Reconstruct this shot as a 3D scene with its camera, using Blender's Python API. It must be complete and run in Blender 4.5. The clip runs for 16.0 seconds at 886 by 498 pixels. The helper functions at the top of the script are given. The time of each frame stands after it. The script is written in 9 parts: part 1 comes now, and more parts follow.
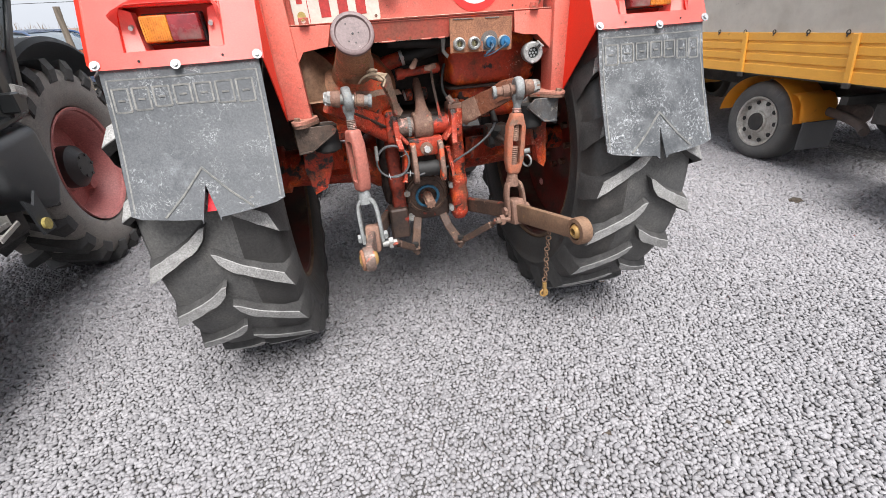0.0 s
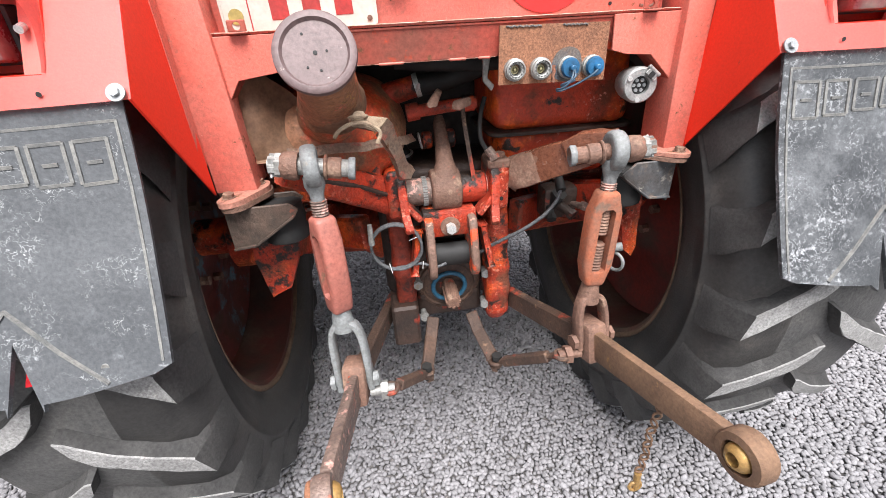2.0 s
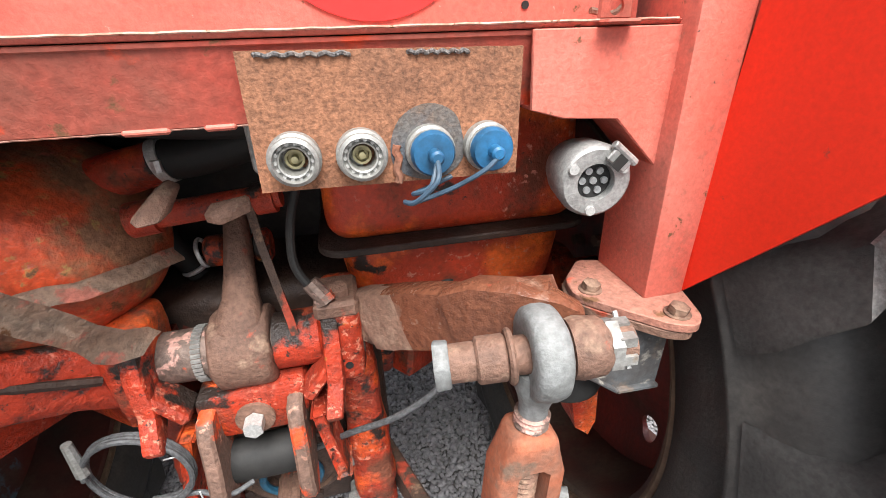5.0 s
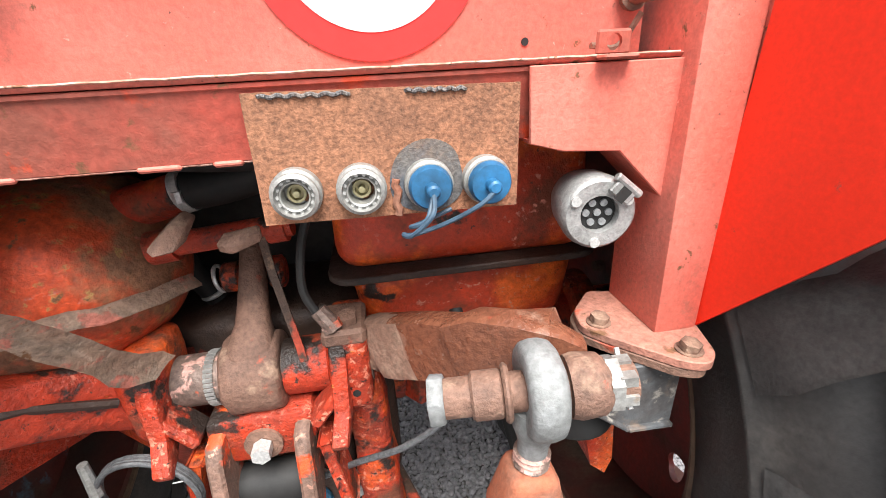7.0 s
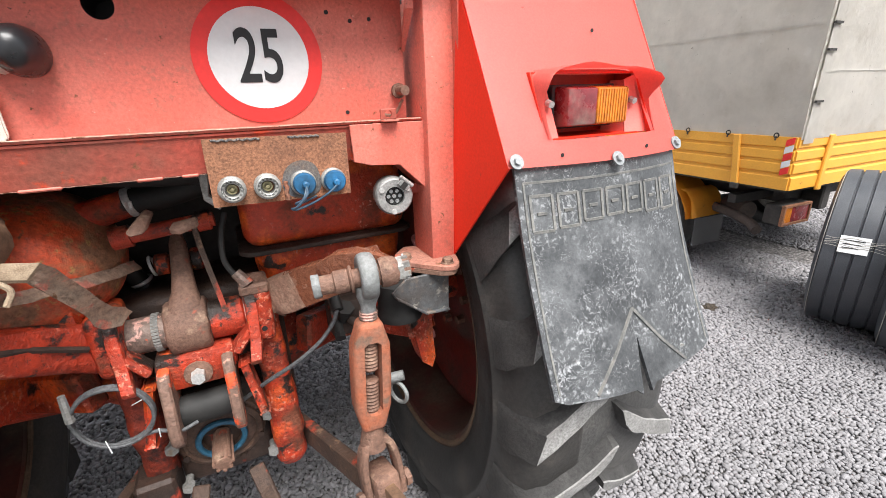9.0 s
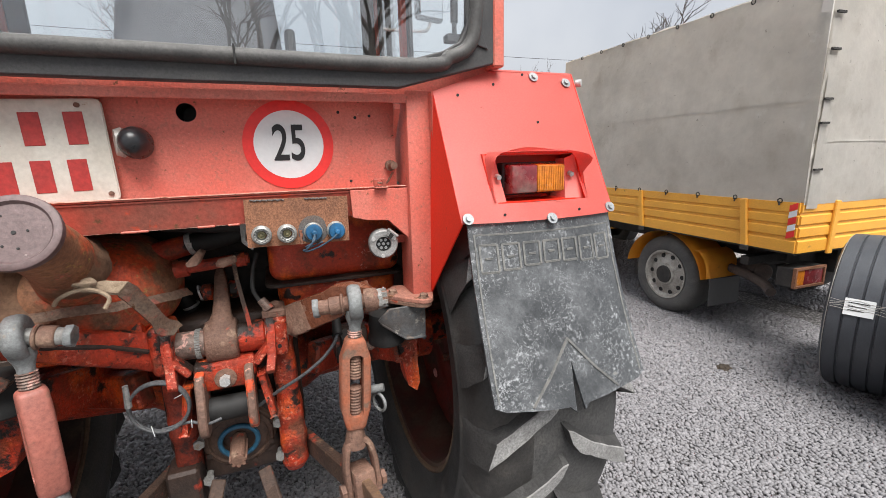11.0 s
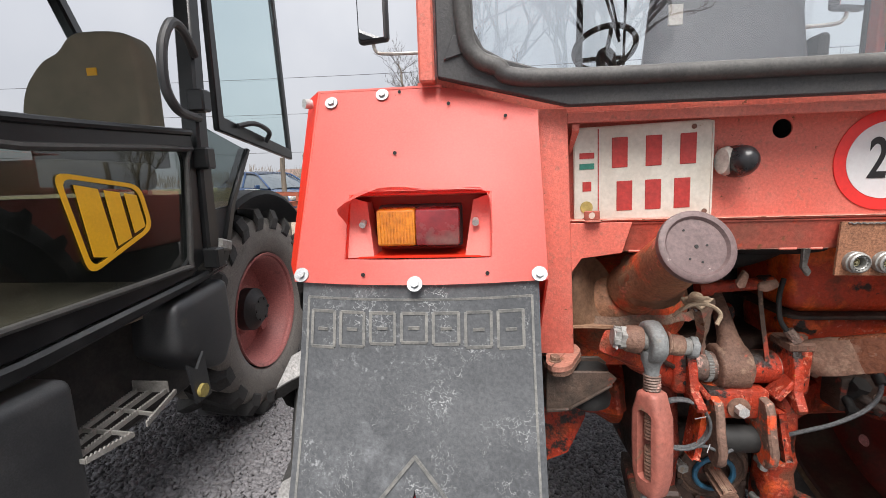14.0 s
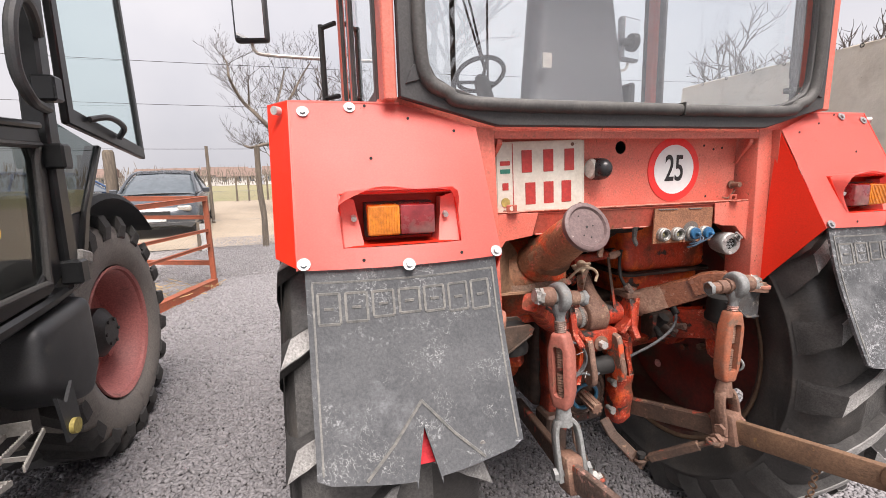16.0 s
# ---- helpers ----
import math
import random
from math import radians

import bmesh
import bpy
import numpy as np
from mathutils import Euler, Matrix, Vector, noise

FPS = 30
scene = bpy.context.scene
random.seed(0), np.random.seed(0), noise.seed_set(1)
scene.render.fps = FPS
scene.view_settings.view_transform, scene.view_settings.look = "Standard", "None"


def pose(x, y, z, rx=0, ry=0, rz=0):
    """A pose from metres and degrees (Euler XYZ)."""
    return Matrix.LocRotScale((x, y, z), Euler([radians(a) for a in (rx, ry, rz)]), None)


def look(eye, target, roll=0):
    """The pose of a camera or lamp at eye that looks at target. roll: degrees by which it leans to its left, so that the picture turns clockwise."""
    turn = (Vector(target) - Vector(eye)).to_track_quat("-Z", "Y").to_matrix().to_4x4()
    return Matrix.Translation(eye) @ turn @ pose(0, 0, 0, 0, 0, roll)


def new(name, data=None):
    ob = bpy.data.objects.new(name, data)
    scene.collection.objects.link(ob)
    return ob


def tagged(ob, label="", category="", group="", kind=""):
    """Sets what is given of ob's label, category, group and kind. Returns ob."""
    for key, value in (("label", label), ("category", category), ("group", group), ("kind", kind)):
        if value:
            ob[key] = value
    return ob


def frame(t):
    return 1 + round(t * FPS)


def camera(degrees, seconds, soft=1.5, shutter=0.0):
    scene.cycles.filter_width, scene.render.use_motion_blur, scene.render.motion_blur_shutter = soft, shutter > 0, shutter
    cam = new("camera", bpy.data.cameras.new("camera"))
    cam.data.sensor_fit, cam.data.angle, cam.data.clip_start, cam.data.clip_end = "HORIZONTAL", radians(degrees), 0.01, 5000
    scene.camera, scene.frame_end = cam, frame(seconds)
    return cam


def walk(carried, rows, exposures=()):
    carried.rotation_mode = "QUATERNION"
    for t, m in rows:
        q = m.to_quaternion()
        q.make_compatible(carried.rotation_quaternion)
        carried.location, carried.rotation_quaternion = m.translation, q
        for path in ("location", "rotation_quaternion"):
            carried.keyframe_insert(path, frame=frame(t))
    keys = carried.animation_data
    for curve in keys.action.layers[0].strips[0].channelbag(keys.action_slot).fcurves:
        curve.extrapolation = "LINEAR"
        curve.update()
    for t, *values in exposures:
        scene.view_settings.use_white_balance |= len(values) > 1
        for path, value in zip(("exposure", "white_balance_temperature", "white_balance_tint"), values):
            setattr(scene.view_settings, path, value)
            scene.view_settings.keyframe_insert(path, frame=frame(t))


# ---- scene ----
cam = camera(92.2, 16.0, soft=0.65)
PATH = [
    (0, (-0.292, 0.232, 1.346), (0.042, 1.97, 0.415), -4.3),
    (0.5, (-0.316, 0.429, 1.362), (0.024, 2.162, 0.421), -3.9),
    (1, (-0.339, 0.584, 1.377), (0.009, 2.315, 0.438), -3.7),
    (1.5, (-0.255, 0.763, 1.367), (0.065, 2.504, 0.435), -3.5),
    (2, (-0.152, 0.942, 1.367), (0.075, 2.699, 0.438), -3.3),
    (2.5, (-0.093, 1.028, 1.366), (0.143, 2.782, 0.435), -3.1),
    (3, (-0.053, 1.16, 1.369), (0.394, 2.868, 0.43), -1.5),
    (3.5, (-0.029, 1.235, 1.38), (0.538, 2.91, 0.446), -2.2),
    (4, (0.058, 1.335, 1.375), (0.614, 3.01, 0.433), -2.0),
    (4.5, (0.15, 1.44, 1.365), (0.591, 3.157, 0.438), -1.7),
    (4.7, (0.16, 1.465, 1.366), (0.57, 3.195, 0.451), -1.8),
    (6.8, (0.196, 1.477, 1.37), (0.501, 3.278, 0.556), -2.8),
    (7, (0.194, 1.467, 1.375), (0.469, 3.279, 0.575), -3.1),
    (7.5, (0.156, 1.416, 1.388), (0.441, 3.251, 0.646), -3.0),
    (8, (0.112, 1.272, 1.39), (0.604, 3.076, 0.681), -2.5),
    (8.5, (0.099, 1.137, 1.4), (0.816, 2.87, 0.705), -2.1),
    (9, (0.129, 1.065, 1.413), (0.957, 2.754, 0.735), -2.0),
    (9.2, (0.151, 1.04, 1.416), (0.998, 2.724, 0.749), -1.9),
    (11.3, (0.162, 0.787, 1.443), (0.863, 2.617, 1.045), -1.5),
    (11.5, (0.117, 0.782, 1.446), (0.817, 2.614, 1.052), -1.4),
    (12, (-0.057, 0.749, 1.448), (0.491, 2.638, 1.087), -1.4),
    (12.5, (-0.208, 0.737, 1.449), (-0.05, 2.701, 1.109), -1.5),
    (13, (-0.322, 0.762, 1.445), (-0.423, 2.734, 1.132), -1.9),
    (13.5, (-0.477, 0.867, 1.448), (-0.671, 2.831, 1.119), -2.1),
    (14, (-0.606, 0.93, 1.466), (-0.795, 2.895, 1.148), -1.8),
    (14.5, (-0.684, 0.938, 1.476), (-0.781, 2.912, 1.165), -1.6),
    (15, (-0.833, 0.886, 1.48), (-0.617, 2.849, 1.166), -1.0),
    (15.5, (-0.905, 0.824, 1.47), (-0.451, 2.744, 1.145), -0.5),
    (16, (-0.89, 0.762, 1.47), (-0.345, 2.659, 1.145), -1.6),
]
STOPS = [(0.0, 1.09, 6400, 11), (2.0, 1.22, 6350, 12), (3.0, 1.28, 6500, 10), (4.5, 1.25, 6500, 10), (7.0, 1.45, 6500, 10), (7.5, 1.45, 6500, 10), (8.0, 1.37, 6500, 10), (9.0, 1.1, 6500, 10), (11.5, 0.57, 6500, 10), (12.5, 0.5, 6500, 10), (13.5, 0.64, 6500, 10), (14.5, 0.82, 6800, 15), (15.0, 1.06, 7000, 17), (15.5, 0.99, 6950, 17), (16.0, 0.88, 6900, 17)]
walk(cam, [(t, look(eye, target, roll)) for t, eye, target, roll in PATH], STOPS)

# ---- world and sun ----
world = bpy.data.worlds.new("overcast_sky")
scene.world = world
world.use_nodes = True
wn, wl = world.node_tree.nodes, world.node_tree.links
sky = wn.new("ShaderNodeTexSky")
sky.sky_type, sky.sun_disc = "NISHITA", False
sky.sun_elevation, sky.sun_rotation = radians(60), radians(190)
sky.air_density, sky.dust_density, sky.ozone_density = 1.0, 6.0, 1.0
cloud = wn.new("ShaderNodeTexNoise")
cloud.inputs["Scale"].default_value, cloud.inputs["Detail"].default_value = 2.2, 6.0
cramp = wn.new("ShaderNodeValToRGB")
cramp.color_ramp.elements[0].position, cramp.color_ramp.elements[0].color = 0.3, (3.9, 4.15, 4.6, 1)
cramp.color_ramp.elements[1].position, cramp.color_ramp.elements[1].color = 0.7, (5.4, 5.55, 5.8, 1)
wmix = wn.new("ShaderNodeMix")
wmix.data_type = "RGBA"
wmix.inputs[0].default_value = 0.9
wl.new(cloud.outputs["Fac"], cramp.inputs["Fac"])
wl.new(sky.outputs["Color"], wmix.inputs[6])
wl.new(cramp.outputs["Color"], wmix.inputs[7])
# an overcast sky is brighter overhead than at the horizon
wtc = wn.new("ShaderNodeTexCoord")
wsep = wn.new("ShaderNodeSeparateXYZ")
wgrad = wn.new("ShaderNodeMapRange")
wgrad.inputs["To Min"].default_value, wgrad.inputs["To Max"].default_value = 0.88, 1.30
wmul = wn.new("ShaderNodeMix")
wmul.data_type, wmul.blend_type = "RGBA", "MULTIPLY"
wmul.inputs[0].default_value = 1.0
wl.new(wtc.outputs["Generated"], wsep.inputs[0])
wl.new(wsep.outputs["Z"], wgrad.inputs["Value"])
wl.new(wmix.outputs[2], wmul.inputs[6])
wl.new(wgrad.outputs["Result"], wmul.inputs[7])
wl.new(wmul.outputs[2], wn["Background"].inputs["Color"])
wn["Background"].inputs["Strength"].default_value = 0.098
sun = new("sun", bpy.data.lights.new("sun", "SUN"))
sun.data.energy, sun.data.angle, sun.data.color = 3.9, radians(38), (1.0, 0.98, 0.95)
sun.matrix_world = look((0.5, -7.0, 12.4), (0, 0, 0))

# ---- materials ----
def material(name, c, c2=None, scale=6.0, lo=0.38, hi=0.64, rough=0.6, rough2=None, metal=0.0, bump=0.15, bscale=90.0,
             spots=(), fine=0.18, coat=0.0, random_tint=0.0, island=0.0, stretch=None, scrawl=None):
    """Two colours mixed by a broad noise, a fine grain on top, then spots: (colour, scale, from, to, roughness)."""
    m = bpy.data.materials.new(name)
    m.use_nodes = True
    n, l = m.node_tree.nodes, m.node_tree.links
    b = n["Principled BSDF"]
    tc = n.new("ShaderNodeTexCoord")
    src = tc.outputs["Object"]
    if stretch:
        mp = n.new("ShaderNodeMapping")
        mp.inputs["Scale"].default_value = stretch
        l.new(src, mp.inputs["Vector"])
        src = mp.outputs["Vector"]

    def noise_fac(s, a, z, detail=6.0):
        t = n.new("ShaderNodeTexNoise")
        t.inputs["Scale"].default_value, t.inputs["Detail"].default_value, t.inputs["Roughness"].default_value = s, detail, 0.65
        l.new(src, t.inputs["Vector"])
        r = n.new("ShaderNodeMapRange")
        r.inputs["From Min"].default_value, r.inputs["From Max"].default_value = a, z
        l.new(t.outputs["Fac"], r.inputs["Value"])
        return r.outputs["Result"], t.outputs["Fac"]

    def mix(fac, a, z, kind="MIX"):
        x = n.new("ShaderNodeMix")
        x.data_type, x.blend_type = "RGBA", kind
        for sock, v in ((x.inputs[0], fac), (x.inputs[6], a), (x.inputs[7], z)):
            if isinstance(v, bpy.types.NodeSocket):
                l.new(v, sock)
            elif isinstance(v, (int, float)):
                sock.default_value = v
            else:
                sock.default_value = (*v, 1)
        return x.outputs[2]

    def fmix(fac, a, z):
        x = n.new("ShaderNodeMix")
        for sock, v in ((x.inputs[0], fac), (x.inputs[2], a), (x.inputs[3], z)):
            if isinstance(v, bpy.types.NodeSocket):
                l.new(v, sock)
            else:
                sock.default_value = v
        return x.outputs[0]

    c2 = c2 or tuple(v * 0.8 for v in c)
    rough2 = rough if rough2 is None else rough2
    f, _ = noise_fac(scale, lo, hi)
    col, ro = mix(f, c, c2), fmix(f, rough, rough2)
    for sc, ss, a, z, sr, *mask in spots:
        f2, _ = noise_fac(ss, a, z, 8.0)
        if mask:                                          # only where a broad noise lets them be: (scale, from, to)
            mk, _ = noise_fac(*mask, 3.0)
            mm = n.new("ShaderNodeMath")
            mm.operation = "MULTIPLY"
            l.new(f2, mm.inputs[0])
            l.new(mk, mm.inputs[1])
            f2 = mm.outputs[0]
        col, ro = mix(f2, col, sc), fmix(f2, ro, sr)
    if scrawl:                                            # thin curly scratches inside worn patches: (colour, scale, width, mask scale, from, to)
        _, raw = noise_fac(scrawl[1], 0, 1, 2.0)
        d1 = n.new("ShaderNodeMath")
        d1.operation = "SUBTRACT"
        d1.inputs[1].default_value = 0.5
        d2 = n.new("ShaderNodeMath")
        d2.operation = "ABSOLUTE"
        d3 = n.new("ShaderNodeMapRange")
        d3.inputs["From Min"].default_value, d3.inputs["From Max"].default_value = scrawl[2], scrawl[2] * 0.3
        l.new(raw, d1.inputs[0])
        l.new(d1.outputs[0], d2.inputs[0])
        l.new(d2.outputs[0], d3.inputs["Value"])
        mk, _ = noise_fac(scrawl[3], scrawl[4], scrawl[5], 9.0)
        d4 = n.new("ShaderNodeMath")
        d4.operation = "MULTIPLY"
        l.new(d3.outputs["Result"], d4.inputs[0])
        l.new(mk, d4.inputs[1])
        col, ro = mix(d4.outputs[0], col, scrawl[0]), fmix(d4.outputs[0], ro, 0.8)
    g, gf = noise_fac(bscale, 0.3, 0.7, 4.0)
    grain = n.new("ShaderNodeMapRange")
    grain.inputs["To Min"].default_value, grain.inputs["To Max"].default_value = 1 - 1.35 * fine, 1 + 1.35 * fine
    l.new(g, grain.inputs["Value"])
    col = mix(1.0, col, grain.outputs["Result"], "MULTIPLY")
    if random_tint or island:
        oi = n.new("ShaderNodeNewGeometry" if island else "ShaderNodeObjectInfo")
        rr = n.new("ShaderNodeMapRange")
        amount = island or random_tint
        rr.inputs["To Min"].default_value, rr.inputs["To Max"].default_value = 1 - amount, 1 + amount
        l.new(oi.outputs["Random Per Island" if island else "Random"], rr.inputs["Value"])
        col = mix(1.0, col, rr.outputs["Result"], "MULTIPLY")
    l.new(col, b.inputs["Base Color"])
    l.new(ro, b.inputs["Roughness"])
    b.inputs["Metallic"].default_value = metal
    b.inputs["Coat Weight"].default_value = coat
    b.inputs["Coat Roughness"].default_value = 0.2
    if bump:
        bp = n.new("ShaderNodeBump")
        bp.inputs["Strength"].default_value, bp.inputs["Distance"].default_value = bump, 0.01
        l.new(gf, bp.inputs["Height"])
        l.new(bp.outputs["Normal"], b.inputs["Normal"])
    return m


def glass(name, tint=(1, 1, 1), rough=0.0, ior=1.45):
    m = bpy.data.materials.new(name)
    m.use_nodes = True
    b = m.node_tree.nodes["Principled BSDF"]
    b.inputs["Base Color"].default_value = (*tint, 1)
    b.inputs["Transmission Weight"].default_value, b.inputs["Roughness"].default_value, b.inputs["IOR"].default_value = 1.0, rough, ior
    return m


RUST = (0.16, 0.075, 0.035)
GRIME = (0.035, 0.022, 0.015)
M = dict(
    # pinkish because sky sheen is put into the base colour
    fender=material("fresh_red_paint", (0.82, 0.172, 0.142), (0.79, 0.180, 0.150), 3.0, rough=0.42, rough2=0.5, bump=0.04, bscale=240, fine=0.05,
                    spots=[((0.45, 0.06, 0.04), 30, 0.70, 0.74, 0.6)]),
    # the fender's red without that sheen, for faces turned from the sky
    gusset=material("bright_red_paint", (0.80, 0.030, 0.009), (0.74, 0.032, 0.011), 3.0, rough=0.48, bump=0.05, bscale=200, fine=0.06,
                    spots=[((0.40, 0.06, 0.04), 30, 0.70, 0.74, 0.6)]),
    mount=material("blue_grey_mount", (0.085, 0.09, 0.095), (0.06, 0.05, 0.045), 12.0, rough=0.55, bump=0.15, bscale=120,
                   spots=[((0.20, 0.14, 0.10), 14, 0.52, 0.64, 0.8), ((0.035, 0.030, 0.028), 9, 0.54, 0.66, 0.6), ((0.26, 0.24, 0.21), 40, 0.60, 0.68, 0.8)]),
    eye=material("dull_grey_casting", (0.24, 0.25, 0.25), (0.16, 0.165, 0.16), 18.0, rough=0.65, metal=0.15, bump=0.22, bscale=170,
                 spots=[((0.30, 0.22, 0.15), 26, 0.64, 0.74, 0.75)]),
    sign_red=material("sign_red_film", (0.78, 0.035, 0.03), rough=0.5, bump=0.03, fine=0.06),
    body=material("faded_red_paint", (0.61, 0.142, 0.100), (0.53, 0.132, 0.098), 7.0, rough=0.45, rough2=0.6, bump=0.16, bscale=170, fine=0.13,
                  spots=[((0.62, 0.19, 0.14), 3.5, 0.50, 0.66, 0.6), ((0.47, 0.14, 0.10), 70, 0.56, 0.64, 0.6), (RUST, 34, 0.65, 0.68, 0.8), ((0.10, 0.05, 0.035), 140, 0.68, 0.71, 0.8), ((0.66, 0.30, 0.24), 110, 0.67, 0.70, 0.7), ((0.30, 0.10, 0.06), 5, 0.64, 0.74, 0.75)]),
    worn=material("worn_red_beam", (0.42, 0.07, 0.045), (0.26, 0.075, 0.05), 9.0, rough=0.6, bump=0.16, bscale=110,
                  spots=[((0.55, 0.06, 0.02), 12, 0.60, 0.66, 0.5), (RUST, 22, 0.62, 0.68, 0.85), (GRIME, 14, 0.68, 0.74, 0.8)]),
    cast=material("grimy_red_casting", (0.50, 0.040, 0.011), (0.24, 0.026, 0.010), 9.0, rough=0.45, rough2=0.65, bump=0.5, bscale=110, fine=0.22,
                  spots=[((0.74, 0.115, 0.018), 5.0, 0.52, 0.62, 0.42), ((0.60, 0.19, 0.12), 95, 0.55, 0.60, 0.6, 7, 0.50, 0.59), ((0.17, 0.05, 0.025), 11, 0.52, 0.64, 0.8), ((0.022, 0.014, 0.011), 12, 0.545, 0.60, 0.45), ((0.012, 0.009, 0.008), 48, 0.63, 0.68, 0.5, 7, 0.44, 0.54),
                         ((0.55, 0.22, 0.04), 40, 0.69, 0.73, 0.6), ((0.035, 0.018, 0.012), 150, 0.62, 0.65, 0.6)]),
    # grime, with the shade under the cab put into the darker red
    grimy=material("oily_red_casting", (0.26, 0.030, 0.012), (0.12, 0.022, 0.012), 9.0, rough=0.5, rough2=0.7, bump=0.5, bscale=100, fine=0.25,
                   spots=[((0.45, 0.05, 0.015), 9, 0.56, 0.63, 0.5), ((0.014, 0.011, 0.010), 11, 0.50, 0.60, 0.45)]),
    left_mount=material("dark_rusty_mount", (0.085, 0.055, 0.040), (0.050, 0.036, 0.028), 12.0, rough=0.6, bump=0.3, bscale=110, fine=0.25,
                        spots=[((0.22, 0.16, 0.12), 18, 0.58, 0.68, 0.8), ((0.30, 0.06, 0.03), 14, 0.62, 0.68, 0.6), (GRIME, 10, 0.60, 0.68, 0.45)]),
    block=material("stained_orange_housing", (0.55, 0.050, 0.013), (0.36, 0.036, 0.012), 5.0, rough=0.4, rough2=0.6, bump=0.35, bscale=110, fine=0.16,
                   spots=[((0.76, 0.13, 0.020), 5.0, 0.52, 0.60, 0.4), ((0.17, 0.042, 0.020), 8, 0.51, 0.62, 0.7), ((0.60, 0.24, 0.17), 70, 0.58, 0.63, 0.6, 6, 0.52, 0.60), ((0.025, 0.016, 0.012), 9, 0.61, 0.65, 0.45),
                          ((0.030, 0.016, 0.012), 60, 0.66, 0.69, 0.5)]),
    dark_cast=material("oily_dark_casting", (0.055, 0.030, 0.021), (0.022, 0.016, 0.013), 9.0, rough=0.5, rough2=0.8, bump=0.35, bscale=70,
                       spots=[((0.36, 0.04, 0.018), 12, 0.60, 0.68, 0.6)]),
    brown=material("rusty_brown_steel", (0.21, 0.115, 0.080), (0.125, 0.068, 0.048), 12.0, rough=0.7, bump=0.4, bscale=140, fine=0.24,
                   spots=[((0.30, 0.20, 0.14), 20, 0.56, 0.68, 0.85), ((0.34, 0.055, 0.025), 14, 0.62, 0.68, 0.6)]),
    link=material("dark_rusty_strap", (0.085, 0.048, 0.032), (0.050, 0.030, 0.022), 10.0, rough=0.7, bump=0.35, bscale=130, fine=0.25, spots=[((0.26, 0.16, 0.10), 22, 0.60, 0.70, 0.85), ((0.34, 0.05, 0.025), 12, 0.60, 0.66, 0.6)]),
    arm=material("dusty_rusty_arm", (0.19, 0.108, 0.062), (0.11, 0.062, 0.038), 10.0, rough=0.8, bump=0.25, bscale=150,
                 spots=[((0.30, 0.17, 0.065), 24, 0.62, 0.70, 0.85)]),
    elbow=material("rusty_orange_housing", (0.30, 0.135, 0.066), (0.20, 0.098, 0.055), 8.0, rough=0.55, rough2=0.75, bump=0.35, bscale=110, fine=0.25,
                   spots=[((0.58, 0.075, 0.022), 5, 0.49, 0.58, 0.5), ((0.40, 0.26, 0.09), 60, 0.56, 0.64, 0.8, 6, 0.50, 0.60), ((0.50, 0.15, 0.11), 34, 0.61, 0.66, 0.7), (RUST, 30, 0.62, 0.66, 0.7), (GRIME, 13, 0.66, 0.72, 0.5)]),
    shroud=material("brown_sheet_shroud", (0.33, 0.195, 0.12), (0.24, 0.135, 0.085), 5.0, rough=0.55, rough2=0.75, bump=0.28, bscale=70, fine=0.22,
                    spots=[((0.42, 0.07, 0.025), 8, 0.58, 0.66, 0.5), ((0.28, 0.18, 0.11), 16, 0.62, 0.72, 0.85), (GRIME, 9, 0.64, 0.72, 0.5)]),
    bracket=material("flaking_pink_bracket", (0.38, 0.25, 0.18), (0.29, 0.22, 0.17), 18.0, rough=0.8, bump=0.35, bscale=120, fine=0.25,
                     spots=[((0.52, 0.19, 0.14), 26, 0.56, 0.62, 0.7), (RUST, 30, 0.62, 0.67, 0.85)]),
    grey_plate=material("burnt_steel_plate", (0.115, 0.105, 0.098), (0.17, 0.10, 0.06), 14.0, rough=0.8, bump=0.30, bscale=260, fine=0.3,
                        spots=[((0.075, 0.085, 0.10), 7.5, 0.47, 0.58, 0.7), ((0.16, 0.09, 0.05), 20, 0.62, 0.70, 0.85)]),
    shaft=material("flaking_shaft", (0.20, 0.14, 0.115), (0.12, 0.085, 0.07), 20.0, rough=0.5, metal=0.3, bump=0.3, bscale=130, fine=0.3, spots=[((0.52, 0.30, 0.25), 40, 0.56, 0.62, 0.6), ((0.50, 0.08, 0.03), 26, 0.60, 0.66, 0.5), (GRIME, 16, 0.62, 0.70, 0.5)]),
    burnt=material("burnt_weld_metal", (0.13, 0.13, 0.135), (0.20, 0.17, 0.15), 60.0, rough=0.6, metal=0.3, bump=0.4, bscale=240),
    clod=material("dark_dirt", (0.035, 0.027, 0.020), (0.06, 0.045, 0.032), 30.0, rough=0.95, bump=0.5, bscale=120),
    gloss=material("glossy_black_plastic", (0.012, 0.013, 0.015), (0.02, 0.02, 0.022), 10.0, rough=0.22, rough2=0.35, bump=0.03),
    washer=material("bright_washer", (0.36, 0.375, 0.38), (0.28, 0.29, 0.295), 60.0, rough=0.45, metal=0.5, bump=0.05, bscale=300),
    chip=material("chipped_pale_edge", (0.62, 0.38, 0.30), (0.45, 0.17, 0.11), 40.0, rough=0.7, bump=0.2, spots=[(RUST, 60, 0.58, 0.62, 0.8)]),
    galv=material("galvanised_step", (0.36, 0.345, 0.32), (0.25, 0.24, 0.22), 20.0, rough=0.5, metal=0.25, bump=0.15, bscale=160),
    jtyre=material("dusty_loader_tyre", (0.185, 0.168, 0.152), (0.225, 0.205, 0.183), 6.0, rough=0.75, rough2=0.88, bump=0.18, bscale=110,
                   spots=[((0.11, 0.10, 0.092), 9, 0.56, 0.74, 0.9)]),
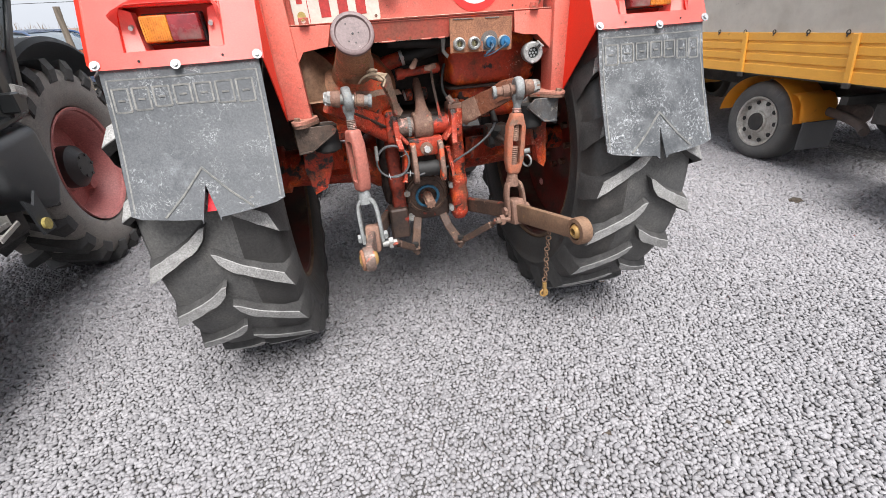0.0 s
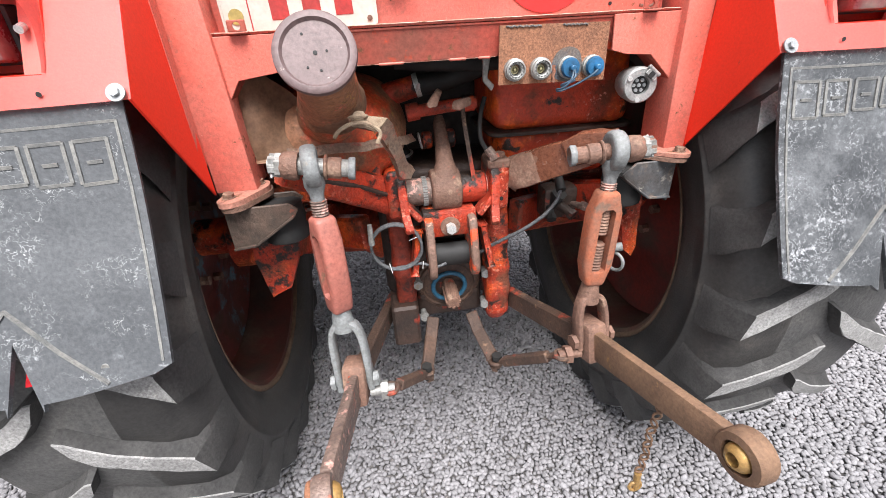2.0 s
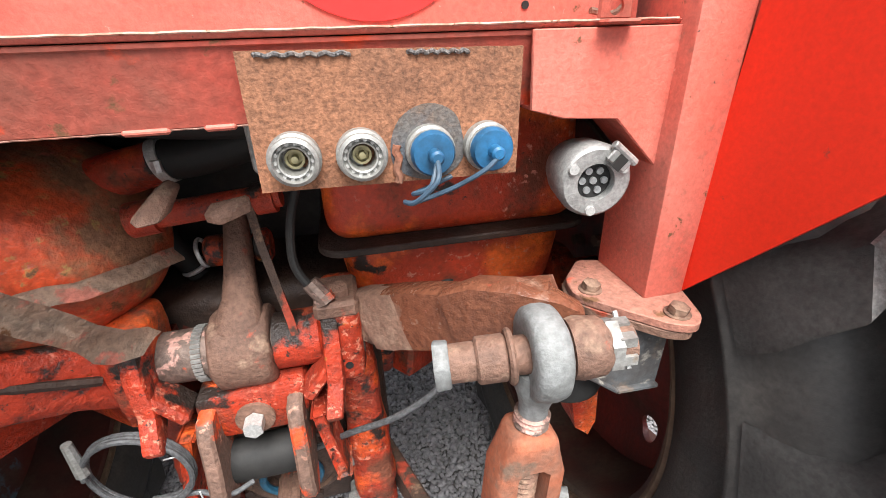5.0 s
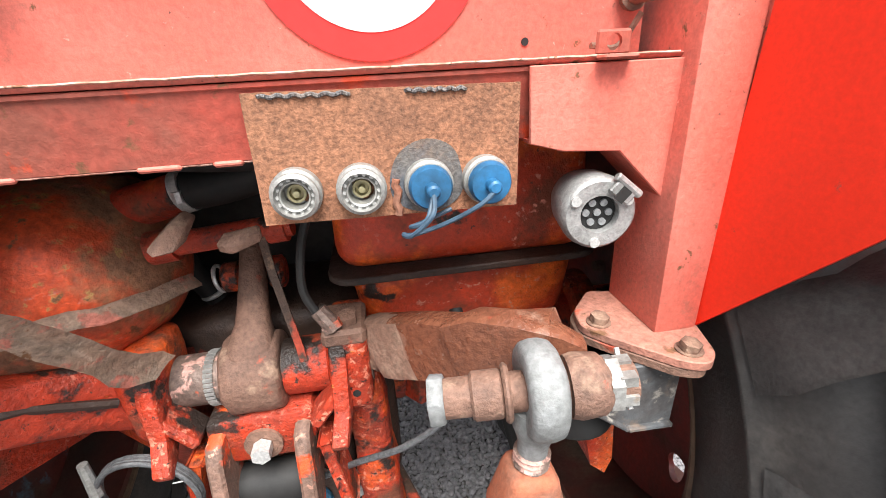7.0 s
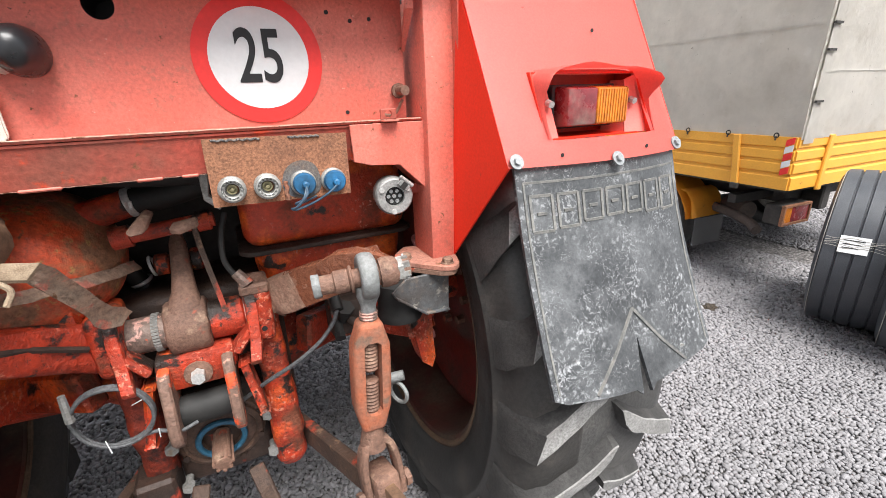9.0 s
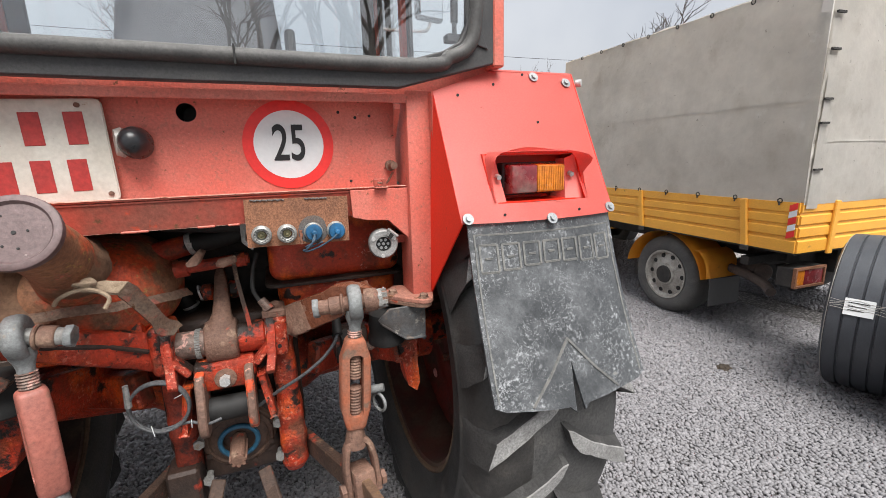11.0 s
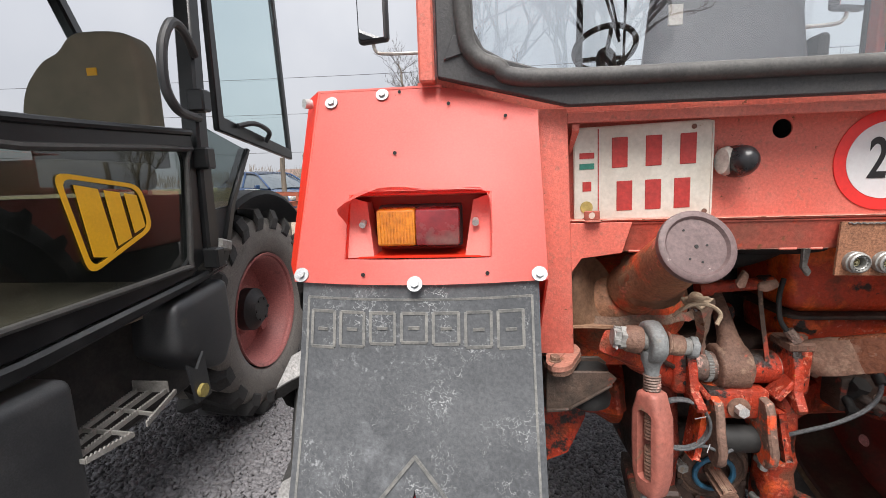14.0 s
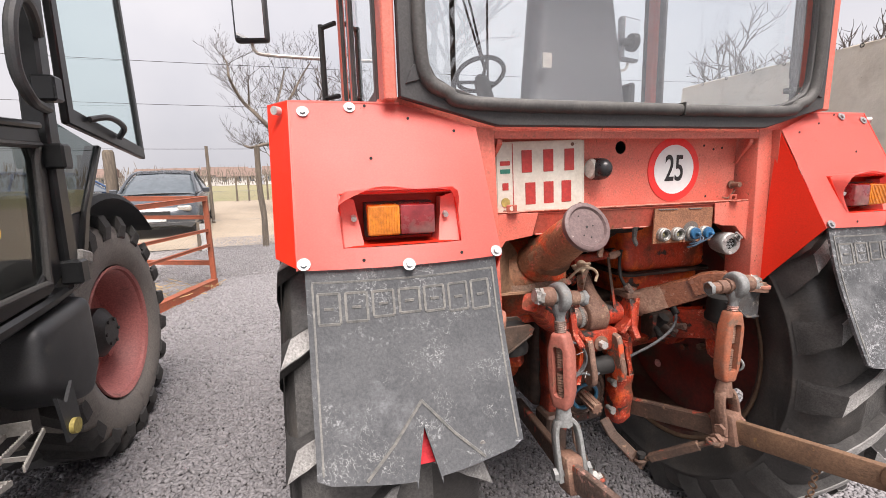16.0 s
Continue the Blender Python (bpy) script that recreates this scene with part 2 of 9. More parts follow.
    pink=material("faded_pink_plug", (0.70, 0.30, 0.28), (0.62, 0.24, 0.22), 40.0, rough=0.5, bump=0.05),
    arm_dry=material("dry_brown_steel", (0.27, 0.155, 0.108), (0.20, 0.108, 0.074), 9.0, rough=0.75, bump=0.3, bscale=130, fine=0.24, spots=[((0.33, 0.21, 0.15), 14, 0.56, 0.66, 0.85)]),
    flange=material("oily_brown_flange", (0.115, 0.066, 0.045), (0.060, 0.036, 0.027), 12.0, rough=0.5, rough2=0.7, bump=0.25, bscale=120, fine=0.24, spots=[((0.20, 0.12, 0.08), 20, 0.58, 0.68, 0.7)]),
    wet=material("wet_brown_steel", (0.19, 0.072, 0.040), (0.13, 0.048, 0.028), 7.0, rough=0.16, rough2=0.4, bump=0.35, bscale=120, fine=0.22,
                 spots=[((0.235, 0.135, 0.092), 8, 0.60, 0.68, 0.8), ((0.30, 0.05, 0.025), 24, 0.64, 0.70, 0.5)]),
    foot=material("pinkish_rust_foot", (0.40, 0.17, 0.12), (0.32, 0.15, 0.11), 14.0, rough=0.7, bump=0.3, bscale=140, fine=0.25, spots=[(RUST, 30, 0.60, 0.66, 0.85), ((0.50, 0.08, 0.04), 18, 0.64, 0.70, 0.6)]),
    rust_plate=material("rusted_plate", (0.285, 0.125, 0.066), (0.20, 0.090, 0.050), 14.0, rough=0.85, bump=0.30, bscale=260, fine=0.35,
                        spots=[((0.12, 0.075, 0.055), 9, 0.60, 0.70, 0.85)]),
    cap=material("brown_primer_cap", (0.135, 0.09, 0.088), (0.11, 0.072, 0.07), 14.0, rough=0.55, bump=0.10, bscale=120,
                 spots=[((0.34, 0.27, 0.25), 45, 0.68, 0.72, 0.6)]),
    tread_rod=material("pale_red_rod", (0.36, 0.115, 0.085), (0.29, 0.105, 0.08), 12.0, rough=0.55, bump=0.10, bscale=120,
                       spots=[((0.22, 0.12, 0.08), 20, 0.62, 0.70, 0.7)]),
    rust_rod=material("rusty_orange_rod", (0.36, 0.10, 0.045), (0.24, 0.11, 0.07), 16.0, rough=0.75, bump=0.25, bscale=160,
                      spots=[((0.16, 0.10, 0.07), 24, 0.58, 0.66, 0.8)]),
    zinc=material("dull_zinc_steel", (0.34, 0.34, 0.325), (0.21, 0.20, 0.185), 30.0, rough=0.5, rough2=0.65, metal=0.4, bump=0.12, bscale=220,
                  spots=[((0.26, 0.19, 0.13), 26, 0.62, 0.72, 0.75)]),
    bright=material("bright_zinc_bolt", (0.62, 0.62, 0.60), (0.50, 0.50, 0.49), 40.0, rough=0.38, metal=0.45, bump=0.05, bscale=300),
    alloy=material("cast_alloy", (0.42, 0.42, 0.41), (0.27, 0.27, 0.26), 30.0, rough=0.5, metal=0.6, bump=0.2, bscale=260),
    flap=material("scuffed_black_rubber", (0.060, 0.064, 0.069), (0.085, 0.0895, 0.095), 5.0, rough=0.5, rough2=0.65, bump=0.12, bscale=160,
                  spots=[((0.17, 0.178, 0.188), 9, 0.56, 0.78, 0.7), ((0.30, 0.31, 0.32), 110, 0.54, 0.66, 0.75, 7.0, 0.55, 0.66)], scrawl=((0.42, 0.43, 0.43), 78, 0.021, 11.0, 0.50, 0.68)),
    flap_r=material("heavily_scuffed_rubber", (0.044, 0.047, 0.050), (0.066, 0.070, 0.074), 5.0, rough=0.34, rough2=0.5, bump=0.12, bscale=160,
                    spots=[((0.13, 0.136, 0.142), 9, 0.46, 0.68, 0.7), ((0.34, 0.35, 0.36), 110, 0.52, 0.66, 0.75, 8.0, 0.47, 0.60)], scrawl=((0.42, 0.43, 0.44), 85, 0.018, 12.0, 0.48, 0.68)),
    flap_clean=material("clean_black_rubber", (0.048, 0.052, 0.057), (0.064, 0.069, 0.074), 8.0, rough=0.5, rough2=0.62, bump=0.12, bscale=160, fine=0.15, scrawl=((0.34, 0.35, 0.36), 50, 0.02, 7.0, 0.57, 0.66)),
    tongue=material("chipped_worn_steel", (0.20, 0.115, 0.085), (0.115, 0.070, 0.052), 16.0, rough=0.6, bump=0.35, bscale=130, fine=0.25,
                    spots=[((0.58, 0.070, 0.018), 11, 0.53, 0.58, 0.5), ((0.55, 0.28, 0.20), 60, 0.58, 0.63, 0.6, 9, 0.46, 0.56), (GRIME, 18, 0.63, 0.70, 0.5)]),
    ochre=material("worn_ochre_ball", (0.42, 0.25, 0.075), (0.30, 0.18, 0.07), 40.0, rough=0.45, metal=0.3, bump=0.15, bscale=200),
    flap_ridge=material("worn_rubber_ridge", (0.125, 0.126, 0.122), (0.20, 0.195, 0.18), 40.0, rough=0.75, bump=0.2, bscale=200),
    tyre=material("dusty_tyre_rubber", (0.062, 0.061, 0.060), (0.098, 0.095, 0.090), 5.0, rough=0.6, rough2=0.8, bump=0.2, bscale=130, fine=0.25,
                  spots=[((0.125, 0.119, 0.110), 7, 0.54, 0.74, 0.85), ((0.20, 0.19, 0.175), 90, 0.68, 0.74, 0.9)], scrawl=((0.16, 0.155, 0.145), 60, 0.012, 6.0, 0.55, 0.66)),
    # near black: the fender's shade on wall and inner tread is in this colour
    tyre_side=material("clean_black_tyre_wall", (0.028, 0.027, 0.026), (0.048, 0.045, 0.042), 6.0, rough=0.42, rough2=0.6, bump=0.15, bscale=120, fine=0.2,
                       spots=[((0.085, 0.076, 0.067), 6, 0.54, 0.74, 0.8)]),
    disc=material("dirty_red_disc", (0.20, 0.016, 0.009), (0.080, 0.015, 0.010), 4.0, rough=0.45, bump=0.12, bscale=80,
                  spots=[((0.075, 0.050, 0.036), 4, 0.54, 0.66, 0.8)]),
    disc_blue=material("red_disc_with_blue_smears", (0.15, 0.018, 0.014), (0.060, 0.018, 0.014), 4.0, rough=0.45, bump=0.12, bscale=80,
                       spots=[((0.085, 0.15, 0.19), 9, 0.53, 0.60, 0.6), ((0.075, 0.050, 0.036), 5, 0.52, 0.64, 0.8), ((0.30, 0.03, 0.02), 12, 0.62, 0.68, 0.5)]),
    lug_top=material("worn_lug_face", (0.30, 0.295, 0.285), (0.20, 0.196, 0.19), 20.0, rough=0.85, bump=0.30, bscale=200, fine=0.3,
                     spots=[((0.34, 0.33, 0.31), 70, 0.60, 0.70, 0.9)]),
    # tractor lug sides: fender shade is put into this near-black colour
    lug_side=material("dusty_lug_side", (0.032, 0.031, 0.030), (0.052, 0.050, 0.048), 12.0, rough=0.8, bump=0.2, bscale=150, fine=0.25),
    # dirt and the shade inside the wheel are both in this colour
    rim=material("dirty_red_rim", (0.085, 0.016, 0.010), (0.032, 0.018, 0.013), 5.0, rough=0.6, bump=0.12, bscale=80,
                 spots=[((0.09, 0.06, 0.042), 4, 0.50, 0.62, 0.8)]),
    rim_edge=material("rusty_rim_edge", (0.14, 0.09, 0.055), (0.09, 0.05, 0.03), 12.0, rough=0.8, bump=0.2),
    black=material("black_cab_paint", (0.012, 0.013, 0.014), (0.02, 0.021, 0.022), 6.0, rough=0.28, rough2=0.4, bump=0.03, bscale=200, fine=0.1),
    frame_black=material("matt_black_frame", (0.036, 0.036, 0.038), (0.052, 0.051, 0.050), 10.0, rough=0.5, rough2=0.65, bump=0.10, bscale=180,
                         spots=[((0.10, 0.09, 0.08), 18, 0.70, 0.80, 0.8)]),
    plastic=material("black_plastic", (0.030, 0.032, 0.035), (0.045, 0.046, 0.048), 8.0, rough=0.45, rough2=0.6, bump=0.05, bscale=220,
                     spots=[((0.09, 0.085, 0.075), 7, 0.62, 0.80, 0.8)]),
    gasket=material("rubber_gasket", (0.048, 0.047, 0.046), (0.07, 0.068, 0.064), 18.0, rough=0.6, bump=0.08, bscale=200),
    seat=material("olive_seat_fabric", (0.23, 0.20, 0.145), (0.19, 0.168, 0.122), 8.0, rough=0.9, bump=0.12, bscale=300),
    dark_seat=material("dark_seat_vinyl", (0.055, 0.057, 0.062), (0.072, 0.074, 0.080), 6.0, rough=0.55, bump=0.06),
    yellow=material("yellow_decal", (0.86, 0.46, 0.015), (0.80, 0.42, 0.015), 12.0, rough=0.4, bump=0.0, fine=0.04),
    truck=material("yellow_truck_paint", (0.78, 0.38, 0.05), (0.70, 0.33, 0.045), 3.0, rough=0.45, bump=0.06, bscale=120, fine=0.07,
                   spots=[((0.33, 0.19, 0.06), 14, 0.66, 0.74, 0.7)]),
    tarp=material("grey_tarpaulin", (0.70, 0.67, 0.62), (0.62, 0.59, 0.54), 2.0, rough=0.7, bump=0.5, bscale=7, fine=0.06,
                  spots=[((0.46, 0.43, 0.38), 3.5, 0.55, 0.75, 0.8), ((0.72, 0.70, 0.66), 5, 0.66, 0.76, 0.7), ((0.30, 0.27, 0.23), 22, 0.66, 0.72, 0.8)]),
    tarp2=material("pale_tarpaulin_flap", (0.60, 0.585, 0.55), (0.54, 0.525, 0.49), 3.0, rough=0.65, bump=0.08, bscale=9, fine=0.05),
    chassis=material("dirty_black_chassis", (0.022, 0.021, 0.020), (0.045, 0.04, 0.036), 9.0, rough=0.75, bump=0.2, bscale=70),
    exhaust=material("rusty_exhaust", (0.11, 0.08, 0.065), (0.07, 0.055, 0.05), 9.0, rough=0.8, bump=0.15),
    new_tyre=material("new_tyre_rubber", (0.046, 0.050, 0.058), (0.062, 0.066, 0.074), 6.0, rough=0.42, rough2=0.5, bump=0.04, bscale=200),
    paper=material("white_paper", (0.75, 0.76, 0.75), (0.68, 0.69, 0.69), 20.0, rough=0.6, bump=0.0, fine=0.03),
    plate=material("dirty_white_plate", (0.62, 0.60, 0.53), (0.52, 0.49, 0.42), 10.0, rough=0.45, bump=0.05, bscale=120, fine=0.06,
                   spots=[((0.30, 0.21, 0.12), 24, 0.66, 0.72, 0.7)]),
    plate_red=material("faded_red_print", (0.42, 0.035, 0.03), (0.36, 0.04, 0.035), 20.0, rough=0.5, bump=0.03),
    flag_green=material("faded_green_print", (0.03, 0.22, 0.16), rough=0.5, bump=0.0),
    stamp=material("yellow_stamp", (0.42, 0.34, 0.10), (0.30, 0.24, 0.08), 60.0, rough=0.5, bump=0.05),
    sign_white=material("white_sign_film", (0.72, 0.74, 0.74), (0.66, 0.68, 0.68), 8.0, rough=0.45, bump=0.03, fine=0.03),
    print_black=material("black_print", (0.012, 0.012, 0.013), rough=0.5, bump=0.0),
    blue=material("blue_plastic_cap", (0.018, 0.125, 0.27), (0.016, 0.075, 0.15), 30.0, rough=0.45, bump=0.06),
    strap=material("slate_blue_strap", (0.055, 0.10, 0.15), (0.04, 0.07, 0.10), 30.0, rough=0.5, bump=0.05),
    coupler=material("pale_zinc_coupler", (0.36, 0.36, 0.34), (0.25, 0.245, 0.23), 40.0, rough=0.4, metal=0.4, bump=0.08, bscale=300),
    core=material("brassy_valve_core", (0.45, 0.40, 0.22), (0.32, 0.29, 0.17), 60.0, rough=0.4, metal=0.4, bump=0.05),
    blue_ring=material("blue_seal_ring", (0.03, 0.14, 0.24), (0.02, 0.09, 0.15), 40.0, rough=0.5, bump=0.1),
    hose=material("black_rubber_hose", (0.009, 0.009, 0.009), (0.015, 0.014, 0.013), 20.0, rough=0.7, bump=0.05),
    braid=material("grey_braided_cable", (0.14, 0.145, 0.15), (0.07, 0.072, 0.075), 160.0, rough=0.5, metal=0.3, bump=0.3, bscale=900),
    rope=material("dirty_rope", (0.38, 0.29, 0.20), (0.25, 0.18, 0.12), 60.0, rough=0.9, bump=0.4, bscale=500),
    amber=material("amber_lens", (0.66, 0.22, 0.02), (0.52, 0.16, 0.02), 20.0, rough=0.25, bump=0.02, coat=0.4,
                   spots=[((0.20, 0.12, 0.07), 9, 0.55, 0.70, 0.7)]),
    red_lens=material("red_lens", (0.25, 0.025, 0.03), (0.16, 0.02, 0.025), 20.0, rough=0.25, bump=0.02, coat=0.4,
                      spots=[((0.22, 0.13, 0.11), 9, 0.50, 0.66, 0.7), ((0.42, 0.32, 0.30), 30, 0.66, 0.74, 0.7)]),
    lamp_glass=material("milky_lamp_lens", (0.42, 0.40, 0.36), (0.34, 0.32, 0.29), 30.0, rough=0.3, bump=0.03, coat=0.3),
    reflector=material("red_reflector", (0.62, 0.03, 0.04), rough=0.25, bump=0.0, coat=0.4),
    gate=material("orange_primer_gate", (0.33, 0.085, 0.04), (0.24, 0.075, 0.04), 6.0, rough=0.7, bump=0.1,
                  spots=[((0.14, 0.07, 0.045), 16, 0.60, 0.70, 0.8)]),
    timber=material("weathered_timber", (0.16, 0.13, 0.10), (0.09, 0.075, 0.06), 6.0, rough=0.9, bump=0.4, bscale=60, stretch=(4, 4, 0.5)),
    wire=material("galvanised_wire", (0.20, 0.20, 0.20), rough=0.5, metal=0.5, bump=0.0),
    bark=material("grey_bark", (0.19, 0.16, 0.13), (0.12, 0.10, 0.085), 6.0, rough=0.95, bump=0.5, bscale=30),
    twig=material("twig_bark", (0.085, 0.07, 0.06), (0.06, 0.05, 0.043), 8.0, rough=0.95, bump=0.0),
    hub=material("black_hub", (0.018, 0.018, 0.018), (0.03, 0.028, 0.027), 10.0, rough=0.55, bump=0.1),
    jrim=material("faded_red_rim", (0.48, 0.17, 0.155), (0.40, 0.14, 0.128), 5.0, rough=0.55, bump=0.06,
                  spots=[((0.12, 0.06, 0.05), 9, 0.60, 0.74, 0.7)]),
    wheel_silver=material("grey_steel_wheel", (0.46, 0.44, 0.40), (0.30, 0.28, 0.25), 16.0, rough=0.55, metal=0.4, bump=0.08),
    car_paint=material("slate_grey_car_paint", (0.075, 0.086, 0.10), rough=0.25, metal=0.3, bump=0.0, fine=0.03, coat=0.6),
    car_blue=material("blue_car_paint", (0.025, 0.06, 0.14), rough=0.25, metal=0.2, bump=0.0, fine=0.03, coat=0.6),
    # the sky's reflection is put into the glass colour
    car_glass=material("dark_car_glass", (0.085, 0.105, 0.12), rough=0.08, bump=0.0, fine=0.0, coat=0.5),
    straw=material("dry_straw", (0.36, 0.25, 0.12), (0.26, 0.18, 0.09), 10.0, rough=0.95, bump=0.2, island=0.3),
    plaster=material("pale_house_wall", (0.66, 0.64, 0.60), rough=0.9, bump=0.1, bscale=6),
    roof_tile=material("red_tile_roof", (0.20, 0.135, 0.11), (0.15, 0.105, 0.09), 2.0, rough=0.85, bump=0.3, bscale=12),
    grass=material("spring_grass", (0.185, 0.178, 0.088), (0.25, 0.215, 0.125), 0.6, rough=0.95, bump=0.3, bscale=8, fine=0.3),
    sand=material("sandy_yard", (0.33, 0.275, 0.21), (0.27, 0.22, 0.165), 0.8, rough=0.95, bump=0.3, bscale=30, fine=0.2),
    stone=material("grey_gravel_stone", (0.238, 0.230, 0.237), (0.212, 0.205, 0.212), 1.2, rough=0.8, bump=0.25, bscale=320, island=0.20),
    clear=glass("window_glass", (0.95, 0.98, 0.98)),
    rear_glass=glass("rear_window_glass", (0.93, 0.96, 0.97), 0.0, 2.05),
    teal=glass("teal_glass", (0.70, 0.84, 0.84)),
    smoked=glass("smoked_glass", (0.12, 0.16, 0.155), 0.0, 1.6),
    tinted=glass("tinted_glass", (0.24, 0.27, 0.255), 0.0, 1.7),
)
# mirror
mirror_mat = bpy.data.materials.new("mirror_silver")
mirror_mat.use_nodes = True
mb = mirror_mat.node_tree.nodes["Principled BSDF"]
mb.inputs["Metallic"].default_value, mb.inputs["Roughness"].default_value, mb.inputs["Base Color"].default_value = 1.0, 0.02, (0.85, 0.86, 0.87, 1)
M["mirror"] = mirror_mat


def gravel_ground():
    """Gravel as a sheet: cells of stone size with dark joints, fading into sandy ground far off."""
    m = bpy.data.materials.new("gravel_ground")
    m.use_nodes = True
    n, l = m.node_tree.nodes, m.node_tree.links
    b = n["Principled BSDF"]
    tc = n.new("ShaderNodeTexCoord")
    vor = n.new("ShaderNodeTexVoronoi")
    vor.inputs["Scale"].default_value = 48.0
    ramp = n.new("ShaderNodeMapRange")
    ramp.inputs["To Min"].default_value, ramp.inputs["To Max"].default_value = 0.72, 1.32
    sep = n.new("ShaderNodeSeparateColor")
    broad = n.new("ShaderNodeTexNoise")
    broad.inputs["Scale"].default_value = 0.9
    br = n.new("ShaderNodeMapRange")
    br.inputs["To Min"].default_value, br.inputs["To Max"].default_value = 0.82, 1.18
    edge = n.new("ShaderNodeMapRange")
    edge.inputs["From Max"].default_value, edge.inputs["To Min"].default_value, edge.inputs["To Max"].default_value = 0.62, 1.15, 0.32
    mul = n.new("ShaderNodeMath")
    mul.operation = "MULTIPLY"
    mul2 = n.new("ShaderNodeMath")
    mul2.operation = "MULTIPLY"
    mixc = n.new("ShaderNodeMix")
    mixc.data_type, mixc.blend_type = "RGBA", "MULTIPLY"
    mixc.inputs[0].default_value, mixc.inputs[6].default_value = 1.0, (0.43, 0.402, 0.39, 1)
    bump = n.new("ShaderNodeBump")
    bump.inputs["Strength"].default_value, bump.inputs["Distance"].default_value = 0.9, 0.012
    bump.invert = True
    l.new(tc.outputs["Object"], vor.inputs["Vector"])
    l.new(tc.outputs["Object"], broad.inputs["Vector"])
    l.new(vor.outputs["Color"], sep.inputs["Color"])
    l.new(sep.outputs["Red"], ramp.inputs["Value"])
    l.new(broad.outputs["Fac"], br.inputs["Value"])
    l.new(vor.outputs["Distance"], edge.inputs["Value"])
    l.new(ramp.outputs["Result"], mul.inputs[0])
    l.new(edge.outputs["Result"], mul.inputs[1])
    l.new(mul.outputs[0], mul2.inputs[0])
    l.new(br.outputs["Result"], mul2.inputs[1])
    spot = n.new("ShaderNodeVectorMath")                       # shade between the loose stones, put into the ground colour near the tractor
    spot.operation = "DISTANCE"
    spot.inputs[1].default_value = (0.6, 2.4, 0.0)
    gap_shade = n.new("ShaderNodeMapRange")
    gap_shade.inputs["From Min"].default_value, gap_shade.inputs["From Max"].default_value = 2.6, 6.0
    gap_shade.inputs["To Min"].default_value, gap_shade.inputs["To Max"].default_value = 0.55, 1.0
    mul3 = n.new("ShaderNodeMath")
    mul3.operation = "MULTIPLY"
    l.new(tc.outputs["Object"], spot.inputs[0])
    l.new(spot.outputs["Value"], gap_shade.inputs["Value"])
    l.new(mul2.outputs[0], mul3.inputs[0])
    l.new(gap_shade.outputs["Result"], mul3.inputs[1])
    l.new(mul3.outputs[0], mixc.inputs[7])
    l.new(mixc.outputs[2], b.inputs["Base Color"])
    l.new(vor.outputs["Distance"], bump.inputs["Height"])
    l.new(bump.outputs["Normal"], b.inputs["Normal"])
    b.inputs["Roughness"].default_value = 0.9
    return m


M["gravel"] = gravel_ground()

# ---- mesh tools ----
def V(*a):
    return Vector(a)


def B():
    return bmesh.new()


def box(bm, lo, hi, m=None):
    """An axis-aligned block between two corners, turned by m if given."""
    g = bmesh.ops.create_cube(bm, size=1.0)["verts"]
    lo, hi = Vector(lo), Vector(hi)
    for v in g:
        v.co = Vector([(lo[i] + hi[i]) / 2 + v.co[i] * (hi[i] - lo[i]) for i in range(3)])
        if m:
            v.co = m @ v.co
    return g


def basis(p, q, up=(0, 0, 1)):
    """A frame at p with z along p to q and y near up."""
    z = (Vector(q) - Vector(p)).normalized()
    u = Vector(up)
    if abs(z.dot(u)) > 0.98:
        u = Vector((0, 1, 0))
    x = u.cross(z).normalized()
    y = z.cross(x)
    return Matrix(((x.x, y.x, z.x, p[0]), (x.y, y.y, z.y, p[1]), (x.z, y.z, z.z, p[2]), (0, 0, 0, 1)))


def bar(bm, p, q, w, h, up=(0, 0, 1), w2=None, h2=None):
    """A beam from p to q, w wide and h high along up; w2, h2 at its far end."""
    m, n = basis(p, q, up), (Vector(q) - Vector(p)).length
    g = box(bm, (-w / 2, -h / 2, 0), (w / 2, h / 2, n))
    for v in g:
        if w2 and v.co.z > n / 2:
            v.co.x *= w2 / w
        if h2 and v.co.z > n / 2:
            v.co.y *= h2 / h
        v.co = m @ v.co
    return g


def cyl(bm, p, q, r, r2=None, n=16):
    m, d = basis(p, q), (Vector(q) - Vector(p)).length
    g = bmesh.ops.create_cone(bm, cap_ends=True, segments=n, radius1=r, radius2=r if r2 is None else r2, depth=d)["verts"]
    bmesh.ops.transform(bm, matrix=m @ Matrix.Translation((0, 0, d / 2)), verts=g)
    return g


def lathe(bm, profile, p, axis, n=32, close=True):
    """A turned body: profile of (radius, height along axis) from p."""
    m = basis(p, Vector(p) + Vector(axis))
    rings = []
    for r, h in profile:
        rings.append([bm.verts.new(m @ Vector((r * math.cos(2 * math.pi * i / n), r * math.sin(2 * math.pi * i / n), h))) for i in range(n)]
                     if r > 1e-6 else [bm.verts.new(m @ Vector((0, 0, h)))])
    for a, c in zip(rings, rings[1:]):
        for i in range(n):
            j = (i + 1) % n
            if len(a) > 1 and len(c) > 1:
                bm.faces.new((a[i], a[j], c[j], c[i]))
            elif len(c) > 1:
                bm.faces.new((a[0], c[j], c[i]))
            elif len(a) > 1:
                bm.faces.new((a[i], a[j], c[0]))
    if close:
        for ring in (rings[0], rings[-1]):
            if len(ring) > 1 and rings[0] is not rings[-1]:
                bm.faces.new(ring)
    bmesh.ops.recalc_face_normals(bm, faces=bm.faces)


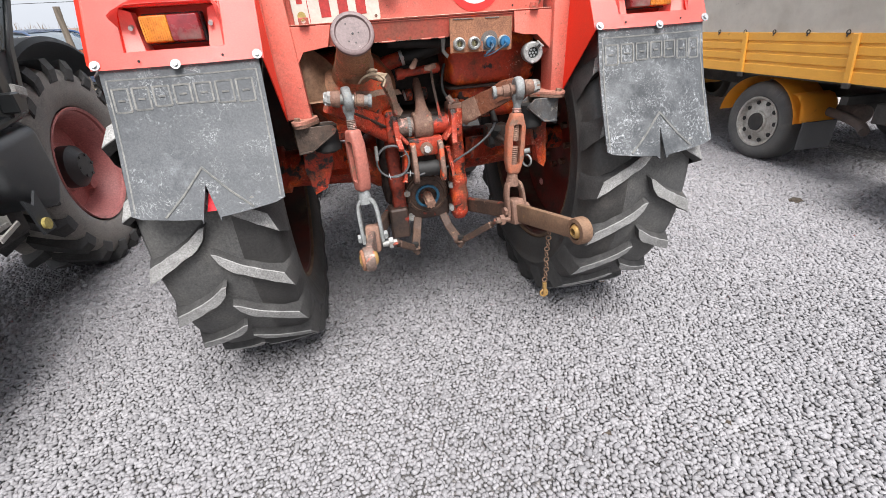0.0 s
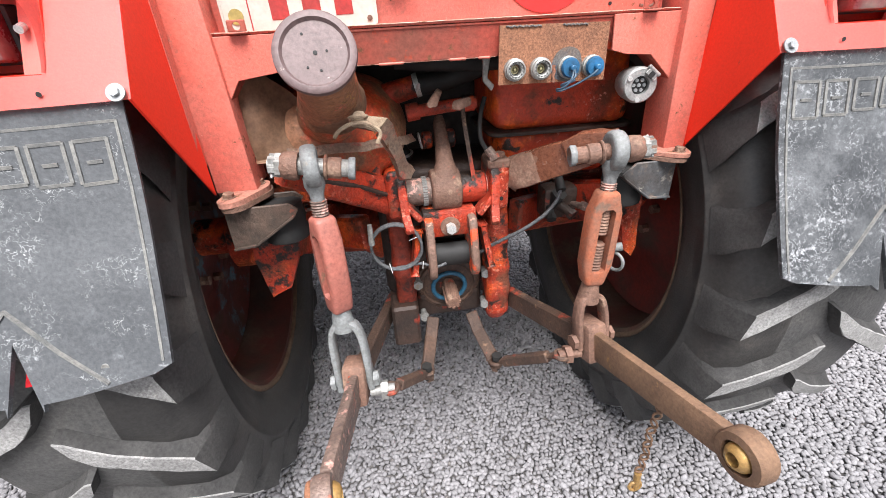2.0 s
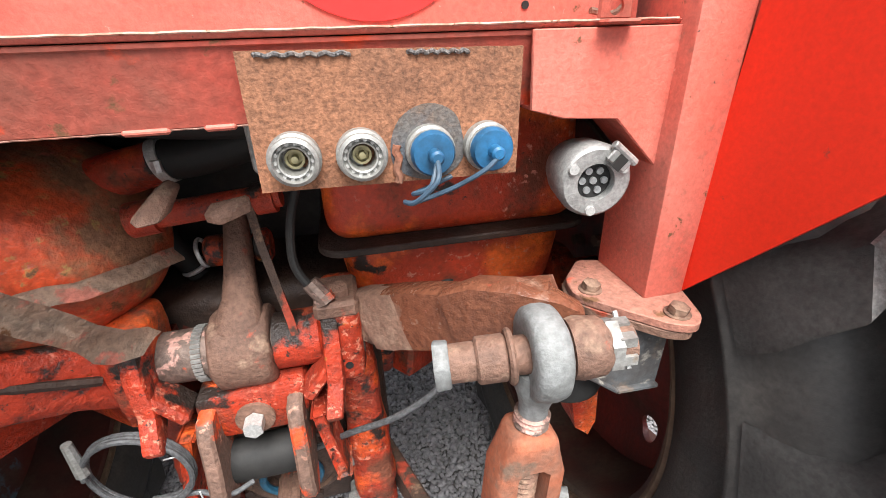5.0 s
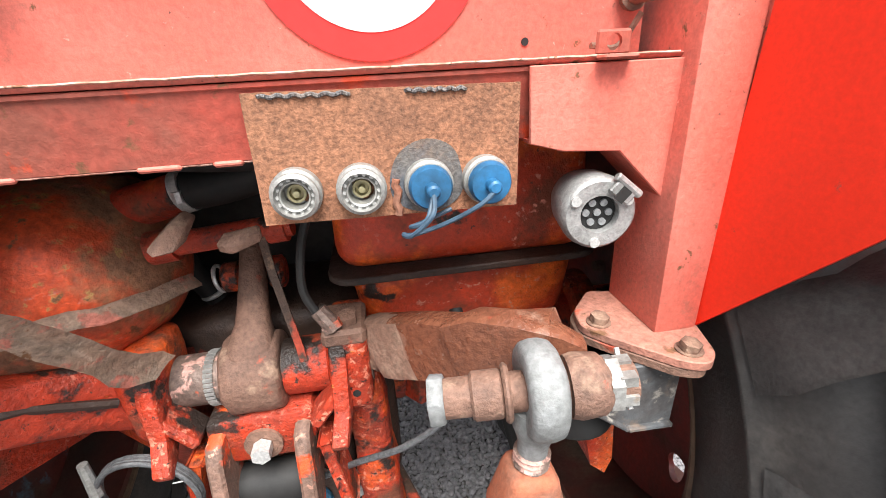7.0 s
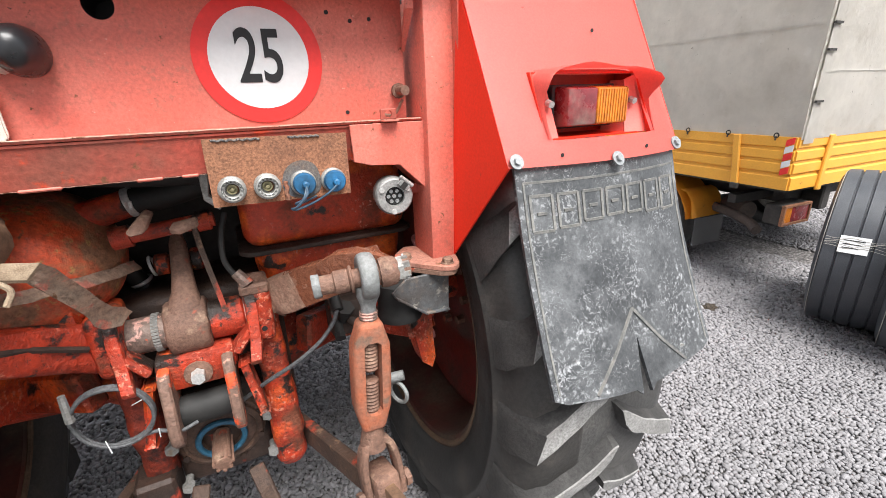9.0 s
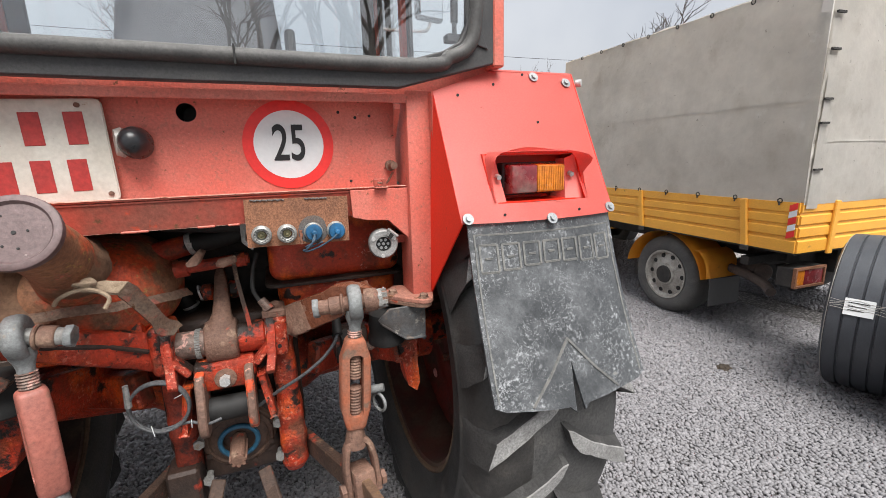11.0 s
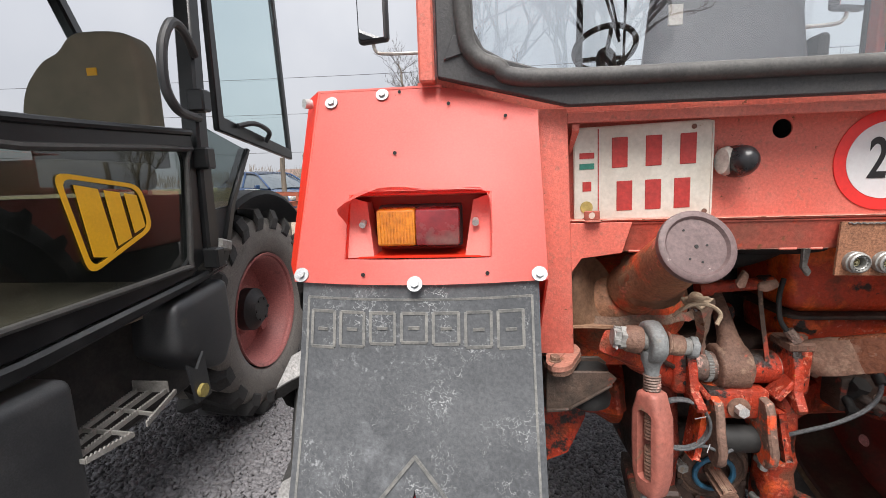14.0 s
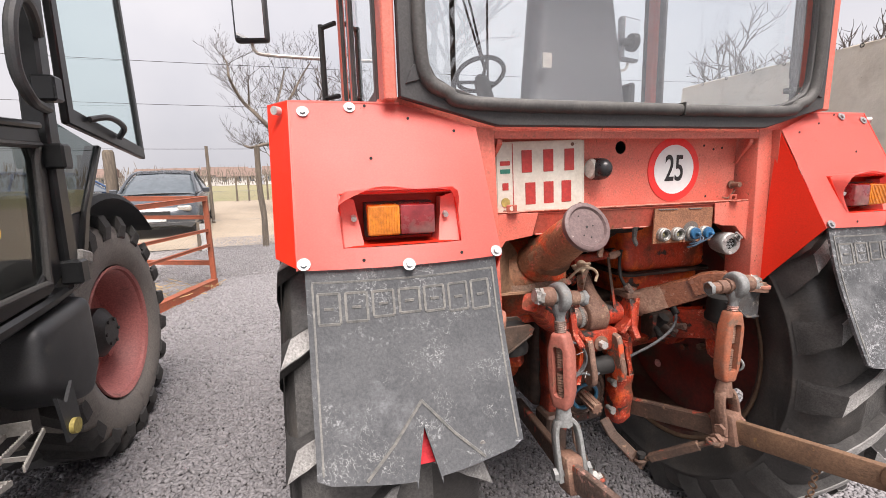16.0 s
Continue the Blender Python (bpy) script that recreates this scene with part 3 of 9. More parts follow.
def tube(bm, pts, r, n=8, r2=None, closed=False):
    """A round bar along a line of points."""
    pts = [Vector(p) for p in pts]
    rings, x = [], None
    for i, p in enumerate(pts):
        a, c = pts[max(i - 1, 0)], pts[min(i + 1, len(pts) - 1)]
        if closed:
            a, c = pts[i - 1], pts[(i + 1) % len(pts)]
        z = (c - a).normalized()
        if x is None:
            x = z.orthogonal().normalized()
        x = (x - z * x.dot(z)).normalized()
        y = z.cross(x)
        rr = r if r2 is None else r + (r2 - r) * i / max(1, len(pts) - 1)
        rings.append([bm.verts.new(p + (x * math.cos(2 * math.pi * k / n) + y * math.sin(2 * math.pi * k / n)) * rr) for k in range(n)])
    pairs = list(zip(rings, rings[1:])) + ([(rings[-1], rings[0])] if closed else [])
    for a, c in pairs:
        for k in range(n):
            bm.faces.new((a[k], a[(k + 1) % n], c[(k + 1) % n], c[k]))
    if not closed:
        bm.faces.new(rings[0][::-1])
        bm.faces.new(rings[-1])


def curve_pts(pts, k=6):
    """Points of a smooth line through the given ones."""
    p = [Vector(a) for a in pts]
    p = [2 * p[0] - p[1]] + p + [2 * p[-1] - p[-2]]
    out = []
    for i in range(1, len(p) - 2):
        for s in range(k):
            t = s / k
            out.append(0.5 * ((2 * p[i]) + (p[i + 1] - p[i - 1]) * t + (2 * p[i - 1] - 5 * p[i] + 4 * p[i + 1] - p[i + 2]) * t * t
                              + (3 * p[i] - p[i - 1] - 3 * p[i + 1] + p[i + 2]) * t ** 3))
    return out + [p[-2]]


def prism(bm, poly, vec):
    """A flat outline pushed along vec."""
    a = [bm.verts.new(p) for p in poly]
    c = [bm.verts.new(Vector(p) + Vector(vec)) for p in poly]
    bm.faces.new(a[::-1])
    bm.faces.new(c)
    for i in range(len(a)):
        j = (i + 1) % len(a)
        bm.faces.new((a[i], a[j], c[j], c[i]))
    bmesh.ops.recalc_face_normals(bm, faces=bm.faces)


def sheet(bm, rows, thick, m=None):
    """A grid of points as a plate of that thickness."""
    g = [[bm.verts.new(p) for p in r] for r in rows]
    f = [bm.faces.new((a[i], a[i + 1], c[i + 1], c[i])) for a, c in zip(g, g[1:]) for i in range(len(a) - 1)]
    bmesh.ops.solidify(bm, geom=f, thickness=thick)
    bmesh.ops.recalc_face_normals(bm, faces=bm.faces)


def torus(bm, c, axis, R, r, n=28, k=10, squash=1.0):
    m = basis(c, Vector(c) + Vector(axis))
    rings = [[bm.verts.new(m @ Vector(((R + r * math.cos(b)) * math.cos(a), (R + r * math.cos(b)) * math.sin(a), r * squash * math.sin(b))))
              for b in (2 * math.pi * j / k for j in range(k))] for a in (2 * math.pi * i / n for i in range(n))]
    for i in range(n):
        for j in range(k):
            bm.faces.new((rings[i][j], rings[(i + 1) % n][j], rings[(i + 1) % n][(j + 1) % k], rings[i][(j + 1) % k]))


def nut(bm, p, axis, r, h, n=6):
    a = Vector(axis).normalized()
    cyl(bm, p, Vector(p) + a * h, r, n=n)


def bevel(bm, w, seg=1, angle=30):
    e = [x for x in bm.edges if len(x.link_faces) == 2 and x.calc_face_angle(0) > radians(angle)]
    bmesh.ops.bevel(bm, geom=e, offset=w, segments=seg, profile=0.5, affect="EDGES", clamp_overlap=True)


def loft(bm, pts, power=4.0, n=16):
    """One casting along a path: (centre, half width, half height) at each point, with rounded-square sections across it."""
    rings = []
    P = [V(*p[0]) for p in pts]
    for i, (p, w, h) in enumerate(pts):
        t = (P[min(i + 1, len(P) - 1)] - P[max(i - 1, 0)]).normalized()
        sx = t.cross(V(0, 0, 1)).normalized()
        up = sx.cross(t)
        ring = []
        for k in range(n):
            a = 2 * math.pi * (k + 0.5) / n
            ca, sa = math.cos(a), math.sin(a)
            f = (abs(ca) ** power + abs(sa) ** power) ** (-1 / power)
            ring.append(bm.verts.new(P[i] + sx * (w * ca * f) + up * (h * sa * f)))
        rings.append(ring)
    for a, c in zip(rings, rings[1:]):
        for k in range(n):
            bm.faces.new((a[k], a[(k + 1) % n], c[(k + 1) % n], c[k]))
    bm.faces.new(rings[0][::-1])
    bm.faces.new(rings[-1])
    bmesh.ops.recalc_face_normals(bm, faces=bm.faces)


def mesh_of(name, bm, mats, smooth=35):
    me = bpy.data.meshes.new(name)
    bm.normal_update()
    bm.to_mesh(me)
    bm.free()
    for x in (mats if isinstance(mats, (list, tuple)) else [mats]):
        me.materials.append(M[x] if isinstance(x, str) else x)
    if smooth:
        me.polygons.foreach_set("use_smooth", [True] * len(me.polygons))
        me.set_sharp_from_angle(angle=radians(smooth))
    return me


def thing(name, at, label, category, group="", kind=""):
    ob = new(name)
    ob.location = at
    ob.empty_display_size = 0.1
    return tagged(ob, label, category, group, kind)


def part(name, bm, mats, parent=None, label="", smooth=35, bev=0.0, seg=1):
    """One mesh, written in world places, under a thing or a part."""
    if bev:
        bevel(bm, bev, seg)
    ob = new(name, mesh_of(name, bm, mats, smooth))
    if parent:
        ob.parent = parent
        ob.matrix_parent_inverse = parent.matrix_basis.inverted() if parent.type == "EMPTY" else Matrix()
    return tagged(ob, label) if label else ob


def single(name, bm, mats, label, category, group="", kind="", smooth=35, bev=0.0):
    return tagged(part(name, bm, mats, None, "", smooth, bev), label, category, group, kind)


def pierce(ob, cutters):
    """Cuts the meshes in cutters out of ob, for openings that go through."""
    for bm in cutters:
        me = bpy.data.meshes.new("cutter")
        bmesh.ops.recalc_face_normals(bm, faces=bm.faces)
        bm.to_mesh(me)
        bm.free()
        tool = bpy.data.objects.new("cutter", me)
        scene.collection.objects.link(tool)
        md = ob.modifiers.new("cut", "BOOLEAN")
        md.object, md.operation, md.solver = tool, "DIFFERENCE", "EXACT"
        bpy.context.view_layer.update()
        dg = bpy.context.evaluated_depsgraph_get()
        fresh = bpy.data.meshes.new_from_object(ob.evaluated_get(dg))
        ob.modifiers.clear()
        old = ob.data
        ob.data = fresh
        fresh.name = old.name
        bpy.data.meshes.remove(old)
        bpy.data.objects.remove(tool)
    ob.data.set_sharp_from_angle(angle=radians(35))
    return ob


def weather(bm, amp, freq):
    """Uneven cast or beaten surface."""
    for v in bm.verts:
        v.co += amp * noise.noise_vector(v.co * freq)


def text_mesh(body, size, m, depth=0.0006, thick=0.0):
    """Flat lettering as a bmesh, in the built-in font."""
    cu = bpy.data.curves.new("letters", "FONT")
    cu.offset = thick
    cu.body, cu.size, cu.extrude, cu.align_x, cu.align_y = body, size, depth, "CENTER", "CENTER"
    ob = bpy.data.objects.new("letters", cu)
    scene.collection.objects.link(ob)
    bpy.context.view_layer.update()
    me = bpy.data.meshes.new_from_object(ob.evaluated_get(bpy.context.evaluated_depsgraph_get()))
    bpy.data.objects.remove(ob)
    bpy.data.curves.remove(cu)
    bm = bmesh.new()
    bm.from_mesh(me)
    bpy.data.meshes.remove(me)
    bmesh.ops.transform(bm, matrix=m, verts=bm.verts)
    return bm

# ---- ground: level round the tractor, rising gently far behind it ----
def gz(x, y):
    return 0.042 * max(0.0, min(y, 19.0) - 4.0) + 0.007 * max(0.0, min(y, 140.0) - 19.0)


def land(bm, xs, ys, lift=0.0):
    g = [[bm.verts.new((x, y, gz(x, y) + lift)) for x in xs] for y in ys]
    for a, c in zip(g, g[1:]):
        for i in range(len(xs) - 1):
            bm.faces.new((a[i], a[i + 1], c[i + 1], c[i]))


bm = B()
land(bm, [-3000, -800, -250, -100, -50, -25, -14, -8, -5, -3.5, -2.8, -2.4, -2.1, -1.9, -1.7, -1.5, -1.3, -1.15, 0, 2, 4, 7, 12, 25, 50, 100, 250, 800, 3000],
     [-3000, -600, -120, -40, -15, -6, -3, -1, 0, 0.5, 1.5, 2.5, 3.3, 4, 4.7, 6, 8, 11, 16, 19, 24, 29.9, 30.1, 45, 70, 100, 140, 141, 300, 900, 3000])
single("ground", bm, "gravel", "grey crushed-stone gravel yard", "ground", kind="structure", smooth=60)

# ---- tractor ----
tractor = thing("tractor", (0, 2.33, 0), "red farm tractor with rusty rear hitch standing on gravel", "tractor")
WY, WZ, WR = 2.315, 0.768, 0.778            # rear axle and tyre radius
PY = 1.888                                  # rear panel
CX = {-1: -0.72, 1: 0.746}                  # middle of each fender, flap and tyre
FW = {-1: 1.0, 1: 0.945}                    # share of the full fender width


def fender_y(dx, z):
    return 1.645 + (z - 1.30) * 0.522 - 0.032 * (1 - (dx / 0.222) ** 2) * max(0, 1 - (z - 1.30) / 0.36)


def fender(s):
    cx = CX[s]
    us = [-0.222, -0.18, -0.126, -0.06, 0.0, 0.03, 0.07, 0.128, 0.18, 0.222]          # inner to outer

    def top(u):
        return 1.594 + min(1.0, (u + 0.222) / 0.19) * 0.062
    bm = B()
    levels = [1.296, 1.315, 1.335, 1.385, 1.44]
    rows = [[(u, z) for u in us] for z in levels] + [[(u, 1.44 + (top(u) - 1.44) * k) for u in us] for k in (0.33, 0.66, 1.0)]
    grid = [[bm.verts.new((cx + s * u * FW[s], fender_y(u, z), z)) for u, z in r] for r in rows]
    faces = []
    for j in range(len(grid) - 1):
        for i in range(len(us) - 1):
            if j in (2, 3) and 2 <= i <= 6:
                continue
            faces.append(bm.faces.new((grid[j][i], grid[j][i + 1], grid[j + 1][i + 1], grid[j + 1][i])))
    bmesh.ops.solidify(bm, geom=faces, thickness=0.004)
    bmesh.ops.recalc_face_normals(bm, faces=bm.faces)
    plate = part("fender_plate", bm, "fender", tractor, "freshly painted red fender plate", smooth=25)
    # outer facet, top and inner wall of the fender
    x1 = cx + s * 0.222 * FW[s]
    bm = B()
    prism(bm, [(x1, fender_y(0.222, 1.30), 1.30), (x1, 1.829, 1.656), (x1 + s * 0.05, 1.905, 1.656), (x1 + s * 0.045, 1.73, 1.31)], (-s * 0.004, 0, 0))
    part("fender_side", bm, "gusset", tractor)
    bm = B()
    prism(bm, [(cx - s * 0.035, 1.826, 1.656), (x1, 1.828, 1.656), (x1 + s * 0.05, 1.905, 1.656), (x1 + s * 0.05, 2.95, 1.656), (cx - s * 0.035, 2.95, 1.656)], (0, 0, -0.004))
    part("fender_top", bm, "fender", tractor)
    bm = B()
    prism(bm, [(cx - s * 0.222 * FW[s], 1.808, 1.596), (cx - s * 0.222 * FW[s], fender_y(-0.222, 1.296), 1.296), (cx - s * 0.226, 1.822, 1.085)], (s * 0.004, 0, 0))
    part("fender_gusset", bm, "gusset", tractor, "bright red triangular gusset")
    bm = B()
    prism(bm, [(cx - s * 0.225 * FW[s], 1.80, 1.594), (cx - s * 0.225 * FW[s], 1.80, 1.13), (cx - s * 0.225 * FW[s], 2.05, 1.30), (cx - s * 0.225 * FW[s], 2.90, 1.40), (cx - s * 0.225 * FW[s], 2.90, 1.64)], (s * 0.003, 0, 0))
    part("inner_fender", bm, "body", tractor)
    # recess behind the slot
    zm, y0 = 1.3875, fender_y(0, 1.3875)
    bm = B()
    xa, xb = cx - 0.127, cx + 0.127
    yb = 1.752
    prism(bm, [(xa, 1.665, 1.335), (xb, 1.665, 1.335), (xb, yb, 1.335), (xa, yb, 1.335)], (0, 0, -0.003))
    prism(bm, [(xa, yb, 1.333), (xb, yb, 1.333), (xb, yb, 1.445), (xa, yb, 1.445)], (0, 0.003, 0))
    prism(bm, [(xa, 1.70, 1.442), (xb, 1.70, 1.442), (xb, yb, 1.442), (xa, yb, 1.442)], (0, 0, 0.003))
    for xw, tw in ((xa, -0.003), (xb, 0.003)):
        prism(bm, [(xw, 1.648, 1.333), (xw, 1.700, 1.445), (xw, yb + 0.003, 1.445), (xw, yb + 0.003, 1.332)], (tw, 0, 0))
    part("lamp_recess", bm, "gusset", tractor)
    for e in (-1, 1):
        bm = B()
        xo = cx + e * 0.127
        prism(bm, [(xo, 1.660, 1.334), (xo, 1.700, 1.44), (xo - e * 0.030, 1.700, 1.43), (xo - e * 0.045, 1.672, 1.334)], (0, 0.003, 0))
        prism(bm, [(xo - e * 0.030, 1.700, 1.43), (xo - e * 0.045, 1.672, 1.334), (xo - e * 0.045, 1.735, 1.334), (xo - e * 0.030, 1.735, 1.43)], (e * 0.003, 0, 0))
        cheek = part("lamp_cheek", bm, "fender", tractor)
        bm = B()
        cyl(bm, (xo - e * 0.026, 1.684, 1.395), (xo - e * 0.026, 1.672, 1.391), 0.006, n=10)
        part("screw", bm, "bright", cheek)
    # hood folded out of the slot: top with wings running down both sides, outer corner drooping
    rim = [(-0.128, 1.337, 0.004), (-0.129, 1.355, 0.006), (-0.129, 1.375, 0.010), (-0.129, 1.395, 0.016), (-0.129, 1.412, 0.030), (-0.128, 1.428, 0.046), (-0.124, 1.441, 0.056), (-0.112, 1.449, 0.060)]
    rim += [(-0.112 + 0.224 * k / 9, 1.4505, 0.060 + 0.004 * math.sin(k * 1.1)) for k in range(1, 9)] + [(-u, z, o) for u, z, o in reversed(rim)]
    rows = []
    for k in (0, 0.25, 0.5, 0.75, 1.0):
        row = []
        for u, z, o in rim:
            far = max(0.0, (s * u - 0.06) / 0.07)                       # towards the outer corner
            up = max(0.0, (z - 1.395) / 0.055)
            droop = 0.020 * k * k * far * up + 0.004 * k * math.sin(u * 38) * up
            y = fender_y(u, z) - 0.001 - o * k * (1 + 0.25 * far * up)
            row.append((cx + u + (0.016 * far * up * s - 0.003 * (1 if u > 0.1 else -1 if u < -0.1 else 0)) * k * k, y, z - droop + 0.004 * k * (1 - (u / 0.13) ** 2) * up))
        rows.append(row)
    bm = B()
    sheet(bm, rows, 0.003)
    part("lamp_hood", bm, "fender", tractor, "bent red sheet hood over the tail lamp", smooth=50)
    # tail lamp
    lo, hi = cx - 0.073, cx + 0.073
    split = cx - 0.004
    bm = B()
    box(bm, (lo - 0.003, 1.700, 1.347), (hi + 0.003, 1.733, 1.424))
    lamp = part("tail_lamp", bm, "plastic", tractor, "black tail lamp housing", bev=0.003)
    for a, c, mt, lb in ((lo, split, "amber" if s < 0 else "red_lens", ""), (split, hi, "red_lens" if s < 0 else "amber", "")):
        bm = B()
        box(bm, (a, 1.662, 1.350), (c, 1.702, 1.421))
        for v in bm.verts:
            if v.co.y < 1.68:
                v.co.z = 1.386 + (v.co.z - 1.386) * 0.90
        part("lamp_lens", bm, mt, lamp, "dusty amber lens" if mt == "amber" else "dusty dark red lens", bev=0.005, seg=2)
        if mt == "amber":
            for k in range(11):
                bm = B()
                x = a + 0.006 + k * (c - a - 0.012) / 10
                box(bm, (x - 0.0014, 1.6603, 1.358), (x + 0.0014, 1.6635, 1.414))
                part("lens_rib", bm, "amber", lamp)
    # fixing bolts with washers
    spots = [(-0.207, 1.306), (0.0, 1.298), (0.207, 1.308), (0.19, 1.628), (0.085, 1.640)]
    for u, z in spots:
        y = fender_y(u, z)
        bm = B()
        p, fn = V(cx + s * u * FW[s], y - 0.003, z), V(0, -0.886, 0.463)
        cyl(bm, p, p + fn * 0.0025, 0.0130, n=20)
        cyl(bm, p + fn * 0.0025, p + fn * 0.0075, 0.0070, n=6)
        part("fender_bolt", bm, "washer", tractor, "bright washer and bolt")
    bm = B()
    cyl(bm, (x1 + s * 0.02, 1.835, 1.632), (x1 + s * 0.03, 1.823, 1.632), 0.010, n=12)
    part("fender_bolt", bm, "bright", tractor)
    for u, z in ((-0.16, 1.585), (-0.05, 1.615), (0.05, 1.645), (0.05, 1.52), (-0.12, 1.312), (0.09, 1.312)):
        y = fender_y(u, z)
        bm = B()
        cyl(bm, (cx + s * u * FW[s], y - 0.0045, z), (cx + s * u * FW[s], y - 0.0055, z), 0.0035, n=10)
        part("drilled_hole", bm, "hose", tractor)


def flap(s):
    """Rubber mud flap: a curved sheet with a split chevron at its foot."""
    cx = CX[s]
    mt = "flap" if s < 0 else "flap_r"

    def P(u, z, out=0.0):
        k = (1.30 - z) / 0.385
        bow = 0.030 * (1 - (u / 0.21) ** 2) * (1 - k * 0.75)
        return (cx + s * u * (FW[s] + (0.015 if s < 0 else 0.04) * k), 1.640 + 0.018 * max(0.0, 1 - k * 1.6) - 0.130 * k + 0.018 * math.sin(k * 3.1) - bow - out, z)
    us = [-0.205 + 0.41 * i / 16 for i in range(17)]
    bm = B()

    def foot(u):
        return 0.905 - 0.012 * math.cos(u * 12) + (0.008 if abs(u) > 0.19 else 0.0)
    zs = [k / 14 for k in range(15)]
    grid = [[bm.verts.new(P(u, 1.312 + (foot(u) - 1.312) * k)) for u in us] for k in zs]
    for j in range(14):
        for i in range(16):
            if i in (7, 8) and j >= 11:
                continue
            bm.faces.new((grid[j][i], grid[j][i + 1], grid[j + 1][i + 1], grid[j + 1][i]))
    # lips of the slit
    gap = 0.025 if s < 0 else 0.012
    for i0, sg in ((7, -1), (9, 1)):
        lips = [grid[11][8]] + [bm.verts.new(P(sg * gap * k / 3, grid[11 + k][i0].co.z - 0.004 * k)) for k in (1, 2, 3)]
        for k in range(3):
            bm.faces.new((grid[11 + k][i0], lips[k], lips[k + 1], grid[12 + k][i0]))
    bmesh.ops.recalc_face_normals(bm, faces=bm.faces)
    bmesh.ops.solidify(bm, geom=list(bm.faces), thickness=0.008)
    bmesh.ops.recalc_face_normals(bm, faces=bm.faces)
    fl = part("mud_flap", bm, mt, tractor, "scuffed black rubber mud flap with chevron foot", smooth=40)

    def ridge(pts, w, h):
        bm = B()
        for (u0, z0), (u1, z1) in zip(pts, pts[1:]):
            bar(bm, P(u0, z0, 0.0055), P(u1, z1, 0.0055), w, h, (0, 1, 0))
        return bm
    for sg in (-1, 1):
        bm = ridge([(0.0, 1.032), (sg * 0.06, 0.965), (sg * 0.118, 0.912)], 0.005, 0.012)
        part("chevron_ridge", bm, "flap_ridge", fl)
        bm = ridge([(sg * 0.194, z) for z in (1.27, 1.18, 1.09, 1.0, 0.93)], 0.004, 0.008)
        part("edge_ridge", bm, "flap_ridge", fl)
    part("edge_ridge", ridge([(-0.194 + 0.0485 * i, 1.270) for i in range(9)], 0.004, 0.008), "flap_ridge", fl)
    # clean raised chevron, in two halves beside the slit
    for sg in (-1, 1):
        rows = []
        for k in range(8):
            z = 1.026 - 0.118 * k / 7
            z_top = 1.312 + (0.905 - 1.312) * 11 / 14
            u_in = 0.0015 if z > z_top else gap * min(1.0, (z_top - z) / 0.085) + 0.002
            u_out = 0.120 * (1.030 - z) / 0.120
            rows.append([P(sg * (u_in + (max(u_out, u_in + 0.003) - u_in) * j / 4), z, 0.006) for j in range(5)])
        bm = B()
        sheet(bm, rows, 0.004)
        part("chevron_panel", bm, "flap_clean", fl, "clean black chevron panel", smooth=40)
    # raised outline blocks in a row (unlettered)
    for k in range(7):
        u0 = (-0.185 + k * 0.0535) if s > 0 else (0.185 - k * 0.0535)
        u1 = u0 + (0.042 if s > 0 else -0.042)
        z0, z1 = 1.195 + 0.006 * math.cos(k - 3), 1.248
        bm = ridge([(u0, z0), (u0, z1), (u1, z1), (u1, z0), (u0, z0)], 0.005, 0.009)
        part("raised_block", bm, "flap_ridge", fl)
        bm = ridge([(u0 + (u1 - u0) * 0.28, (z0 + z1) / 2), (u0 + (u1 - u0) * 0.72, (z0 + z1) / 2)], 0.005, 0.010)
        part("raised_bar", bm, "flap_ridge", fl)
    bm = B()
    cyl(bm, P(0.115 * s, 0.935, 0.003), P(0.115 * s, 0.935, 0.009), 0.006, n=12)
    part("rivet", bm, "zinc", fl)
    if s < 0:
        bm = B()
        prism(bm, [P(-0.004, 0.992, -0.022), P(-0.030, 0.905, -0.022), P(0.018, 0.905, -0.022)], (0, 0.006, 0))
        part("reflector", bm, "reflector", tractor, "red triangular reflector behind the flap slit", bev=0.001)


for side in (-1, 1):
    fender(side)
    flap(side)


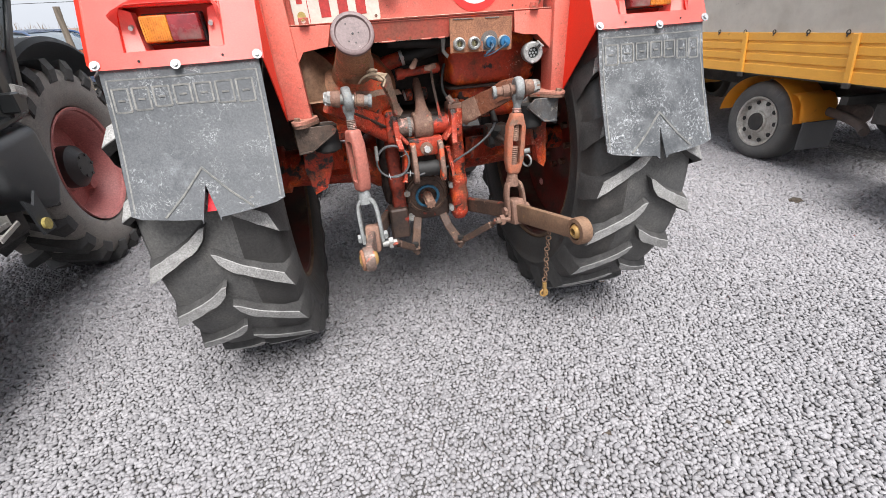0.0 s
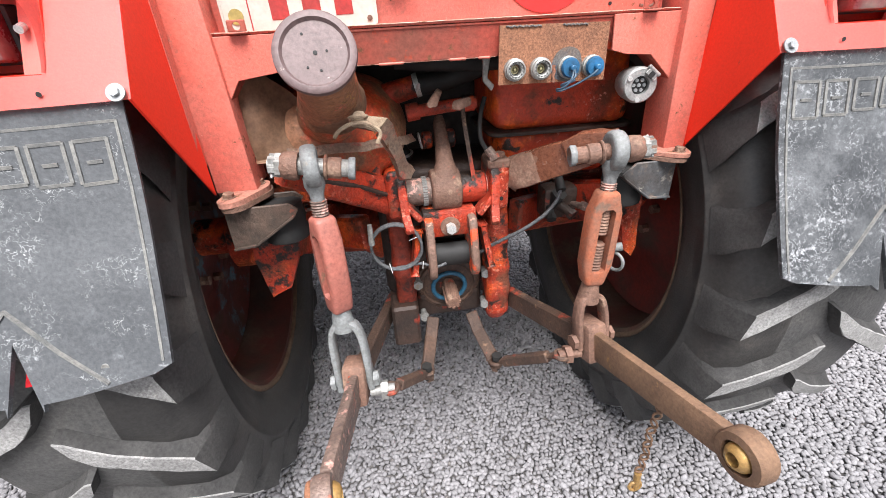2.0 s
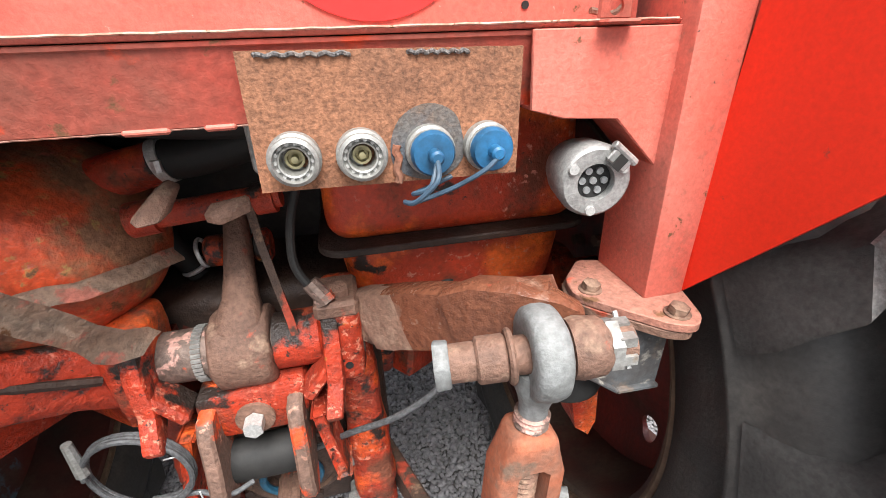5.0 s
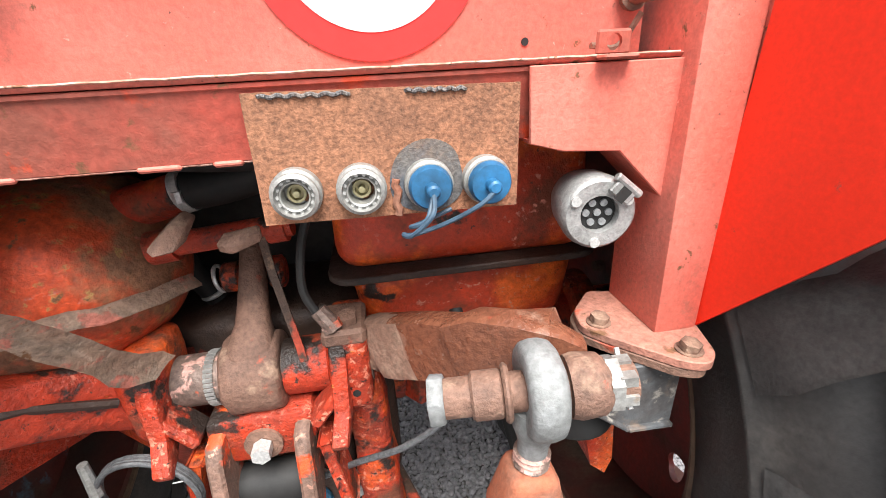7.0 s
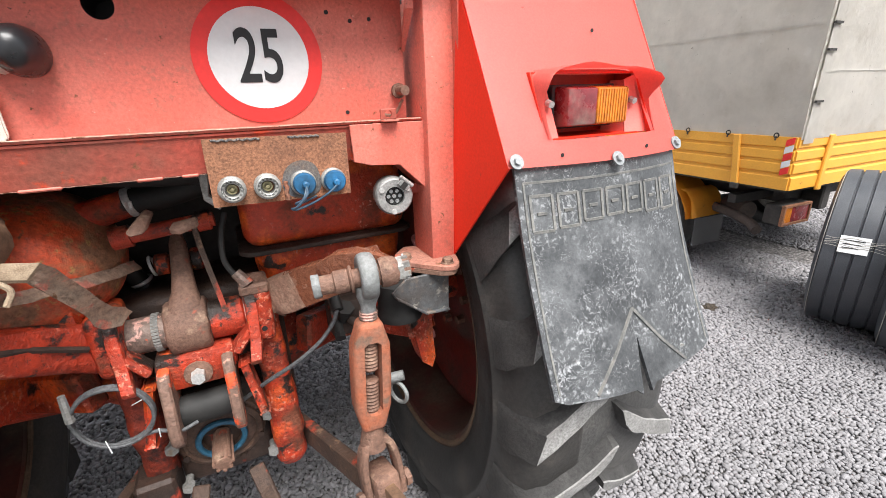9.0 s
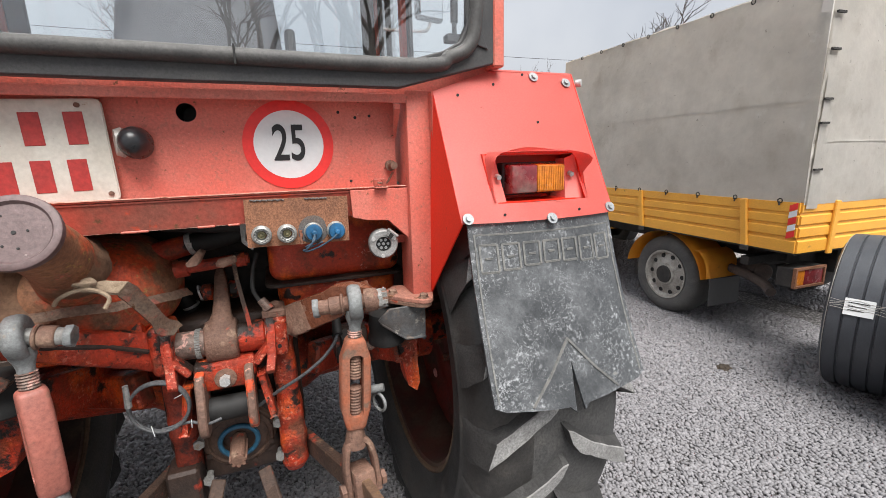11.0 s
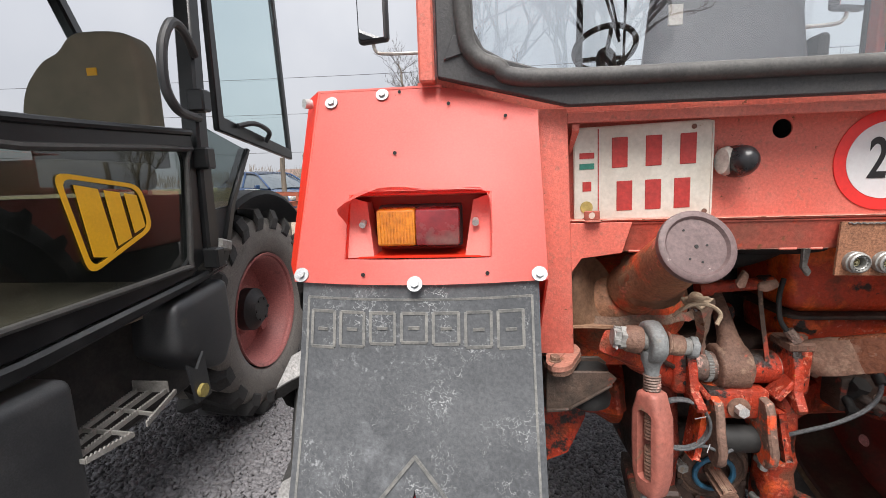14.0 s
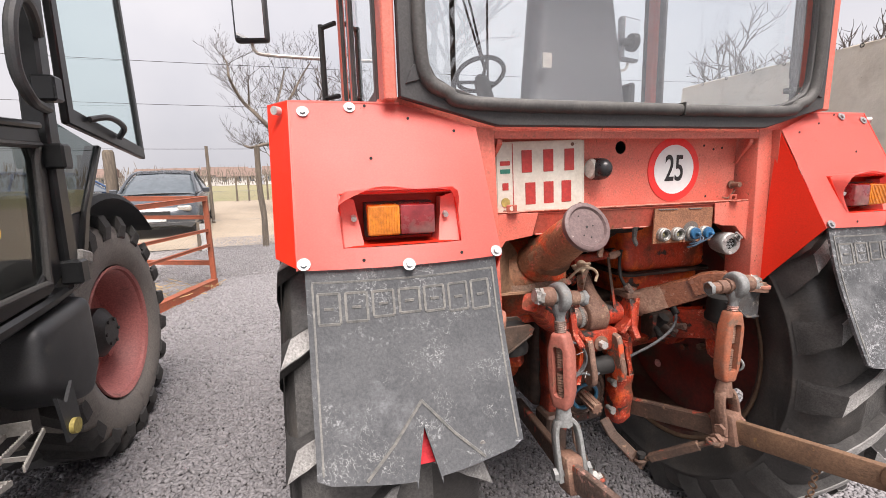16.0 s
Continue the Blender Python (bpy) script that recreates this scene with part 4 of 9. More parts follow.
def rear_tyre(s):
    cx = {-1: -0.775, 1: 0.764}[s]
    ax = Vector((s, 0, 0))
    c = Vector((cx, WY, WZ))
    bm = B()
    half = [(0.492, 0.165), (0.502, 0.186), (0.540, 0.204), (0.585, 0.216), (0.618, 0.2195), (0.622, 0.2230), (0.628, 0.2230), (0.632, 0.2185), (0.665, 0.2140), (0.697, 0.2050), (0.722, 0.190), (0.739, 0.150), (0.745, 0.080)]
    prof = [(r, -w) for r, w in half] + [(0.746, 0.0)] + [(r, w) for r, w in reversed(half)]
    lathe(bm, prof, c, ax, n=96, close=False)
    for f in bm.faces:
        q = f.calc_center_median() - c
        f.material_index = 1 if math.hypot(q.y, q.z) < 0.729 or q.x * s < -0.09 else 0
    tyre = part("rear_tyre", bm, ["tyre", "tyre_side"], tractor, "dusty black tractor tyre with worn lugs", smooth=50)
    # one lug for each hand, then copies turned about the axle
    for hand in (-1, 1):
        bm = B()
        K = 13
        secs = []
        for i in range(K):
            q = min(1.0, i / (K - 3))
            tail = max(0, i - (K - 3))                                   # the end slopes down onto the wall
            u = hand * (0.004 + 0.198 * q + (0.0, 0.012, 0.018)[tail])
            au = abs(u)
            phi = -0.030 - 0.165 * q ** 0.85 - 0.012 * tail
            r_base = (0.735 - 0.018 * max(0, (au - 0.13) / 0.08) ** 2, 0.690, 0.640)[tail]
            r_top = (0.775 - 0.012 * (au / 0.2) ** 2, 0.715, 0.648)[tail]
            w = (0.024, 0.039, 0.038, 0.032)[i] if i < 4 else 0.028 + 0.008 * q + 0.004 * tail
            ring = []
            for r, dw in ((r_base, -w * 1.32), (r_top - 0.003, -w * 0.92), (r_top, -w * 0.85), (r_top, w * 0.85), (r_top - 0.003, w * 0.92), (r_base, w * 1.32)):
                a = phi + dw / r * 0.95 + 0.0015 * math.sin(i * 2.3 + hand)
                uu = u + hand * dw * -0.35 * (1 - 0.5 * min(tail, 2))
                ring.append(bm.verts.new((uu, -r * math.cos(a), r * math.sin(a))))
            secs.append(ring)
        for i, (a, b2) in enumerate(zip(secs, secs[1:])):
            for k in range(5):
                f = bm.faces.new((a[k], a[k + 1], b2[k + 1], b2[k]))
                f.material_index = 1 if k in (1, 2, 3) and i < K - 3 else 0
        bm.faces.new(secs[0])
        bm.faces.new(secs[-1][::-1])
        bmesh.ops.recalc_face_normals(bm, faces=bm.faces)
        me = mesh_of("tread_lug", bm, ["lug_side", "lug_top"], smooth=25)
        turn = (0.010 if hand > 0 else 0.175) if s < 0 else (0.090 if hand < 0 else 0.253)
        for k in range(22):
            ob = new("tread_lug", me)
            ob.parent = tyre
            ob.matrix_basis = Matrix.Translation(c) @ Matrix.Rotation(2 * math.pi * k / 22 + turn, 4, "X")
    # rim with a dished disc
    bm = B()
    lathe(bm, [(0.505, -0.178), (0.512, -0.168), (0.500, -0.160), (0.478, -0.150), (0.470, -0.06), (0.455, -0.02), (0.455, 0.03), (0.470, 0.08), (0.478, 0.150),
               (0.500, 0.160), (0.512, 0.168), (0.505, 0.178), (0.470, 0.165), (0.462, 0.09), (0.445, 0.035), (0.445, -0.025), (0.462, -0.07), (0.468, -0.165), (0.505, -0.178)],
          c, ax, n=64, close=False)
    rim = part("rear_rim", bm, "rim", tractor, "dirty red steel rim, darkened for shade inside the wheel", smooth=40)
    bm = B()
    torus(bm, c + ax * -0.172, ax, 0.490, 0.010, n=64, k=8)
    part("rim_edge", bm, "rim_edge", rim)
    bm = B()
    lathe(bm, [(0.450, 0.0), (0.40, 0.012), (0.36, 0.030), (0.22, 0.030), (0.16, 0.0), (0.0, 0.0), (0.0, 0.012), (0.15, 0.012), (0.215, 0.042), (0.365, 0.042), (0.405, 0.024), (0.450, 0.012)],
          c, ax, n=64, close=False)
    disc = part("wheel_disc", bm, "disc" if s > 0 else "disc_blue", rim, "dirty red wheel disc")
    cut = []
    for deg in (225.6, 9.6, 81.6):
        a = radians(deg)
        h = B()
        p = c + Vector((0, math.cos(a) * 0.362, math.sin(a) * 0.362))
        cyl(h, p - ax * 0.1, p + ax * 0.15, 0.030, n=20)
        if s > 0 or deg < 200:
            cut.append(h)
        else:
            h.free()
    pierce(disc, cut)
    for k in range(8):
        a = 2 * math.pi * k / 8
        bm = B()
        p = c + Vector((0, math.cos(a) * 0.13, math.sin(a) * 0.13))
        nut(bm, p, -ax, 0.016, 0.025)
        part("wheel_nut", bm, "brown", rim)


rear_tyre(-1)
rear_tyre(1)

for s, p in ((-1, V(-0.838, 2.450, 0.405)), (1, V(0.768, 2.488, 0.480))):
    bm = B()
    lathe(bm, [(0.0, 0.006), (0.018, 0.005), (0.021, 0.0), (0.0, 0.0)], p, (-s, 0, 0), n=20)
    part("disc_plug", bm, "pink", tractor, "faded pink plug in the wheel disc")
for p, d, rr, mt in (((0.318, 2.02, 0.915), (0.10, -0.4, 0.6), 0.017, "hose"), ((0.345, 2.00, 0.885), (0.4, -0.6, -0.3), 0.013, "dark_cast"), ((0.300, 2.01, 0.880), (-0.1, -0.7, -0.5), 0.011, "hose"), ((0.375, 1.99, 0.900), (0.2, -0.8, 0.2), 0.010, "shaft")):
    bm = B()
    dd = V(*d).normalized()
    cyl(bm, V(*p) - dd * 0.03, V(*p) + dd * 0.02, rr, n=14)
    nut(bm, V(*p) + dd * 0.012, dd, rr * 1.3, 0.014)
    part("hydraulic_fitting", bm, mt, tractor, "greasy hydraulic fitting")
bm = B()
box(bm, (0.285, 2.02, 0.85), (0.385, 2.09, 0.945))
part("valve_block", bm, "dark_cast", tractor, "greasy black valve block", bev=0.012, seg=2)
bm = B()
torus(bm, (0.350, 1.738, 0.862), (1, 0.5, 0), 0.022, 0.0040, n=20, k=7, squash=1.0)
cyl(bm, (0.335, 1.745, 0.895), (0.362, 1.735, 0.900), 0.010, n=12)
part("rod_clip", bm, "eye", tractor, "dull ring clip beside the lift rod")

# rear panel: recessed sheet between the posts
bm = B()
box(bm, (-0.432, PY, 1.372), (0.462, PY + 0.004, 1.585))
panel = part("rear_panel", bm, "body", tractor, "faded red rear panel")
h = B()
cyl(h, (0.006, PY - 0.05, 1.549), (0.006, PY + 0.05, 1.549), 0.0195, n=24)
pierce(panel, [h])
# black cup added behind the hole so that it reads as deep shade
bm = B()
lathe(bm, [(0.0210, 0.006), (0.0225, 0.006), (0.0225, 0.10), (0.0, 0.10), (0.0, 0.096), (0.0210, 0.096), (0.0210, 0.006)], (0.006, PY, 1.549), (0, 1, 0), n=24, close=False)
part("hole_sleeve", bm, "print_black", tractor)
bm = B()
prism(bm, [(-0.436, 1.831, 1.5835), (-0.436, PY, 1.5835), (-0.436, PY, 1.590), (-0.436, 1.827, 1.590), (-0.436, 1.827, 1.570), (-0.436, 1.831, 1.570)], (0.915, 0, 0))
part("panel_top_lip", bm, "body", tractor, bev=0.001)
bm = B()
prism(bm, [(-0.436, 1.841, 1.3695), (-0.436, PY + 0.003, 1.3695), (-0.436, PY + 0.003, 1.374), (-0.436, 1.838, 1.374)], (0.915, 0, 0))
part("panel_bottom_lip", bm, "body", tractor, bev=0.001)
bm = B()
prism(bm, [(-0.33, 1.842, 1.3685), (-0.33, 1.885, 1.3685), (-0.33, 1.885, 1.310), (-0.33, 1.878, 1.310), (-0.33, 1.876, 1.364), (-0.33, 1.842, 1.364)], (0.70, 0, 0))
prism(bm, [(-0.33, 1.844, 1.3685), (-0.33, 1.847, 1.3685), (-0.33, 1.859, 1.306), (-0.33, 1.856, 1.306)], (0.70, 0, 0))
beam = part("cross_beam", bm, "worn", tractor, "worn red cross beam with chipped edge", bev=0.001)
for y, z, x0, x1 in ((1.8375, 1.3742, -0.430, 0.470), (1.8575, 1.3058, -0.325, 0.095)):
    bm = B()
    tube(bm, [(x0 + (x1 - x0) * k / 60, y, z + 0.0003 * math.sin(k * 2.3)) for k in range(61)], 0.0011, 5)
    part("chipped_edge", bm, "chip", beam, "pale chipped edge")
for x0, x1 in ((-0.30, -0.26), (-0.14, -0.09), (0.0, 0.035), (0.06, 0.085)):
    bm = B()
    box(bm, (x0, 1.854, 1.3025), (x1, 1.861, 1.3080))
    part("weld_bead", bm, "body", beam, bev=0.002)
for s, xo, xi, xb in ((-1, -0.499, -0.436, -0.414), (1, 0.543, 0.478, 0.478)):
    # cab post: a square tube
    bm = B()
    xs = sorted((xo, xi))
    xs2 = sorted((xo + (0.004 if s < 0 else -0.015), xb))
    g = box(bm, (xs[0], 1.826, 1.086), (xs[1], 1.922, 1.600))
    for v in g:
        if v.co.z < 1.3:
            v.co.x = xs2[0] if v.co.x < sum(xs) / 2 else xs2[1]
            if s > 0:
                v.co.x, v.co.y, v.co.z = v.co.x - 0.008, v.co.y - 0.018, 1.096
    part("cab_post", bm, "body", tractor, "faded red square cab post", bev=0.004, seg=2)
    # corner gusset between beam and post
    bm = B()
    if s < 0:
        pts = [(-0.434, 1.836, 1.369), (-0.30, 1.836, 1.369), (-0.318, 1.836, 1.305), (-0.400, 1.836, 1.294), (-0.430, 1.836, 1.250)]
    else:
        pts = [(0.480, 1.836, 1.369), (0.332, 1.836, 1.369), (0.334, 1.836, 1.304), (0.366, 1.836, 1.295), (0.422, 1.836, 1.291), (0.476, 1.836, 1.238)]
    prism(bm, pts, (0, 0.004, 0))
    part("beam_gusset", bm, "body", tractor, bev=0.001)
    bm = B()
    a, c = (pts[3], pts[4]) if s < 0 else (pts[4], pts[5])
    prism(bm, [(a[0], 1.8402, a[2]), (c[0], 1.8402, c[2]), (c[0], 1.894, c[2]), (a[0], 1.894, a[2])], (0.003 * s, 0, 0.003))
    a, c = (pts[2], pts[3]) if s < 0 else (pts[2], pts[4])
    prism(bm, [(a[0], 1.8402, a[2]), (c[0], 1.8402, c[2]), (c[0], 1.894, c[2]), (a[0], 1.894, a[2])], (0, 0, 0.003))
    part("gusset_return", bm, "worn", tractor)
    # foot plate set askew, with bolts, bracket and rubber mount under it
    foot = ([(-0.482, 1.768), (-0.474, 1.828), (-0.436, 1.890), (-0.402, 1.888), (-0.394, 1.848), (-0.436, 1.762), (-0.462, 1.750)] if s < 0
            else [(0.402, 1.840), (0.418, 1.818), (0.470, 1.760), (0.492, 1.751), (0.509, 1.765), (0.526, 1.82), (0.505, 1.895), (0.445, 1.912), (0.408, 1.872)])
    z0 = 1.077 if s < 0 else 1.087
    for k, zz in enumerate((z0, z0 - 0.011)):
        bm = B()
        prism(bm, [(x - s * 0.003 * k, y + 0.003 * k, zz) for x, y in foot], (0, 0, 0.0105))
        bmesh.ops.bevel(bm, geom=[e for e in bm.edges if abs(e.verts[0].co.z - e.verts[1].co.z) > 0.005], offset=0.014 if s < 0 else 0.008, segments=3, profile=0.5, affect="EDGES")
        part("foot_plate", bm, "foot" if k == 0 else "brown", tractor, bev=0.0012)
    for u, y in (((-0.461, 1.790), (-0.420, 1.866)) if s < 0 else ((0.486, 1.775), (0.424, 1.842))):
        bm = B()
        cyl(bm, (u, y, z0 + 0.010), (u, y, z0 + 0.012), 0.0135, n=16)
        nut(bm, (u, y, z0 + 0.012), (0.1, -0.1, 1), 0.0105, 0.0085)
        part("foot_bolt", bm, "brown", tractor)
    # folded bracket: front cheek with a slanting foot, rear cheek, and a web that joins them
    cheek = ([(-0.478, 1.064), (-0.352, 1.064), (-0.335, 1.050), (-0.345, 1.034), (-0.432, 0.978), (-0.478, 0.974)] if s < 0
             else [(0.494, 1.076), (0.400, 1.076), (0.370, 1.050), (0.376, 1.038), (0.438, 0.989), (0.492, 0.986)])
    bm = B()
    prism(bm, [(x, 1.786, z) for x, z in cheek], (0, 0.007, 0))
    prism(bm, [(x, 1.862, z) for x, z in cheek], (0, 0.007, 0))
    wx = cheek[0][0]
    box(bm, (min(wx, wx - s * 0.007), 1.793, 0.976), (max(wx, wx - s * 0.007), 1.862, 1.064))
    a0, a1 = cheek[3], cheek[4]
    prism(bm, [(a0[0], 1.780, a0[1]), (a1[0], 1.780, a1[1]), (a1[0], 1.868, a1[1]), (a0[0], 1.868, a0[1])], (0, 0, 0.006))
    a0, a1 = cheek[4], cheek[5]
    prism(bm, [(a0[0], 1.780, a0[1]), (a1[0], 1.780, a1[1]), (a1[0], 1.868, a1[1]), (a0[0], 1.868, a0[1])], (0, 0, 0.006))
    part("mount_bracket", bm, "mount" if s > 0 else "left_mount", tractor, "blue-grey folded cab mount bracket" if s > 0 else "rusty folded cab mount bracket", bev=0.0015)
    bm = B()
    xm = -0.380 if s < 0 else 0.402
    lathe(bm, [(0.030, 0.05), (0.042, 0.045), (0.046, 0.012), (0.044, -0.006), (0.050, -0.018), (0.048, -0.034), (0.030, -0.044)], (xm, 1.845, 1.004), (0, 0, 1), n=24)
    part("rubber_mount", bm, "hose", tractor)
    bm = B()
    if s < 0:
        prism(bm, [(-0.470, 1.885, 0.965), (-0.372, 1.885, 0.970), (-0.374, 1.885, 0.905), (-0.412, 1.885, 0.812), (-0.462, 1.885, 0.792), (-0.480, 1.885, 0.895)], (0, 0.05, 0))
    else:
        prism(bm, [(0.440, 1.895, 0.985), (0.498, 1.895, 0.98), (0.504, 1.895, 0.80), (0.495, 1.895, 0.775), (0.470, 1.895, 0.795), (0.452, 1.895, 0.89)], (0, 0.05, 0))
    bmesh.ops.subdivide_edges(bm, edges=[e for e in bm.edges if e.calc_length() > 0.03], cuts=2, use_grid_fill=True)
    weather(bm, 0.003, 30)
    part("mount_arm", bm, "cast", tractor, "chipped orange-red mount arm", smooth=45)
    bm = B()
    m0 = -0.44 if s < 0 else 0.47
    bar(bm, (m0, 1.91, 0.93), (s * 0.33, 2.30, 0.82), 0.07, 0.09)
    part("mount_beam", bm, "cast", tractor, bev=0.008)

# small hardware on the panel
bm = B()
prism(bm, [(0.448, 1.832, 1.568), (0.464, 1.832, 1.568), (0.464, 1.884, 1.505), (0.458, 1.884, 1.505)], (0, 0.0, -0.012))
part("panel_brace", bm, "body", tractor)
bm = B()
prism(bm, [(-0.425, 1.832, 1.568), (-0.411, 1.832, 1.568), (-0.419, 1.882, 1.520), (-0.425, 1.882, 1.520)], (0, 0.0, -0.012))
part("panel_brace", bm, "body", tractor)
bm = B()
cyl(bm, (0.446, PY, 1.424), (0.448, PY - 0.036, 1.424), 0.009, n=12)
cyl(bm, (0.446, PY - 0.004, 1.424), (0.446, PY - 0.010, 1.424), 0.014, n=12)
part("panel_stud", bm, "brown", tractor)
for x in (0.406, -0.381):
    bm = B()
    box(bm, (x - 0.016, 1.836, 1.374), (x + 0.016, 1.840, 1.394))
    box(bm, (x - 0.016, 1.820, 1.3705), (x + 0.016, 1.838, 1.3745))
    tab = part("panel_tab", bm, "worn", tractor, bev=0.002)
    h = B()
    cyl(h, (x, 1.82, 1.384), (x, 1.86, 1.384), 0.007, n=12)
    pierce(tab, [h])
for x, z in ((0.325, 1.553), (0.365, 1.541), (0.345, 1.389), (0.40, 1.545)):
    bm = B()
    cyl(bm, (x, PY - 0.0005, z), (x, PY - 0.0015, z), 0.0036, n=12)
    part("drilled_hole", bm, "hose", tractor)
bm = B()
tube(bm, curve_pts([(0.405, PY - 0.012, 1.383), (0.432, PY - 0.012, 1.381), (0.448, PY - 0.02, 1.408)], 4), 0.003, 6)
part("wire_hook", bm, "brown", tractor)

# number plate: bars for its characters
plate_at = Matrix.Translation((-0.273, 1.872, 1.468)) @ Matrix.Rotation(radians(-1.5), 4, "Y")
bm = B()
box(bm, (-0.140, -0.003, -0.100), (0.140, 0.0, 0.100), plate_at)
bmesh.ops.bevel(bm, geom=[e for e in bm.edges if abs((e.verts[0].co - e.verts[1].co).y) > 0.002 and (e.verts[0].co - e.verts[1].co).length < 0.01], offset=0.012, segments=4, profile=0.5, affect="EDGES")
plate = part("number_plate", bm, "plate", tractor, "worn white two-row plate with faded red bars")
bm = B()
for a, c in (((-0.138, -0.0055, -0.098), (0.138, -0.0025, -0.0955)), ((-0.138, -0.0055, 0.0955), (0.138, -0.0025, 0.098)),
             ((-0.138, -0.0055, -0.098), (-0.1355, -0.0025, 0.098)), ((0.1355, -0.0055, -0.098), (0.138, -0.0025, 0.098))):
    box(bm, a, c, plate_at)
part("plate_rim", bm, "plate", plate)
bm = B()
box(bm, (-0.0905, -0.0042, -0.095), (-0.0885, -0.0028, 0.095), plate_at)
part("plate_line", bm, "plate_red", plate)
for row, xs in ((0.045, (-0.046, 0.022, 0.090)), (-0.045, (-0.036, 0.022, 0.080))):
    for x in xs:
        bm = B()
        box(bm, (x - 0.016, -0.0045, row - 0.031), (x + 0.016, -0.0025, row + 0.031), plate_at)
        part("plate_bar", bm, "plate_red", plate, bev=0.0008)
for z, mt in ((0.042, "plate_red"), (0.020, "flag_green")):
    bm = B()
    box(bm, (-0.128, -0.0042, z - 0.006), (-0.098, -0.0028, z + 0.006), plate_at)
    part("plate_stripe", bm, mt, plate)
bm = B()
box(bm, (-0.122, -0.0042, -0.032), (-0.104, -0.0028, -0.012), plate_at)
part("plate_bar", bm, "plate_red", plate)
bm = B()
p0, p1 = plate_at @ V(-0.114, -0.003, -0.066), plate_at @ V(-0.114, -0.005, -0.066)
cyl(bm, p0, p1, 0.013, n=24)
part("plate_stamp", bm, "stamp", plate)
for x, z in ((-0.118, -0.092), (0.125, -0.085), (0.10, 0.088)):
    bm = B()
    cyl(bm, plate_at @ V(x, -0.003, z), plate_at @ V(x, -0.006, z), 0.005, n=10)
    part("plate_screw", bm, "brown", plate)

# plate lamp
bm = B()
lathe(bm, [(0.0, -0.0), (0.027, 0.0), (0.0285, 0.010), (0.028, 0.034), (0.0255, 0.050), (0.020, 0.062), (0.012, 0.070), (0.0, 0.072)], (-0.088, PY, 1.486), (0, -1, 0), n=24)
for v in bm.verts:
    v.co.z = 1.487 + (v.co.z - 1.487) * 1.15
lamp = part("plate_lamp", bm, "gloss", tractor, "black round number plate lamp", smooth=60)
bm = B()
lathe(bm, [(0.0, -0.006), (0.016, -0.004), (0.020, 0.008), (0.017, 0.020), (0.0, 0.022)], (-0.104, PY - 0.020, 1.487), (-0.85, -0.35, 0), n=20)
for v in bm.verts:
    v.co.z = 1.487 + (v.co.z - 1.487) * 1.5
part("lamp_lens", bm, "lamp_glass", lamp, "milky lamp lens")

# speed sign
SX, SZ = 0.208, 1.479
bm = B()
cyl(bm, (SX, PY - 0.0005, SZ), (SX, PY - 0.0025, SZ), 0.100, n=64)
sign = part("speed_sign", bm, "sign_red", tractor, "round speed sign, red ring and 25 on white")
bm = B()
cyl(bm, (SX, PY - 0.0025, SZ), (SX, PY - 0.0035, SZ), 0.077, n=64)
part("sign_field", bm, "sign_white", sign)
bm = text_mesh("25", 0.108, Matrix.Translation((SX, PY - 0.0042, SZ)) @ Matrix.Rotation(radians(90), 4, "X") @ Matrix.Diagonal((0.70, 1.06, 1, 1)), thick=0.0013)
part("sign_number", bm, "print_black", sign, smooth=0)

# rusted coupler plate
cp = Matrix.Translation((0.211, 1.836, 1.357)) @ Matrix.Rotation(radians(1), 4, "Y")
bm = B()
box(bm, (-0.113, 0, -0.106), (0.113, 0.005, 0.002), cp)
bmesh.ops.subdivide_edges(bm, edges=[e for e in bm.edges if e.calc_length() > 0.02], cuts=24, use_grid_fill=True)
weather(bm, 0.0005, 40)
cplate = part("coupler_plate", bm, "rust_plate", tractor, "rusted steel plate with hydraulic couplers")
# blue-grey heat stain round one coupler
bm = B()
ring = [V(0.031 + (0.034 + 0.006 * noise.noise(V(math.cos(a), math.sin(a), 0.4))) * math.cos(a), -0.0008, -0.080 + (0.040 if math.sin(a) > 0 else 0.0255) * math.sin(a)) for a in [2 * math.pi * k / 40 for k in range(40)]]
prism(bm, [cp @ p for p in ring], (0, 0.0006, 0))
part("heat_stain", bm, "grey_plate", cplate, "blue-grey heat stain on the plate", smooth=0)
bm = B()
tube(bm, [cp @ V(0.002 + 0.0015 * math.sin(k * 2.1), -0.001, -0.106 + 0.0055 * k) for k in range(7)], 0.0038, 7)
part("weld_bead", bm, "rust_rod", cplate)
for x0, x1 in ((-0.100, -0.030), (0.015, 0.065)):
    bm = B()
    tube(bm, [cp @ V(x0 + (x1 - x0) * k / 40, -0.001 + 0.0012 * math.sin(k * 1.9), -0.001 + 0.0008 * math.sin(k * 0.9)) for k in range(41)], 0.0018, 6)
    part("weld_bead", bm, "burnt", cplate)
